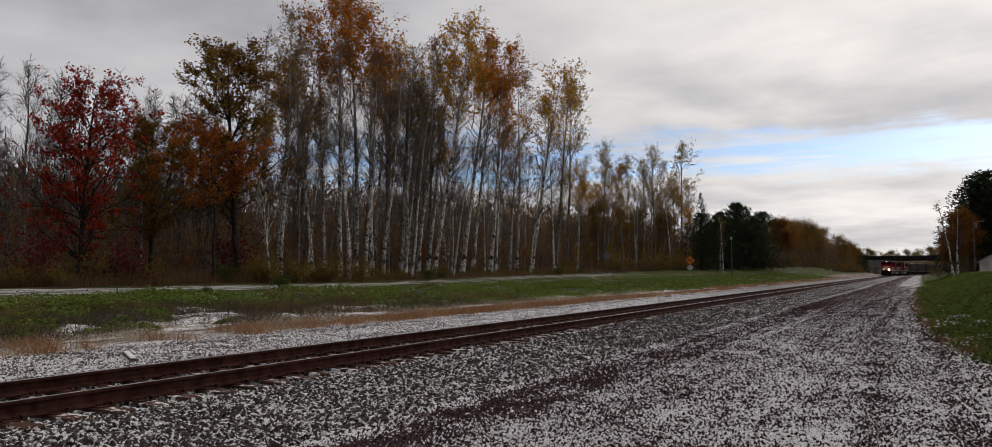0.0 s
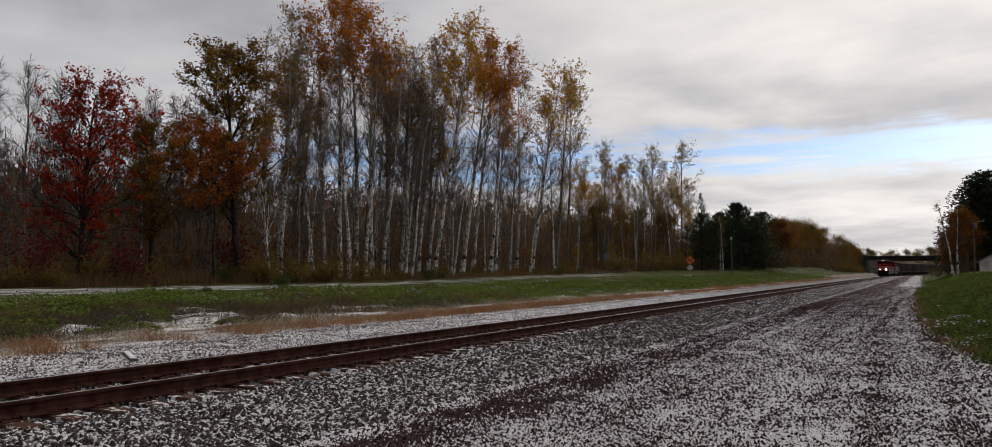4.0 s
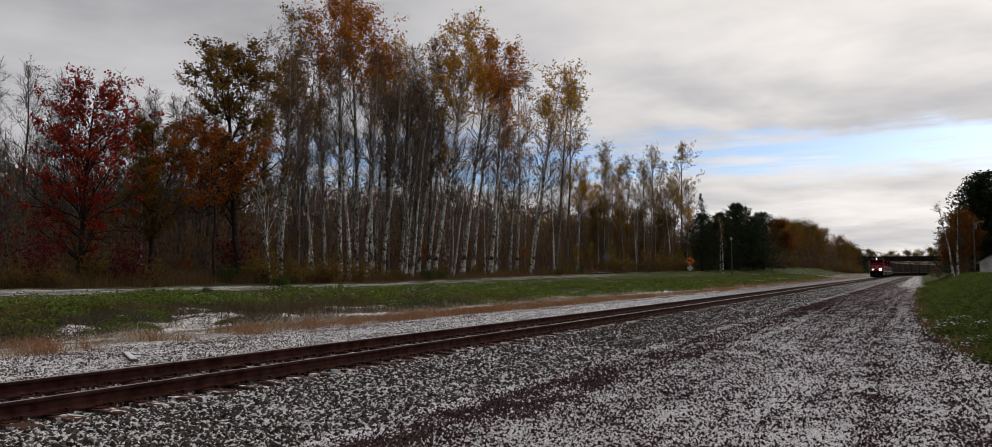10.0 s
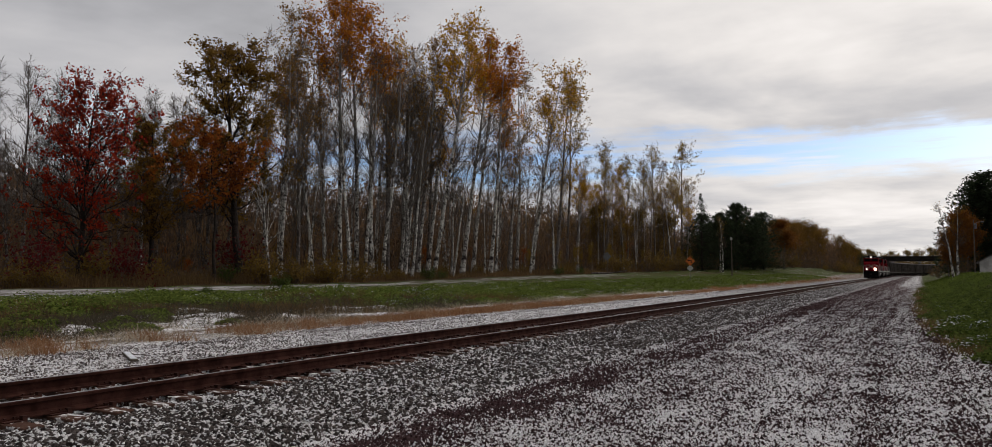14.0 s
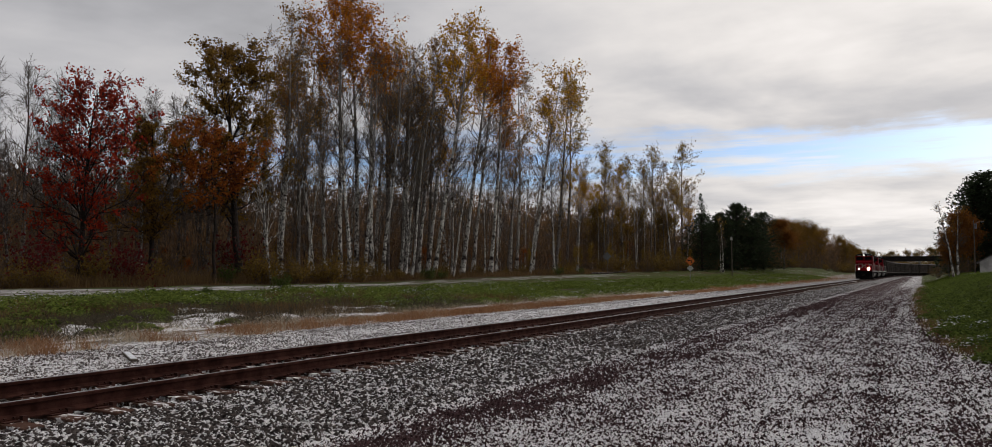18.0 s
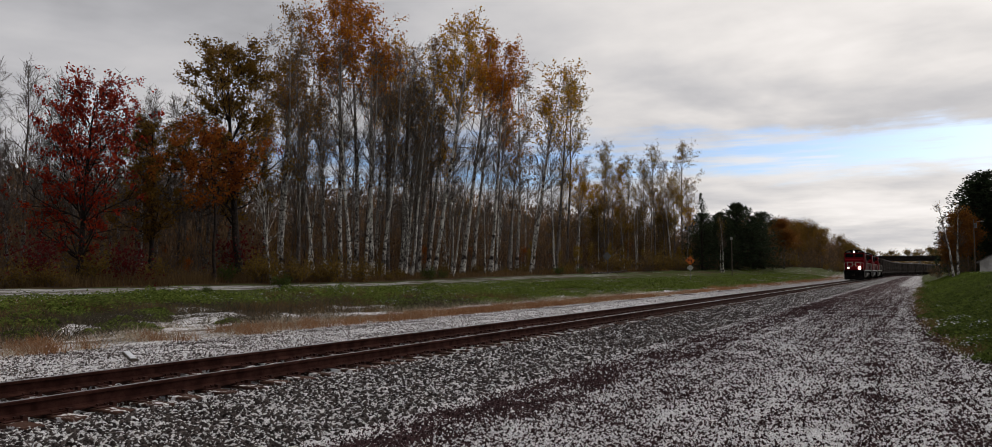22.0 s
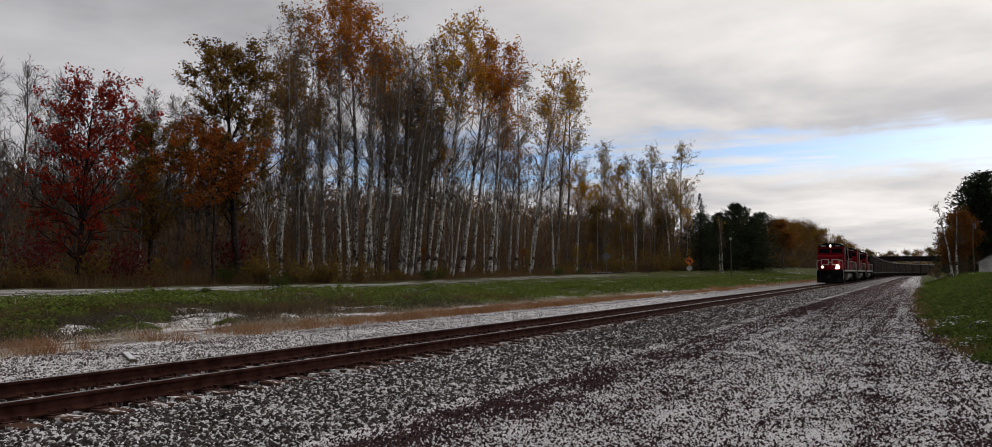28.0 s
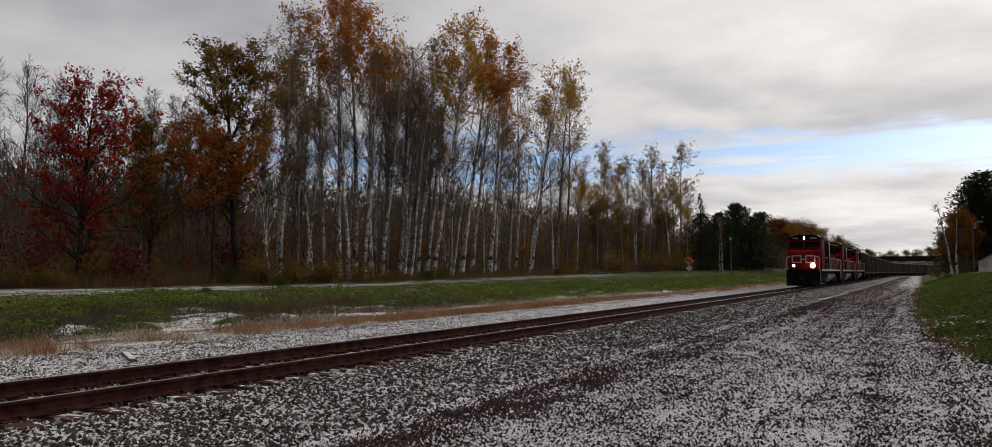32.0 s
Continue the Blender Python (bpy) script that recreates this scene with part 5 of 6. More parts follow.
def build_wood():
    rng = random.Random(21)
    used = set()
    group = "aspens of the wood"
    aspen = {"orange": [], "yellow": [], "olive": [], "sparse": [], "bare": []}
    spec = [("orange", "leaf_orange", 3000, 0.66, "tall pale-barked aspen with an orange-brown autumn top"), ("orange", "leaf_orange", 2600, 0.62, "tall pale-barked aspen with an orange-brown autumn top"),
            ("yellow", "leaf_yellow", 3600, 0.63, "tall pale-barked aspen with a golden yellow top"), ("yellow", "leaf_yellow", 3200, 0.60, "tall pale-barked aspen with a golden yellow top"),
            ("olive", "leaf_olive", 2600, 0.36, "slender aspen with thin olive-yellow foliage"), ("olive", "leaf_olive", 2200, 0.40, "slender aspen with thin olive-yellow foliage"),
            ("sparse", "leaf_tawny", 1100, 0.42, "tall aspen nearly bare, with a few brown leaves"), ("sparse", "leaf_tawny", 1500, 0.46, "tall aspen nearly bare, with a few brown leaves"),
            ("bare", "leaf_tawny", 260, 0.45, "tall leafless white-barked aspen"), ("bare", "leaf_tawny", 160, 0.5, "tall leafless white-barked aspen")]
    for k, (kind, mat, leaves, frm, label) in enumerate(spec):
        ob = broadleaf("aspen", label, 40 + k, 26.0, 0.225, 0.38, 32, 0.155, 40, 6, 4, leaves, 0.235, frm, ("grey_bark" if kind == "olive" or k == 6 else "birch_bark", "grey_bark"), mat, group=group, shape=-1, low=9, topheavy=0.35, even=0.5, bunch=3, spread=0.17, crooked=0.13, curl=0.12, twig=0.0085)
        aspen[kind].append((ob, 26.0))
    set_out(aspen, ASPEN_ROWS, rng, used)
    set_out(aspen, ASPEN_ROWS_FAR, rng, used)
    set_out(aspen, ASPEN_ROWS_MORE, random.Random(5), used)
    rows = []
    for k in range(16):
        y = 47 + 70 * (k + rng.random()) / 16
        kind = "sparse" if y < 58 and rng.random() < 0.6 else rng.choice(("bare", "sparse", "bare", "yellow", "olive", "orange"))
        rows.append((rng.uniform(-50, -39), y, rng.uniform(21, 26) * np.interp(y, [47, 60, 100, 117], [0.92, 1.0, 1.02, 0.85]), rng.uniform(0, 6), kind))
    for k in range(13):
        y = 46 + 50 * (k + rng.random()) / 13
        rows.append((rng.uniform(-40, -33), y, rng.uniform(17, 24), rng.uniform(-1, 7), rng.choice(("bare", "bare", "sparse"))))
    for k in range(5):
        y = 52 + 30 * (k + rng.random()) / 5
        rows.append((rng.uniform(-44, -36), y, rng.uniform(23, 27), rng.uniform(1, 6), rng.choice(("bare", "sparse", "sparse"))))
    for k in range(12):
        y = 118 + 48 * (k + rng.random()) / 12
        rows.append((rng.uniform(-48, -38), y, rng.uniform(16, 22), rng.uniform(-2, 4), rng.choice(("olive", "yellow", "sparse", "bare"))))
    set_out(aspen, rows, rng, used)
    # single trees at the wood's edge
    ob = broadleaf("red_maple", "spreading maple in deep red autumn leaf at the wood's edge", 176, 12.2, 0.21, 0.10, 54, 0.36, 54, 6, 4, 9500, 0.19, 0.10, ("dark_bark", "dark_bark"), "leaf_red", 0.03, shape=-1, topheavy=0.25, even=0.5, bunch=10, spread=0.13, twig=0.013)
    ob.matrix_basis = stand(-34, 27, 0.95, 40, 1.0, sx=0.98)
    copy_thing(ob, stand(-37.0, 22.6, 0.56, 200, -2.0, sx=1.0))
    ob = broadleaf("oak", "broad oak with dull brown and green leaves", 72, 17.3, 0.27, 0.22, 46, 0.27, 48, 6, 4, 17500, 0.19, 0.14, ("dark_bark", "dark_bark"), "leaf_oak", 0.05, shape=-1, topheavy=0.25, even=0.5, bunch=13, spread=0.15, twig=0.014)
    ob.matrix_basis = stand(-34.9, 39.8, 1.0, 10, 1.0, sx=1.12)
    copy_thing(ob, stand(-36.0, 33.2, 0.60, 150, -2.0, sx=1.05))
    ob = broadleaf("rust_oak", "young oak holding dull rust-brown leaves", 73, 10.6, 0.13, 0.46, 36, 0.34, 78, 6, 5, 9000, 0.17, 0.50, ("dark_bark", "dark_bark"), "leaf_autumn", 0.05, shape=-1, topheavy=0.2, even=0.6, curl=0.02, bunch=9, spread=0.14)
    ob.matrix_basis = stand(-32.9, 35.9, 1.0, 120, 0.0, sx=1.0)
    ob = broadleaf("small_birch", "small bare white birch forking low", 74, 8.0, 0.10, 0.28, 12, 0.42, 36, 5, 4, 0, 0.1, 0.3, ("birch_bark", "birch_bark"), "leaf_olive", 0.06)
    ob.matrix_basis = stand(-31.8, 40.0, 1.0, 60, -8)
    thin = {"wild": [], "slim": []}
    for k in range(3):
        thin["wild"].append((broadleaf("bare_tree", "leafless grey tree with fine upswept twigs", 80 + k, 16.0, 0.17, 0.30, 28, 0.26, 32, 6, 5, 0, 0.1, 0.5, ("grey_bark", "grey_bark"), "leaf_olive", 0.04, group="bare trees of the wood"), 16.0))
    thin["slim"].append((broadleaf("slim_birch", "slim pale birch stem", 84, 12.0, 0.09, 0.45, 18, 0.16, 40, 4, 3, 60, 0.15, 0.6, ("birch_bark", "grey_bark"), "leaf_olive", 0.03, group="bare trees of the wood"), 12.0))
    set_out(thin, LEFT_ROWS, rng, used)
    set_out(thin, [wild_row(rng, k * 26 / 22) for k in range(22)] + [(rng.uniform(-52, -42), 35 + 1.2 * k, rng.uniform(13, 17), rng.uniform(-3, 3), "wild") for k in range(9)], rng, used)
    # slim dark trees between the aspens
    dark = [(broadleaf("slim_tree", "slim dark leafless tree among the aspens", 86 + k, 17.0, 0.09, 0.27, 24, 0.15, 34, 5, 3, 200, 0.14, 0.4, ("dark_bark" if k == 0 else "grey_bark", "grey_bark"), "leaf_oak", 0.03, group="bare trees of the wood", shape=-1), 17.0) for k in range(3)]
    rows = []
    for k in range(34):
        y = 43 + 100 * (k + rng.random()) / 34
        rows.append((rng.uniform(-60, -36.5), y, rng.uniform(11, 16.5) * np.interp(y, [43, 60, 110, 143], [0.85, 1.0, 0.95, 0.75]), rng.uniform(-3, 7), "dark"))
    set_out({"dark": dark}, rows, rng, used)
    # the depth of the wood
    inner = {"bare": [], "rust": [], "gold": [], "pale": []}
    for k in range(3):
        inner["bare"].append((broadleaf("wood_tree", "leafless brown tree deep in the wood", 90 + k, 14.0, 0.10, 0.30, 24, 0.22, 38, 4, 2, 120, 0.28, 0.4, ("grey_bark", "twig"), "leaf_oak", 0.04, group="trees inside the wood"), 14.0))
        inner["rust"].append((broadleaf("rusty_tree", "small tree with dull rust-brown leaves", 94 + k, 10.0, 0.09, 0.22, 16, 0.28, 45, 4, 2, 800, 0.30, 0.2, ("dark_bark", "twig"), "leaf_oak" if k else "leaf_rust", 0.05, group="trees inside the wood"), 10.0))
    inner["gold"].append((broadleaf("young_aspen", "young aspen in yellow-brown leaf", 98, 11.0, 0.08, 0.25, 18, 0.22, 42, 4, 3, 1500, 0.22, 0.2, ("grey_bark", "twig"), "leaf_dun", 0.03, group="trees inside the wood"), 11.0))
    inner["pale"].append((broadleaf("aspen_pole", "slender pale aspen pole deep in the wood", 99, 16.0, 0.10, 0.5, 14, 0.14, 40, 4, 2, 80, 0.25, 0.6, ("birch_bark", "grey_bark"), "leaf_olive", 0.02, group="trees inside the wood"), 16.0))
    rows = []
    for k in range(95):
        y = 14 + 150 * (k + rng.random()) / 95
        kind = rng.choices(("bare", "rust", "pale", "gold"), (5, 4, 2, 1.2))[0]
        top = {"bare": 14, "rust": 9, "pale": 15, "gold": 10}[kind]
        if y < 42 and kind == "pale":
            kind, top = "bare", 11
        rows.append((rng.uniform(-50, -36.5), y, top * rng.uniform(0.75, 1.15) * (0.52 if y < 45 else 0.85), rng.uniform(-3, 5), kind))
    for k in range(120):
        y = 10 + 190 * (k + rng.random()) / 120
        kind = rng.choices(("bare", "rust", "pale"), (4, 4, 2))[0]
        rows.append((rng.uniform(-95, -50), y, rng.uniform(8, 14) * (0.72 if y < 70 else 0.9), rng.uniform(-3, 3), kind))
    for k in range(58):
        y = 98 + 85 * (k + rng.random()) / 58
        rows.append((rng.uniform(-58, -36), y, rng.uniform(9, 14.5), rng.uniform(-2, 3), rng.choice(("gold", "gold", "rust", "bare"))))
    # the wood closes in on the line farther off
    for k in range(70):
        y = 190 + 170 * (k + rng.random()) / 70
        edge = np.interp(y, [190, 250, 290, 340], [-26, -20.5, -15.5, -13])
        rows.append((edge - abs(rng.gauss(0, 9)), y, rng.uniform(8, 12) * np.interp(y, [190, 290, 360], [1.0, 1.12, 0.75]), rng.uniform(-3, 3), rng.choice(("bare", "bare", "bare", "rust", "gold"))))
    set_out(inner, rows, rng, used)
    # yellow and orange trees here and there along the far edge
    gold = inner["gold"][0][0]
    for x, y in ((-31, 143), (-30, 147), (-32, 150)):
        copy_thing(gold, stand(x, y, 1.0, y * 7))
    for k in range(11):
        copy_thing(gold, stand(rng.uniform(-37, -33), 86 + 4.2 * k + rng.uniform(-2, 2), rng.uniform(0.7, 1.1), rng.uniform(0, 360)))
    copy_thing(gold, stand(-33, 112, 0.85, 30))
    copy_thing(gold, stand(-32, 146, 1.1, 80))
    ob = broadleaf("orange_tree", "small tree in dull orange leaf beside dark pines", 110, 12.5, 0.14, 0.2, 28, 0.42, 45, 5, 4, 6000, 0.28, 0.12, ("grey_bark", "twig"), "leaf_dusk", 0.03, group="orange trees")
    ob.matrix_basis = stand(-23, 211, 0.95, 0, sx=1.35)
    copy_thing(ob, stand(-21.6, 206, 0.8, 90, sx=1.2))
    ob = broadleaf("dusky_tree", "small tree in dim brown-orange leaf on the bank", 111, 8.5, 0.11, 0.14, 28, 0.40, 45, 5, 4, 6500, 0.20, 0.1, ("grey_bark", "twig"), "leaf_dusk", 0.03, group="dusky trees on the bank")
    ob.matrix_basis = stand(13.4, 116.5, 0.98, 100)
    copy_thing(ob, stand(14.6, 120, 0.92, 200))
    copy_thing(ob, stand(12.4, 121, 0.75, 290))
    # needle trees
    spruce = conifer("spruce", "tall dark green spruce with drooping boughs", 120, 15.5, 0.295, 0.04, 30, 9, "needle trees")
    spruce.matrix_basis = stand(-28.6, 150.8, 1.0)
    pine = conifer("pine", "dense dark green pine", 121, 14.0, 0.44, 0.10, 24, 16, "needle trees")
    pine.matrix_basis = stand(-28.8, 168, 0.86)
    pine_b = conifer("pine", "dense dark green pine", 122, 14.0, 0.48, 0.08, 22, 17, "needle trees")
    pine_b.matrix_basis = stand(-26.6, 174, 1.03, 40)
    for a, x, y, s in ((pine, -24.6, 181, 1.0), (pine_b, -23.4, 188, 0.92), (pine, -29, 178, 0.95), (pine, -26, 190, 0.9), (pine_b, -31, 160, 0.8), (pine, -30.5, 163, 0.8), (pine_b, -28, 164, 0.78), (pine, -30, 171, 0.9), (pine_b, -27.6, 180, 1.0), (pine, -12.5, 372, 0.62), (pine_b, -16, 380, 0.7),
                       (pine_b, 17.6, 130, 1.0), (pine, 19.5, 126, 1.05), (pine, 15.8, 146, 0.88), (pine_b, 22.0, 134, 1.1), (pine_b, 18.0, 150, 0.95), (pine, 24.5, 122, 1.08), (pine, 17.0, 138, 0.95), (pine_b, 16.0, 128, 0.9), (pine, 27, 140, 1.2)):
        copy_thing(a, stand(x, y, s, (x * 77) % 360))
    # right-hand birch pair
    ob = broadleaf("birch", "slim white birch with sparse brown twigs", 130, 10.0, 0.15, 0.30, 18, 0.20, 34, 4, 4, 120, 0.14, 0.5, ("birch_bark", "twig"), "leaf_olive", 0.03, group="birches by the bank")
    ob.matrix_basis = stand(12.6, 110.5, 0.98, 0, -8)
    copy_thing(ob, stand(13.1, 111.5, 0.95, 130, 2))
    ob2 = copy_thing(ob, stand(-25, 152.8, 1.2, 60, 0))
    copy_thing(ob, stand(-25.8, 154, 1.1, 160, 2))
    # fuller crowns along the distant edge and beyond the bridge
    far = {k: [(broadleaf("far_tree", label, 150 + i, 15.0, 0.14, 0.18, 28, 0.30, 44, 6, 2, 3800, 0.33, 0.14, ("grey_bark", "twig"), mat, 0.03, group="distant trees", shape=-1), 15.0)]
           for i, (k, mat, label) in enumerate((("brown", "leaf_oak", "distant tree in dull brown leaf"), ("tan", "leaf_brush", "distant tree in yellow-brown leaf"), ("gold", "leaf_yellow", "distant tree in golden leaf")))}
    rows = []
    for k in range(30):
        y = 205 + 165 * (k + rng.random()) / 30
        edge = np.interp(y, [190, 250, 290, 340, 380], [-26, -20.5, -15.5, -13, -14])
        rows.append((edge - abs(rng.gauss(1, 7)), y, rng.uniform(10.5, 13.5) * np.interp(y, [190, 240, 300, 340, 370], [1.0, 1.25, 1.22, 0.95, 0.62]), rng.uniform(-2, 2), rng.choice(("brown", "brown", "tan"))))
    for k in range(26):
        rows.append((-42 + 84 * (k + rng.random()) / 26, rng.uniform(430, 480), rng.uniform(12.5, 15.5), 0, rng.choice(("tan", "tan", "brown"))))
    rows += [(x, y, h, 1.0, kind) for x, y, h, kind in ((-38, 121, 13, "tan"), (-37, 129, 12, "brown"), (-38, 142, 13.5, "tan"), (-36.5, 148, 13, "tan"), (-38, 155, 13, "tan"))]
    for k in range(7):
        rows.append((rng.uniform(-45, -35), 112 + 40 * (k + rng.random()) / 7, rng.uniform(9, 11.5), rng.uniform(-2, 3), rng.choice(("tan", "brown", "tan"))))
    set_out(far, rows, rng, used)
    # tree line beyond the bridge
    rows = [(-45 + 90 * (k + rng.random()) / 20, rng.uniform(440, 500), rng.uniform(11.5, 15), 0, rng.choice(("gold", "gold", "gold", "rust"))) for k in range(20)]
    set_out({"gold": [(gold, 11.0)], "rust": [inner["rust"][0]]}, rows, rng, used)
    rows = [(rng.uniform(-45, -12), rng.uniform(395, 460), rng.uniform(10, 13), 0, "rust") for _ in range(16)] + [(rng.uniform(18, 40), rng.uniform(160, 380), rng.uniform(9, 12), 0, rng.choice(("rust", "bare"))) for _ in range(22)]
    set_out({"rust": inner["rust"], "bare": inner["bare"]}, rows, rng, used)


build_wood()


def build_brush():
    rng = random.Random(33)
    kinds = [bush("brush", "yellow-brown leafy brush at the wood's edge", 140, 2.0, 16, 900, 0.16, "leaf_brush", "brush along the wood"),
             bush("brush", "bare brown brush at the wood's edge", 141, 2.4, 22, 160, 0.14, "leaf_oak", "brush along the wood"),
             bush("brush", "low green shrub by the trail", 142, 1.7, 16, 1100, 0.15, "leaf_green", "brush along the wood"),
             bush("brush", "dark red shrub in the wood", 143, 2.2, 16, 800, 0.16, "leaf_crimson", "brush along the wood")]
    spots = [(2, -26.6, 35.8, 0.55), (2, -25.6, 29.0, 0.42), (2, -26.0, 29.6, 0.35), (2, -26.2, 41.0, 0.36), (2, -30.8, 58.5, 1.15), (2, -31.5, 62, 0.8), (2, -33, 37, 1.2), (3, -33.5, 24, 1.3), (3, -36, 41, 1.2), (3, -33, 29, 0.9), (0, -31.2, 42, 1.0), (0, -31.5, 46, 1.1), (0, -32, 50, 1.0), (2, -31.0, 88, 1.1), (2, -31.0, 95, 0.9)]
    for k in range(110):
        y = 12 + 150 * (k + rng.random()) / 110
        low = 0.6 if 47 < y < 100 else 1.0
        spots.append((rng.choice((0, 0, 1, 1, 1)), rng.uniform(-38, -31.6), y, rng.uniform(0.6, 1.2) * low))
    for k in range(60):
        y = 110 + 240 * (k + rng.random()) / 60
        edge = np.interp(y, [110, 190, 250, 290, 340], [-31, -24, -18.5, -13.5, -11])
        spots.append((rng.choice((0, 1, 1)), edge - abs(rng.gauss(0, 2)), y, rng.uniform(0.9, 1.9)))
    for x, y in ((11.6, 150), (12.6, 140), (11.8, 168), (13.5, 125), (14.5, 118), (11.2, 190), (12.5, 205), (11.5, 230), (13, 260), (12, 290), (16, 330), (13.8, 113)):
        spots.append((1, x, y, rng.uniform(0.9, 1.6)))
    used = set()
    for k, x, y, s in spots:
        m = stand(x, y, s, rng.uniform(0, 360), sink=0.03)
        if k in used:
            copy_thing(kinds[k], m)
        else:
            used.add(k)
            kinds[k].matrix_basis = m


build_brush()


def blades(name, x, y, tall, wide, mat, seed, label, category="grass", droop=0.5, per=1, clump=0.0):
    """Grass and weed stalks as single tapering blades."""
    rng = np.random.default_rng(seed)
    x, y, tall = np.repeat(x, per), np.repeat(y, per), np.repeat(tall, per)
    n = len(x)
    x, y = x + rng.normal(0, clump, n), y + rng.normal(0, clump, n)
    z = height(x, y) - 0.01
    z = np.where((x > -6.1) & (x < 3.88), np.maximum(z, bed_height(np.clip(x, -6.1, 3.88))), z)
    h = tall * rng.uniform(0.45, 1.15, n)
    a = rng.uniform(0, 2 * np.pi, n)
    side = np.stack([np.cos(a), np.sin(a), np.zeros(n)], 1) * (wide * rng.uniform(0.6, 1.4, n))[:, None] * 0.5
    base = np.stack([x, y, z], 1)
    tip = base + np.stack([rng.normal(0, droop, n) * h, rng.normal(0, droop, n) * h, h], 1)
    v = np.stack([base - side, base + side, tip], 1)
    tagged(new(name, from_arrays(name, v, np.arange(n * 3).reshape(-1, 3), [M[mat]])), label, category, kind="stuff")


def green_edge(y):
    """Where the green of the bank begins."""
    return np.interp(y, [8, 16, 22, 26, 30, 40, 60], [-14.6, -15.8, -16.6, -14.2, -11.6, -10.2, -9.4])


def build_grass():
    rng = np.random.default_rng(50)

    def patchy(n, x0, x1, y0, y1, power, cut, scale, off):
        x = rng.uniform(x0, x1, n * 2)
        y = y0 + (y1 - y0) * rng.uniform(0, 1, n * 2) ** power
        f = np.sin(x * scale + off) * np.sin(y * scale * 0.8 + off * 2) + 0.6 * np.sin(x * scale * 2.3 - y * scale * 1.7 + off)
        ok = (f > cut) & (off_snow(x, y) | (rng.random(len(x)) < 0.22))
        return x[ok][:n], y[ok][:n]
    def on_verge(x, y, inset):
        ok = (x > verge_line(y) + inset) & (y > 16.2 + 0.6 * np.sin(x * 2.1))
        return x[ok], y[ok]
    # tan tussocks fringing the ballast, in clumps with snow between
    g = np.random.default_rng(79)
    n = 430
    cy = 5 + 45 * g.random(n) ** 1.25
    run = np.sin(cy * 0.85 + 0.6) + 0.6 * np.sin(cy * 2.1 + 1.0) + np.where(cy > 22, 1.2, 0.0)
    cx = np.interp(cy, [10, 20, 30], [-7.5, -7.2, -7.1]) + g.uniform(-1, 1, n) * np.interp(cy, [10, 16, 30], [1.25, 0.75, 0.5])
    keep = run + 0.5 * g.normal(size=n) > 0.0
    cx, cy = cx[keep], cy[keep]
    blades("tan_tussocks", cx, cy, g.uniform(0.18, 0.36, len(cx)), 0.016, "tan_weed", 51, "dry tan tussocks along the ballast edge", droop=0.55, per=70, clump=0.17)
    x, y = patchy(2600, -11.2, -6.4, 6, 60, 1.3, 0.0, 1.1, 5.0)
    blades("straw_stalks", x, y, np.full(len(x), 0.26), 0.012, "straw", 74, "pale broken straw stalks in the snow", droop=0.9, per=6, clump=0.2)
    x, y = patchy(3000, -17.5, -9.2, 8, 34, 1.3, -0.15, 0.9, 3.3)
    blades("grey_weeds", x, y, np.full(len(x), 0.34), 0.022, "grey_weed", 75, "matted grey-brown dead weeds on the bank", droop=0.8, per=6, clump=0.20)
    x, y = patchy(900, -8.0, -6.4, 19, 78, 1.2, -0.5, 0.6, 1.0)
    blades("tan_fringe", x, y, np.full(len(x), 0.22), 0.02, "tan_weed", 73, "dry reddish-tan weeds fringing the ballast", droop=0.5, per=14, clump=0.18)
    x, y = patchy(900, -9.3, -6.8, 75, 200, 1.2, 0.3, 0.5, 1.0)
    blades("tan_weeds_far", x, y, np.full(len(x), 0.35), 0.05, "tan_weed", 52, "dry tan weeds along the distant track", droop=0.3, per=4, clump=0.2)
    x, y = patchy(4200, -24.6, -9.4, 9, 62, 1.3, -0.45, 0.45, 2.0)
    green = x < green_edge(y)
    x, y = x[green], y[green]
    blades("green_weeds", x, y, np.interp(-x, [12, 17, 24], [0.24, 0.2, 0.12]), 0.05, "grass", 53, "low green weeds on the bank", droop=0.8, per=5, clump=0.15)
    # leafy clumps, some of them laden with snow
    for name, mat, n, seed, label in (("leafy_weeds", "weed_leaf", 52000, 70, "clumps of low green leafy weeds"), ("snowy_weeds", "weed_snow", 3200, 71, "snow caught on the weeds")):
        g = np.random.default_rng(seed)
        cx, cy = patchy(820, -24.8, -9.6, 9, 62, 1.3, -0.40, 0.45, 2.0)
        green = cx < green_edge(cy)
        cx, cy = cx[green], cy[green]
        k = g.integers(0, len(cx), n) if seed == 70 else g.integers(0, len(cx) // 6, n) * 6
        r = 0.62 * np.sqrt(g.uniform(0, 1, n))
        w = g.uniform(0, 2 * np.pi, n)
        px, py = cx[k] + r * np.cos(w) * 1.3, cy[k] + r * np.sin(w) * 1.3
        tall = np.interp(-px, [11, 18, 24], [0.26, 0.34, 0.34]) * np.sqrt(np.clip(1 - (r / 0.66) ** 2, 0.02, 1)) * (0.35 + 1.1 * ((k * 37) % 11) / 11)
        c = np.stack([px, py, height(px, py) + 1.25 * tall * (g.uniform(0.1, 1, n) if seed == 70 else 1.0)], 1)
        v, f = flakes(g, c, g.uniform(0.06, 0.15, n) * (1.0 if seed == 70 else 0.5), 0.4)
        tagged(new(name, from_arrays(name, v, f, [M[mat]])), label, "weeds", kind="stuff")
    # mounds of broad-leaved weeds, taller than the rest
    g = np.random.default_rng(80)
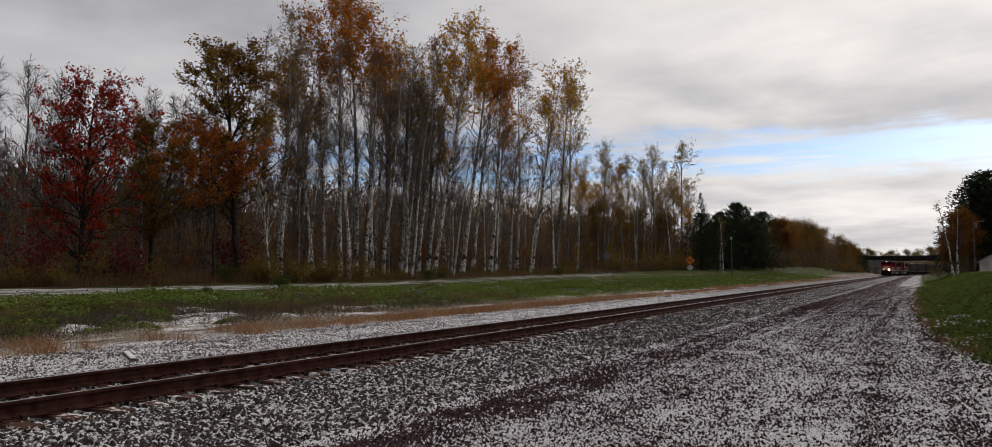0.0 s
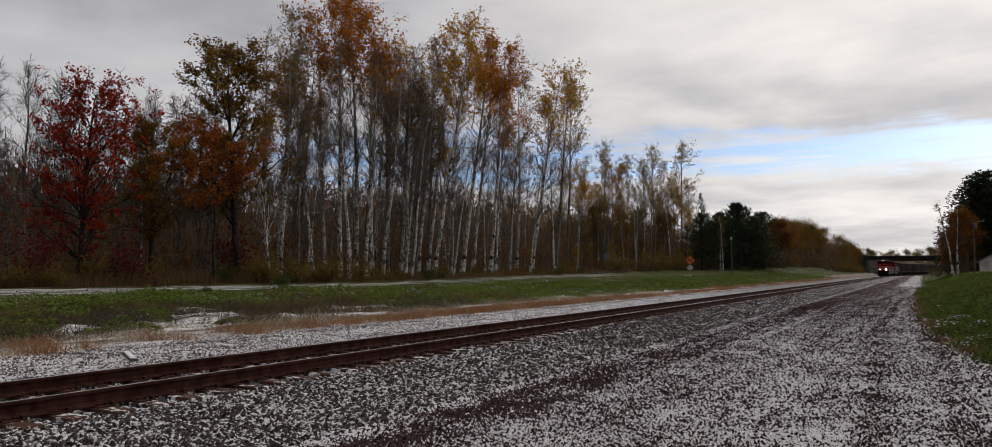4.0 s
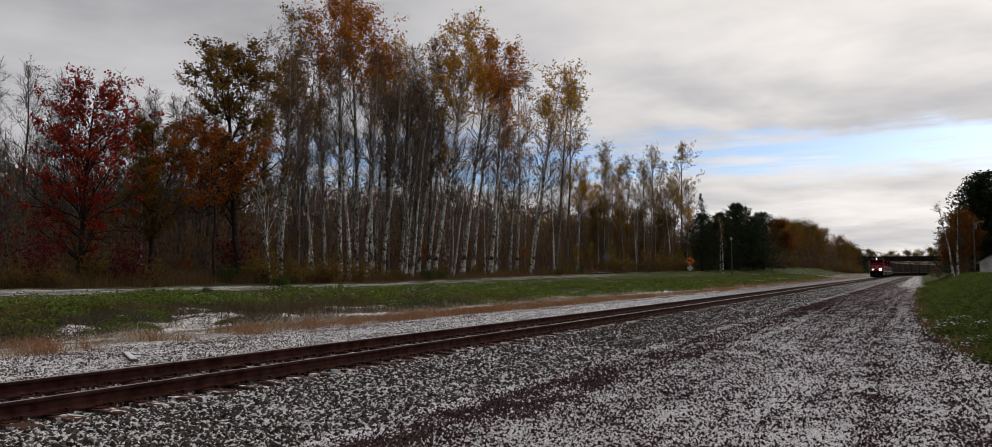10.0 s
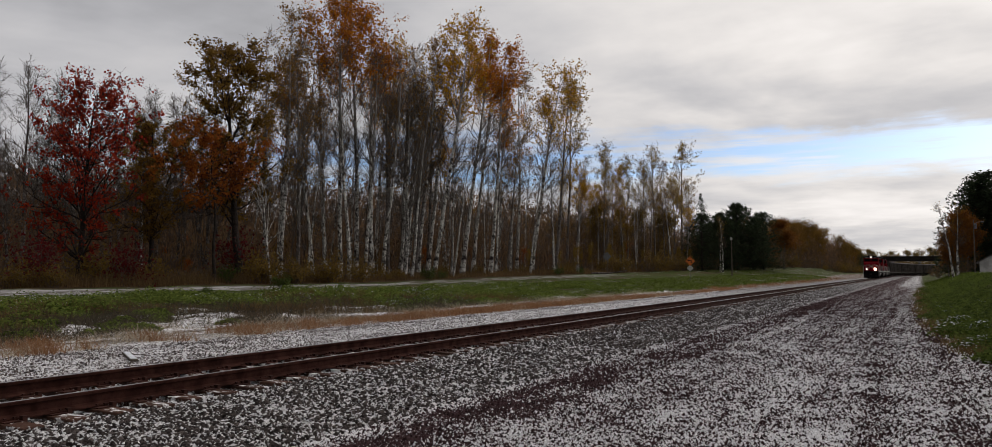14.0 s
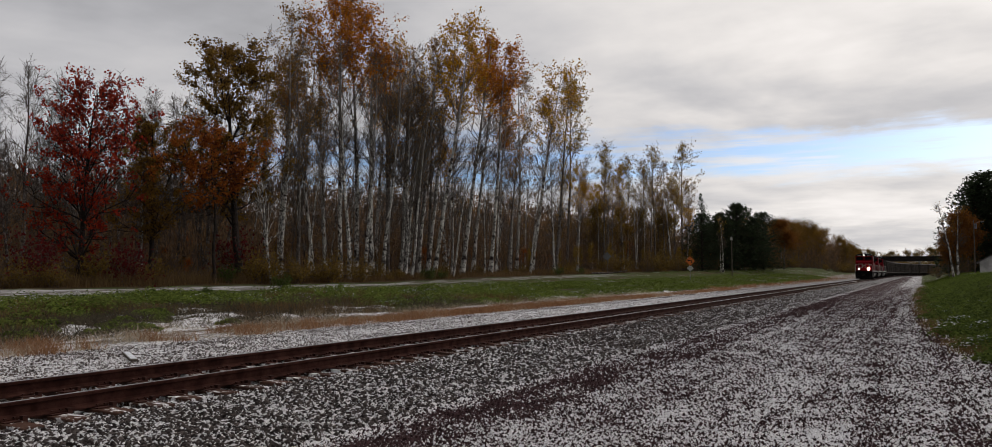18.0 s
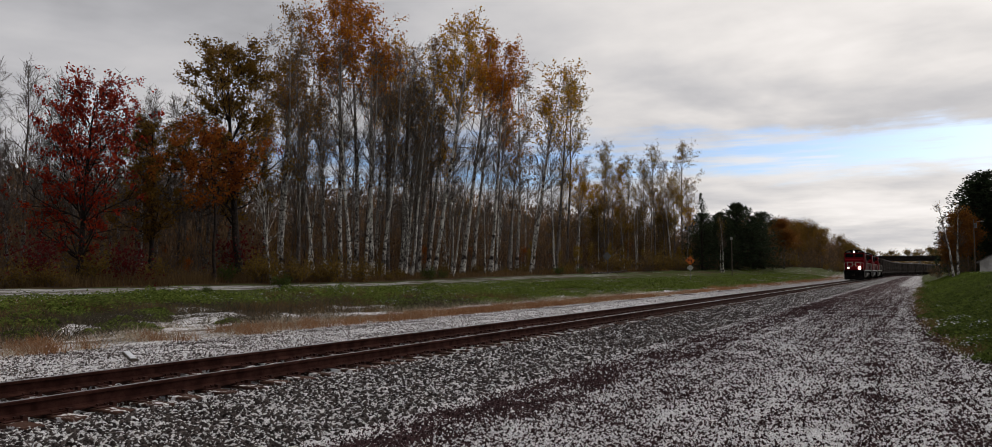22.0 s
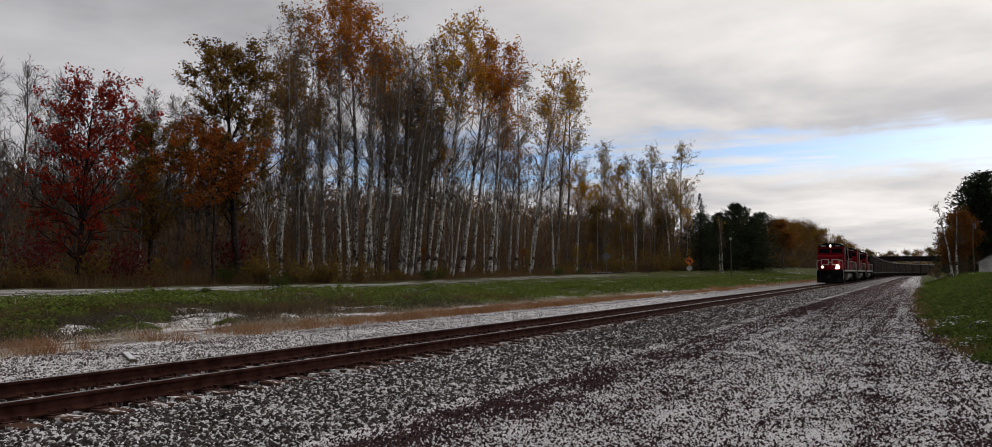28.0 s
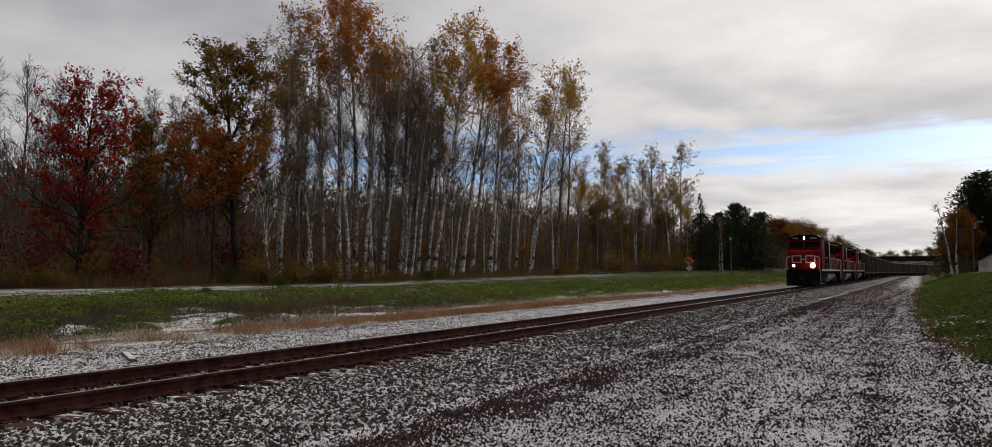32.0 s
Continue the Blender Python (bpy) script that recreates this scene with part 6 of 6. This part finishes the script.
    spots = [(-16.8, 13.2, 0.9), (-18.5, 14.6, 0.8), (-16.9, 16.4, 1.1), (-18.4, 17.8, 0.9), (-22.5, 23.5, 1.1), (-23.5, 26.0, 0.9), (-20.5, 25.6, 0.8), (-22.4, 33.0, 0.9), (-21.0, 34.5, 1.0), (-17.5, 30.0, 0.9)]
    for _ in range(70):
        y = 10 + 52 * g.random() ** 1.2
        spots.append((g.uniform(-24.5, float(green_edge(y)) - 0.5), y, g.uniform(0.4, 0.95)))
    for _ in range(26):
        y = 8.5 + 9.5 * g.random()
        spots.append((g.uniform(-15.5, -10.0), y, g.uniform(0.3, 0.6)))
    cs, ss = [], []
    for x, y, r in spots:
        n = int(650 * r)
        a, q = g.uniform(0, 2 * np.pi, n), np.sqrt(g.random(n))
        px, py = x + r * q * np.cos(a) * 1.2, y + r * q * np.sin(a) * 1.2
        up = 0.50 * r * np.sqrt(1 - q ** 2 * 0.95) * (0.75 + 0.35 * np.sin(7 * px) * np.sin(6 * py + x)) * g.uniform(0.7, 1.1, n)
        cs.append(np.stack([px, py, height(px, py) + up], 1))
        ss.append(g.uniform(0.08, 0.18, n))
    v, f = flakes(g, np.concatenate(cs), np.concatenate(ss), 0.3)
    tagged(new("weed_mounds", from_arrays("weed_mounds", v, f, [M["weed_leaf"]])), "mounds of green broad-leaved weeds on the bank", "weeds", kind="stuff")
    x, y = patchy(9500, -24.6, -9.2, 60, 190, 1.3, -0.7, 0.3, 2.0)
    blades("green_bank", x, y, np.interp(-x, [10, 17, 24], [0.24, 0.2, 0.12]), 0.09, "grass", 54, "green grass on the far bank", droop=0.6, per=4, clump=0.25)
    x, y = patchy(3500, -20, -10.5, 10, 40, 1.2, 0.3, 0.5, 4.0)
    blades("dead_weeds", x, y, np.full(len(x), 0.45), 0.02, "brown_weed", 55, "dead brown weed stalks on the bank", droop=0.3, per=4, clump=0.12)
    x, y = patchy(9000, -36, -31.6, 8, 160, 1.3, -0.8, 0.5, 3.0)
    blades("wood_edge_grass", x, y, np.interp(y, [38, 47], [0.95, 0.50]), 0.03, "brown_weed", 56, "tall brown grass along the wood", droop=0.25, per=5, clump=0.2)
    x, y = on_verge(*patchy(16000, 9.0, 16, 14, 62, 1.6, -0.9, 1.1, 1.5), 0.25)
    blades("bank_grass", x, y, np.full(len(x), 0.15), 0.022, "grass", 57, "green grass on the yard's bank", droop=0.9, per=7, clump=0.08)
    x, y = patchy(420, -0.1, 0.5, 18, 90, 1.3, -0.4, 0.9, 0.5)
    x = x + verge_line(y)
    blades("verge_weeds", x, y, np.full(len(x), 0.24), 0.02, "brown_weed", 72, "brown dead weeds along the yard's verge", droop=0.6, per=8, clump=0.12)
    # tufts of broad blades on the yard's bank
    g = np.random.default_rng(77)
    cx, cy = on_verge(*patchy(1150, 9.0, 16, 14, 80, 1.5, -0.8, 1.3, 0.7), 0.2)
    k = g.integers(0, len(cx), 32000)
    px, py = cx[k] + g.normal(0, 0.20, len(k)), cy[k] + g.normal(0, 0.20, len(k))
    c = np.stack([px, py, height(px, py) + g.uniform(0.02, 0.26, len(k)) * (0.4 + 0.9 * ((k * 37) % 11) / 11)], 1)
    v, f = flakes(g, c, g.uniform(0.05, 0.12, len(k)), 0.3)
    tagged(new("bank_tufts", from_arrays("bank_tufts", v, f, [M["bank_leaf"]])), "leafy green tufts on the yard's bank", "weeds", kind="stuff")
    # low mounds with the first snow caught on them
    cs, ss, cap, caps = [], [], [], []
    for _ in range(120):
        y = 16.5 + 45 * g.random() ** 1.6
        x, r = float(verge_line(y)) + 0.15 + 5.5 * g.random() ** 1.3, g.uniform(0.18, 0.5)
        n = int(420 * r)
        a, q = g.uniform(0, 2 * np.pi, n), np.sqrt(g.random(n))
        px, py = x + r * q * np.cos(a), y + r * q * np.sin(a) * 1.3
        pz = height(px, py) + 0.62 * r * np.sqrt(1 - q ** 2 * 0.95) * g.uniform(0.6, 1.1, n)
        cs.append(np.stack([px, py, pz], 1))
        ss.append(g.uniform(0.05, 0.12, n))
        few = g.random(n) < (0.3 if g.random() < (0.25 if x < verge_line(y) + 1.5 else 0.03) else 0.0)
        cap.append(np.stack([px, py, pz + 0.03], 1)[few])
        caps.append(g.uniform(0.05, 0.12, int(few.sum())))
    v, f = flakes(g, np.concatenate(cs), np.concatenate(ss), 0.3)
    tagged(new("bank_mounds", from_arrays("bank_mounds", v, f, [M["bank_leaf"]])), "low mounds of green weeds on the yard's bank", "weeds", kind="stuff")
    v, f = flakes(g, np.concatenate(cap), np.concatenate(caps), 0.6)
    tagged(new("bank_snow", from_arrays("bank_snow", v, f, [M["weed_snow"]])), "flecks of snow on the bank's weeds", "snow", kind="stuff")
    x, y = patchy(6000, 9.6, 17, 60, 130, 1.2, -0.8, 0.6, 1.5)
    blades("bank_grass_far", x, y, np.full(len(x), 0.2), 0.06, "grass", 58, "green grass on the far yard's bank", droop=0.7, per=4, clump=0.15)


build_grass()


def thicket(name, x, y, top, size, mat, seed, label, upright=0.55):
    """The closed depth of a wood: countless twigs and hanging leaves, thinner towards the top."""
    rng = np.random.default_rng(seed)
    n = len(x)
    h = top * rng.uniform(0, 1, n) ** 0.8
    c = np.stack([x, y, height(x, y) + h], 1)
    v, f = flakes(rng, c, size * rng.uniform(0.6, 1.4, n))
    # half of them stretched into upright twigs
    v = v.reshape(n, 4, 3)
    up = rng.random(n) < upright
    mid = v.mean(1, keepdims=True)
    v[up] = mid[up] + (v[up] - mid[up]) * np.array([0.35, 0.35, 2.6])
    tagged(new(name, from_arrays(name, v, f, [M[mat]])), label, "thicket", kind="stuff")


def build_depths():
    rng = np.random.default_rng(61)

    def crest(y, x):
        return 1.0 + 0.22 * np.sin(y * 0.23 + x * 0.1) + 0.18 * np.sin(y * 0.61 + 1.0) + 0.12 * np.sin(y * 1.7 + x)
    n = 76000
    x, y = rng.uniform(-110, -48, n), rng.uniform(0, 300, n)
    thicket("wood_depth", x, y, np.interp(-x, [48, 75, 112], [4.5, 6.5, 5.0]) * np.interp(y, [85, 125], [1.0, 1.6]) * crest(y, x), 0.70, "wood_gloom", 62, "dense brown twigs and leaves deep in the wood")
    n = 20000
    x, y = rng.uniform(-50, -37, n), rng.uniform(8, 165, n)
    thicket("undergrowth", x, y, 4.2 * crest(y, x) * np.interp(y, [85, 125], [1.0, 1.8]), 0.32, "wood_gloom", 63, "brown undergrowth between the trunks")
    n = 40000
    y = rng.uniform(165, 400, n)
    x = np.interp(y, [165, 190, 250, 290, 340, 400], [-34, -28, -22, -17, -15, -17]) - np.abs(rng.normal(0, 14, n))
    thicket("far_wood_depth", x, y, 9.0 * crest(y * 0.5, x) * np.interp(y, [165, 300, 400], [1.0, 1.05, 0.75]), 0.55, "wood_gloom", 64, "dense brown wood beside the distant line", 0.3)
    n = 24000
    x, y = rng.uniform(-60, 60, n), rng.uniform(470, 530, n)
    thicket("horizon_wood", x, y, 8.0 * crest(y * 0.3, x * 0.5), 0.9, "leaf_brush", 65, "hazy yellow-brown wood beyond the bridge", 0.1)
    n = 9000
    y = rng.uniform(118, 380, n)
    x = np.interp(y, [118, 200, 300, 380], [18, 16.5, 24, 36]) + np.abs(rng.normal(0, 10, n))
    thicket("verge_depth", x, y, 5.5 * crest(y, x), 0.6, "wood_gloom", 66, "dense brush beyond the yard's bank")
    # fine bare twigs over and between it all
    slivers("twig_haze", rng, 36000, lambda n: (rng.uniform(-60, -35.5, n), rng.uniform(10, 170, n)), 9.5, 0.022, "fine bare twigs between the trunks")
    slivers("hill_twigs", rng, 30000, lambda n: (rng.uniform(-110, -60, n), rng.uniform(5, 210, n)), 7.5, 0.04, "bare treetops on the rise behind the wood")

    def far_spots(n):
        y = rng.uniform(165, 400, n)
        return np.interp(y, [165, 190, 250, 290, 340, 400], [-34, -28, -22, -17, -15, -17]) - np.abs(rng.normal(0, 13, n)), y
    slivers("far_twigs", rng, 40000, far_spots, 11.0, 0.03, "bare treetops beside the distant line", 2.2)


def slivers(name, rng, n, spots, top, wide, label, longest=2.0):
    x, y = spots(n)
    z = height(x, y) + top * rng.uniform(0, 1, n) ** 1.2 * (0.75 + 0.2 * np.sin(y * 0.21 + x * 0.07) + 0.12 * np.sin(y * 0.57))
    a, w = rng.uniform(0, 2 * np.pi, n), wide * rng.uniform(0.5, 1.3, n)
    side = np.stack([np.cos(a) * w, np.sin(a) * w, np.zeros(n)], 1)
    reach = np.stack([rng.normal(0, 0.4, n), rng.normal(0, 0.4, n), np.full(n, 1.0)], 1) * rng.uniform(0.6, longest, n)[:, None]
    base = np.stack([x, y, z], 1)
    v = np.stack([base - side, base + side, base + reach], 1)
    tagged(new(name, from_arrays(name, v, np.arange(n * 3).reshape(-1, 3), [M["twig"]])), label, "thicket", kind="stuff")


build_depths()

# ---- bridge, signs, poles, shed ----


def build_bridge():
    b = thing("road_bridge", "dark steel girder road bridge on grey concrete abutments", "bridge")
    y0, y1 = 386.0, 395.0
    part("deck", boxes((-22, 42, y0 - 0.3, y1 + 0.3, 8.05, 8.45), bevel=0.05), M["girder"], b)
    for y in (y0, y0 + 3, y0 + 6, y1):
        bm = boxes((-13.5, 32, y - 0.03, y + 0.03, 6.45, 8.05), (-13.5, 32, y - 0.25, y + 0.25, 6.45, 6.55), (-13.5, 32, y - 0.25, y + 0.25, 7.97, 8.05))
        for k in range(23):
            x = -13 + 2 * k
            box(bm, x - 0.03, x + 0.03, y - 0.22, y + 0.22, 6.5, 8.0)
        part("girder", bm, M["girder"], b)
    for y in (y0 - 0.2, y1 + 0.2):
        bm = boxes((-22, 42, y - 0.05, y + 0.05, 8.55, 8.7))
        for k in range(32):
            x = -21.5 + 2 * k
            box(bm, x - 0.07, x + 0.07, y - 0.07, y + 0.07, 8.4, 8.6)
        part("parapet", bm, M["girder"], b)
    for x0, x1 in ((-17.5, -4.6), (31.0, 36.0)):
        part("abutment", boxes((x0, x1, y0 - 0.6, y1 + 0.6, -0.5, 6.75), bevel=0.05), M["concrete"], b, "stained grey concrete abutment")
    for x in (8.5,):
        pier = part("pier_cap", boxes((x - 0.6, x + 0.6, y0 - 0.3, y1 + 0.3, 5.9, 6.45), bevel=0.05), M["concrete"], b)
        for y in (y0 + 0.7, (y0 + y1) / 2, y1 - 0.7):
            part("column", rods(((x, y, -0.3), (x, y, 5.95), 0.42), sides=14), M["concrete"], pier)
    # earth ramps that carry the road up to the bridge
    for name, x0, x1 in (("embankment_west", -95, -15), ("embankment_east", 34.0, 120)):
        e = thing(name, "brushy earth ramp carrying the road", "embankment", kind="structure")
        part("earth", prism([(376, -0.5), (386, 8.0), (395, 8.0), (408, -0.5)], x0, x1, "x", 0.3), M["ramp_earth"], e)


def ramp_earth():
    m, nt, b = material("ramp_earth", 0.95, 0, 0.1)
    p = place_of(nt)
    col = mix(nt, grain(nt, p, 2.0, 4.0, 0.7), (0.035, 0.028, 0.016), (0.11, 0.08, 0.045))
    put(nt, b.inputs["Base Color"], col)
    relief(nt, b, grain(nt, p, 3.0, 4.0), 1.0, 0.3)
    return m


M["ramp_earth"] = ramp_earth()
build_bridge()


def diamond(size, thick=0.006):
    h = size / math.sqrt(2)
    return prism([(-h, 0), (0, -h), (h, 0), (0, h)], -thick / 2, thick / 2, "y", 0.0)


def build_signs():
    x, y = -17.4, 99.7
    z = float(height(x, y))
    s = thing("curve_sign", "orange diamond curve sign with black arrow above a pale plaque", "road sign", pose(x, y, z, 0, 0, 24))
    part("post", boxes((-0.03, 0.03, 0.01, 0.06, -0.1, 3.0)), M["galvanised"], s)
    plate = part("sign_plate", diamond(0.92), M["sign_orange"], s, "orange diamond plate")
    plate.matrix_basis = pose(0, 0, 2.55)
    border = bmesh.new()
    for a in (45, 135):
        for sgn in (-1, 1):
            m = pose(0, 0, 0, 0, a, 0) @ pose(0, -0.006, sgn * 0.42)
            box(border, -0.42, 0.42, -0.002, 0.002, -0.012, 0.012, m=m)
    part("border", border, M["sign_black"], plate)
    bm = boxes((0.08, 0.20, -0.010, -0.005, -0.25, 0.10), (-0.16, 0.20, -0.010, -0.005, 0.02, 0.13))
    arrow = prism([(-0.16, 0.22), (-0.36, 0.075), (-0.16, -0.07)], -0.010, -0.005, "y")
    tmp = bpy.data.meshes.new("tmp")
    arrow.to_mesh(tmp)
    arrow.free()
    bm.from_mesh(tmp)
    bpy.data.meshes.remove(tmp)
    part("arrow", bm, M["sign_black"], plate)
    plaque = part("plaque", diamond(0.62), M["sign_yellow_dim"], s, "pale plaque")
    plaque.matrix_basis = pose(0, 0.01, 1.62)
    x, y = -30.6, 104
    s = thing("road_sign", "grey back of a diamond road sign on a post", "road sign", pose(x, y, float(height(x, y)), 0, 0, 200))
    part("post", boxes((-0.03, 0.03, -0.06, -0.01, -0.1, 2.9)), M["galvanised"], s)
    plate = part("sign_plate", diamond(0.92), M["galvanised"], s)
    plate.matrix_basis = pose(0, 0, 2.45)


build_signs()


def build_poles():
    for x, y, h, d, r in ((-21.3, 143.4, 7.2, 1, 0.12), (14.8, 108.6, 6.6, -1, 0.07)):
        z = float(height(x, y))
        p = thing("utility_pole", "weathered wooden pole with a lamp arm", "utility pole", pose(x, y, z), group="utility poles")
        bm = bmesh.new()
        rod(bm, (0, 0, -0.3), (0, 0, h), r, 12, r * 0.7)
        part("shaft", bm, M["pole_wood"], p)
        if d > 0:      # this one carries no lamp
            tagged(p, "weathered wooden pole with a small pale box")
            part("box", boxes((-0.2, 0.2, -0.25, -0.1, h - 0.55, h - 0.05), bevel=0.03), M["siding"], p, "pale grey box")
            continue
        part("arm", pipe([(0, 0, h - 0.6), (d * -0.4, -0.2, h - 0.35), (d * -0.8, -0.3, h - 0.3)], 0.025), M["galvanised"], p)
        part("lamp_head", boxes((d * -0.9 - 0.16, d * -0.9 + 0.16, -0.4, -0.22, h - 0.38, h - 0.26), bevel=0.04), M["galvanised"], p)
        bm = rods(((0.2, 0, h - 1.1), (0.2, 0, h - 0.5), 0.13), sides=12)
        part("transformer", bm, M["galvanised"], p)
    # dead leaning trunk on the ground by the wood
    rng = np.random.default_rng(9)
    x, y = -31.0, 99.0
    lp, lr = limbs(rng, np.array([[0, 0, 0.1]]), np.array([[0.7, 0.3, 0.12]]), np.array([5.0]), np.array([0.14]), 8, 0.06, 0.0, 0.4)
    bp, bd, br, _ = offshoots(rng, lp, lr, 7, 0.3, 0.95)
    l2, r2 = limbs(rng, bp, tilted(rng, bd, np.full(7, 0.9)), rng.uniform(0.6, 1.6, 7), br * 0.5, 4, 0.15, 0.05, 0.3)
    log = thing("fallen_tree", "grey fallen tree with broken limbs beside the trail", "log", pose(x, y, float(height(x, y))))
    v, f = tubes(lp, lr, 8)
    piece("trunk", from_arrays("trunk", v, f, [M["grey_bark"]]), log)
    v, f = tubes(l2, r2, 5)
    piece("limbs", from_arrays("limbs", v, f, [M["grey_bark"]]), log)


build_poles()


def build_shed():
    x, y = 18.2, 107.0
    z = float(height(x, y)) - 0.15
    s = thing("shed", "small pale-sided shed with a dark pitched roof", "shed", pose(x, y, z, 0, 0, -12))
    part("wall", prism([(-2.6, 0), (2.6, 0), (2.6, 1.55), (0, 3.0), (-2.6, 1.55)], -3.0, 3.0, "y"), M["siding"], s)
    for sx in (-1, 1):
        bm = prism([(sx * 2.95, 1.34), (0, 3.02), (0, 3.14), (sx * 2.95, 1.46)], -3.3, 3.3, "y")
        part("roof_slope", bm, M["roof"], s)
    d = part("door", boxes((-0.5, 0.5, -3.05, -3.0, 0.05, 2.0), bevel=0.01), M["roof"], s)
    part("handle", boxes((0.36, 0.42, -3.1, -3.05, 0.95, 1.05)), M["galvanised"], d)
    for k in range(9):
        for y2 in (-3.02, 3.02):
            part("batten", boxes((-2.4 + 0.6 * k - 0.02, -2.4 + 0.6 * k + 0.02, y2 - 0.015, y2 + 0.015, 0.05, 1.5)), M["siding"], s)
    # packed snow on the drive in front of the shed
    dx = np.linspace(-2.5, 2.5, 12)
    dy = np.linspace(-14, 2, 24)
    gx, gy = np.meshgrid(16.6 + dx, y + dy)
    gx = gx + 0.35 * np.sin(gy * 0.8)
    gz = height(gx, gy) + 0.05
    i = (np.arange(23)[:, None] * 12 + np.arange(11)[None]).ravel()
    me = from_arrays("snowy_drive", np.stack([gx, gy, gz], -1), np.stack([i, i + 1, i + 13, i + 12], 1), [M["drive"]], smooth=True)
    tagged(new("snowy_drive", me), "snow-covered drive by the shed", "path", kind="structure")


def drive_material():
    m, nt, b = material("drive", 0.9, 0, 0.2)
    p = place_of(nt)
    put(nt, b.inputs["Base Color"], mix(nt, step(nt, grain(nt, p, 1.6, 4.0, 0.65), 0.36, 0.5), (0.12, 0.10, 0.085), SNOW))
    return m


M["drive"] = drive_material()
build_shed()


def build_board():
    b = thing("board", "weathered board lying on the ballast, dusted with snow", "board", pose(-4.2, 9.4, 0.06, 0, 3, 60))
    part("plank", boxes((-0.07, 0.07, -0.75, 0.75, -0.02, 0.02), bevel=0.006), M["pole_wood"], b)
    part("snow_cap", boxes((-0.06, 0.055, -0.7, 0.68, 0.021, 0.036), bevel=0.009), M["weed_snow"], b, "thin cap of snow")


build_board()

# ---- what moves ----
LEAD_START, SPEED = 255.6, 5.74      # metres up the line, metres a second towards the camera


def on_line(d):
    """The point d metres up the line."""
    return Vector((float(bend(d)), d - float(bend(d)) * max(0.0, d - BEND_AT) / BEND_K * 0.66, RAIL_Z))


def riding(d, length):
    """The pose of a vehicle whose leading end is d metres up the line."""
    a, b = on_line(d + 2.5), on_line(d + length - 2.5)
    way = (b - a).normalized()
    at = a - way * 2.5
    return pose(*at, 0, 0, math.degrees(math.atan2(-way.x, way.y)))


def motions():
    for t, back, length in TRAIN:
        walk(t, [(s, riding(LEAD_START - SPEED * s + back, length)) for s in range(0, 33, 2)])
    for t, back, length in TRAIN[:4]:
        for w in wheelsets_of(t):
            y = w.location.y
            walk(w, [(k / 10, pose(0, y, WHEEL_R, math.degrees(SPEED * k / 10 / WHEEL_R))) for k in range(0, 321)])


motions()
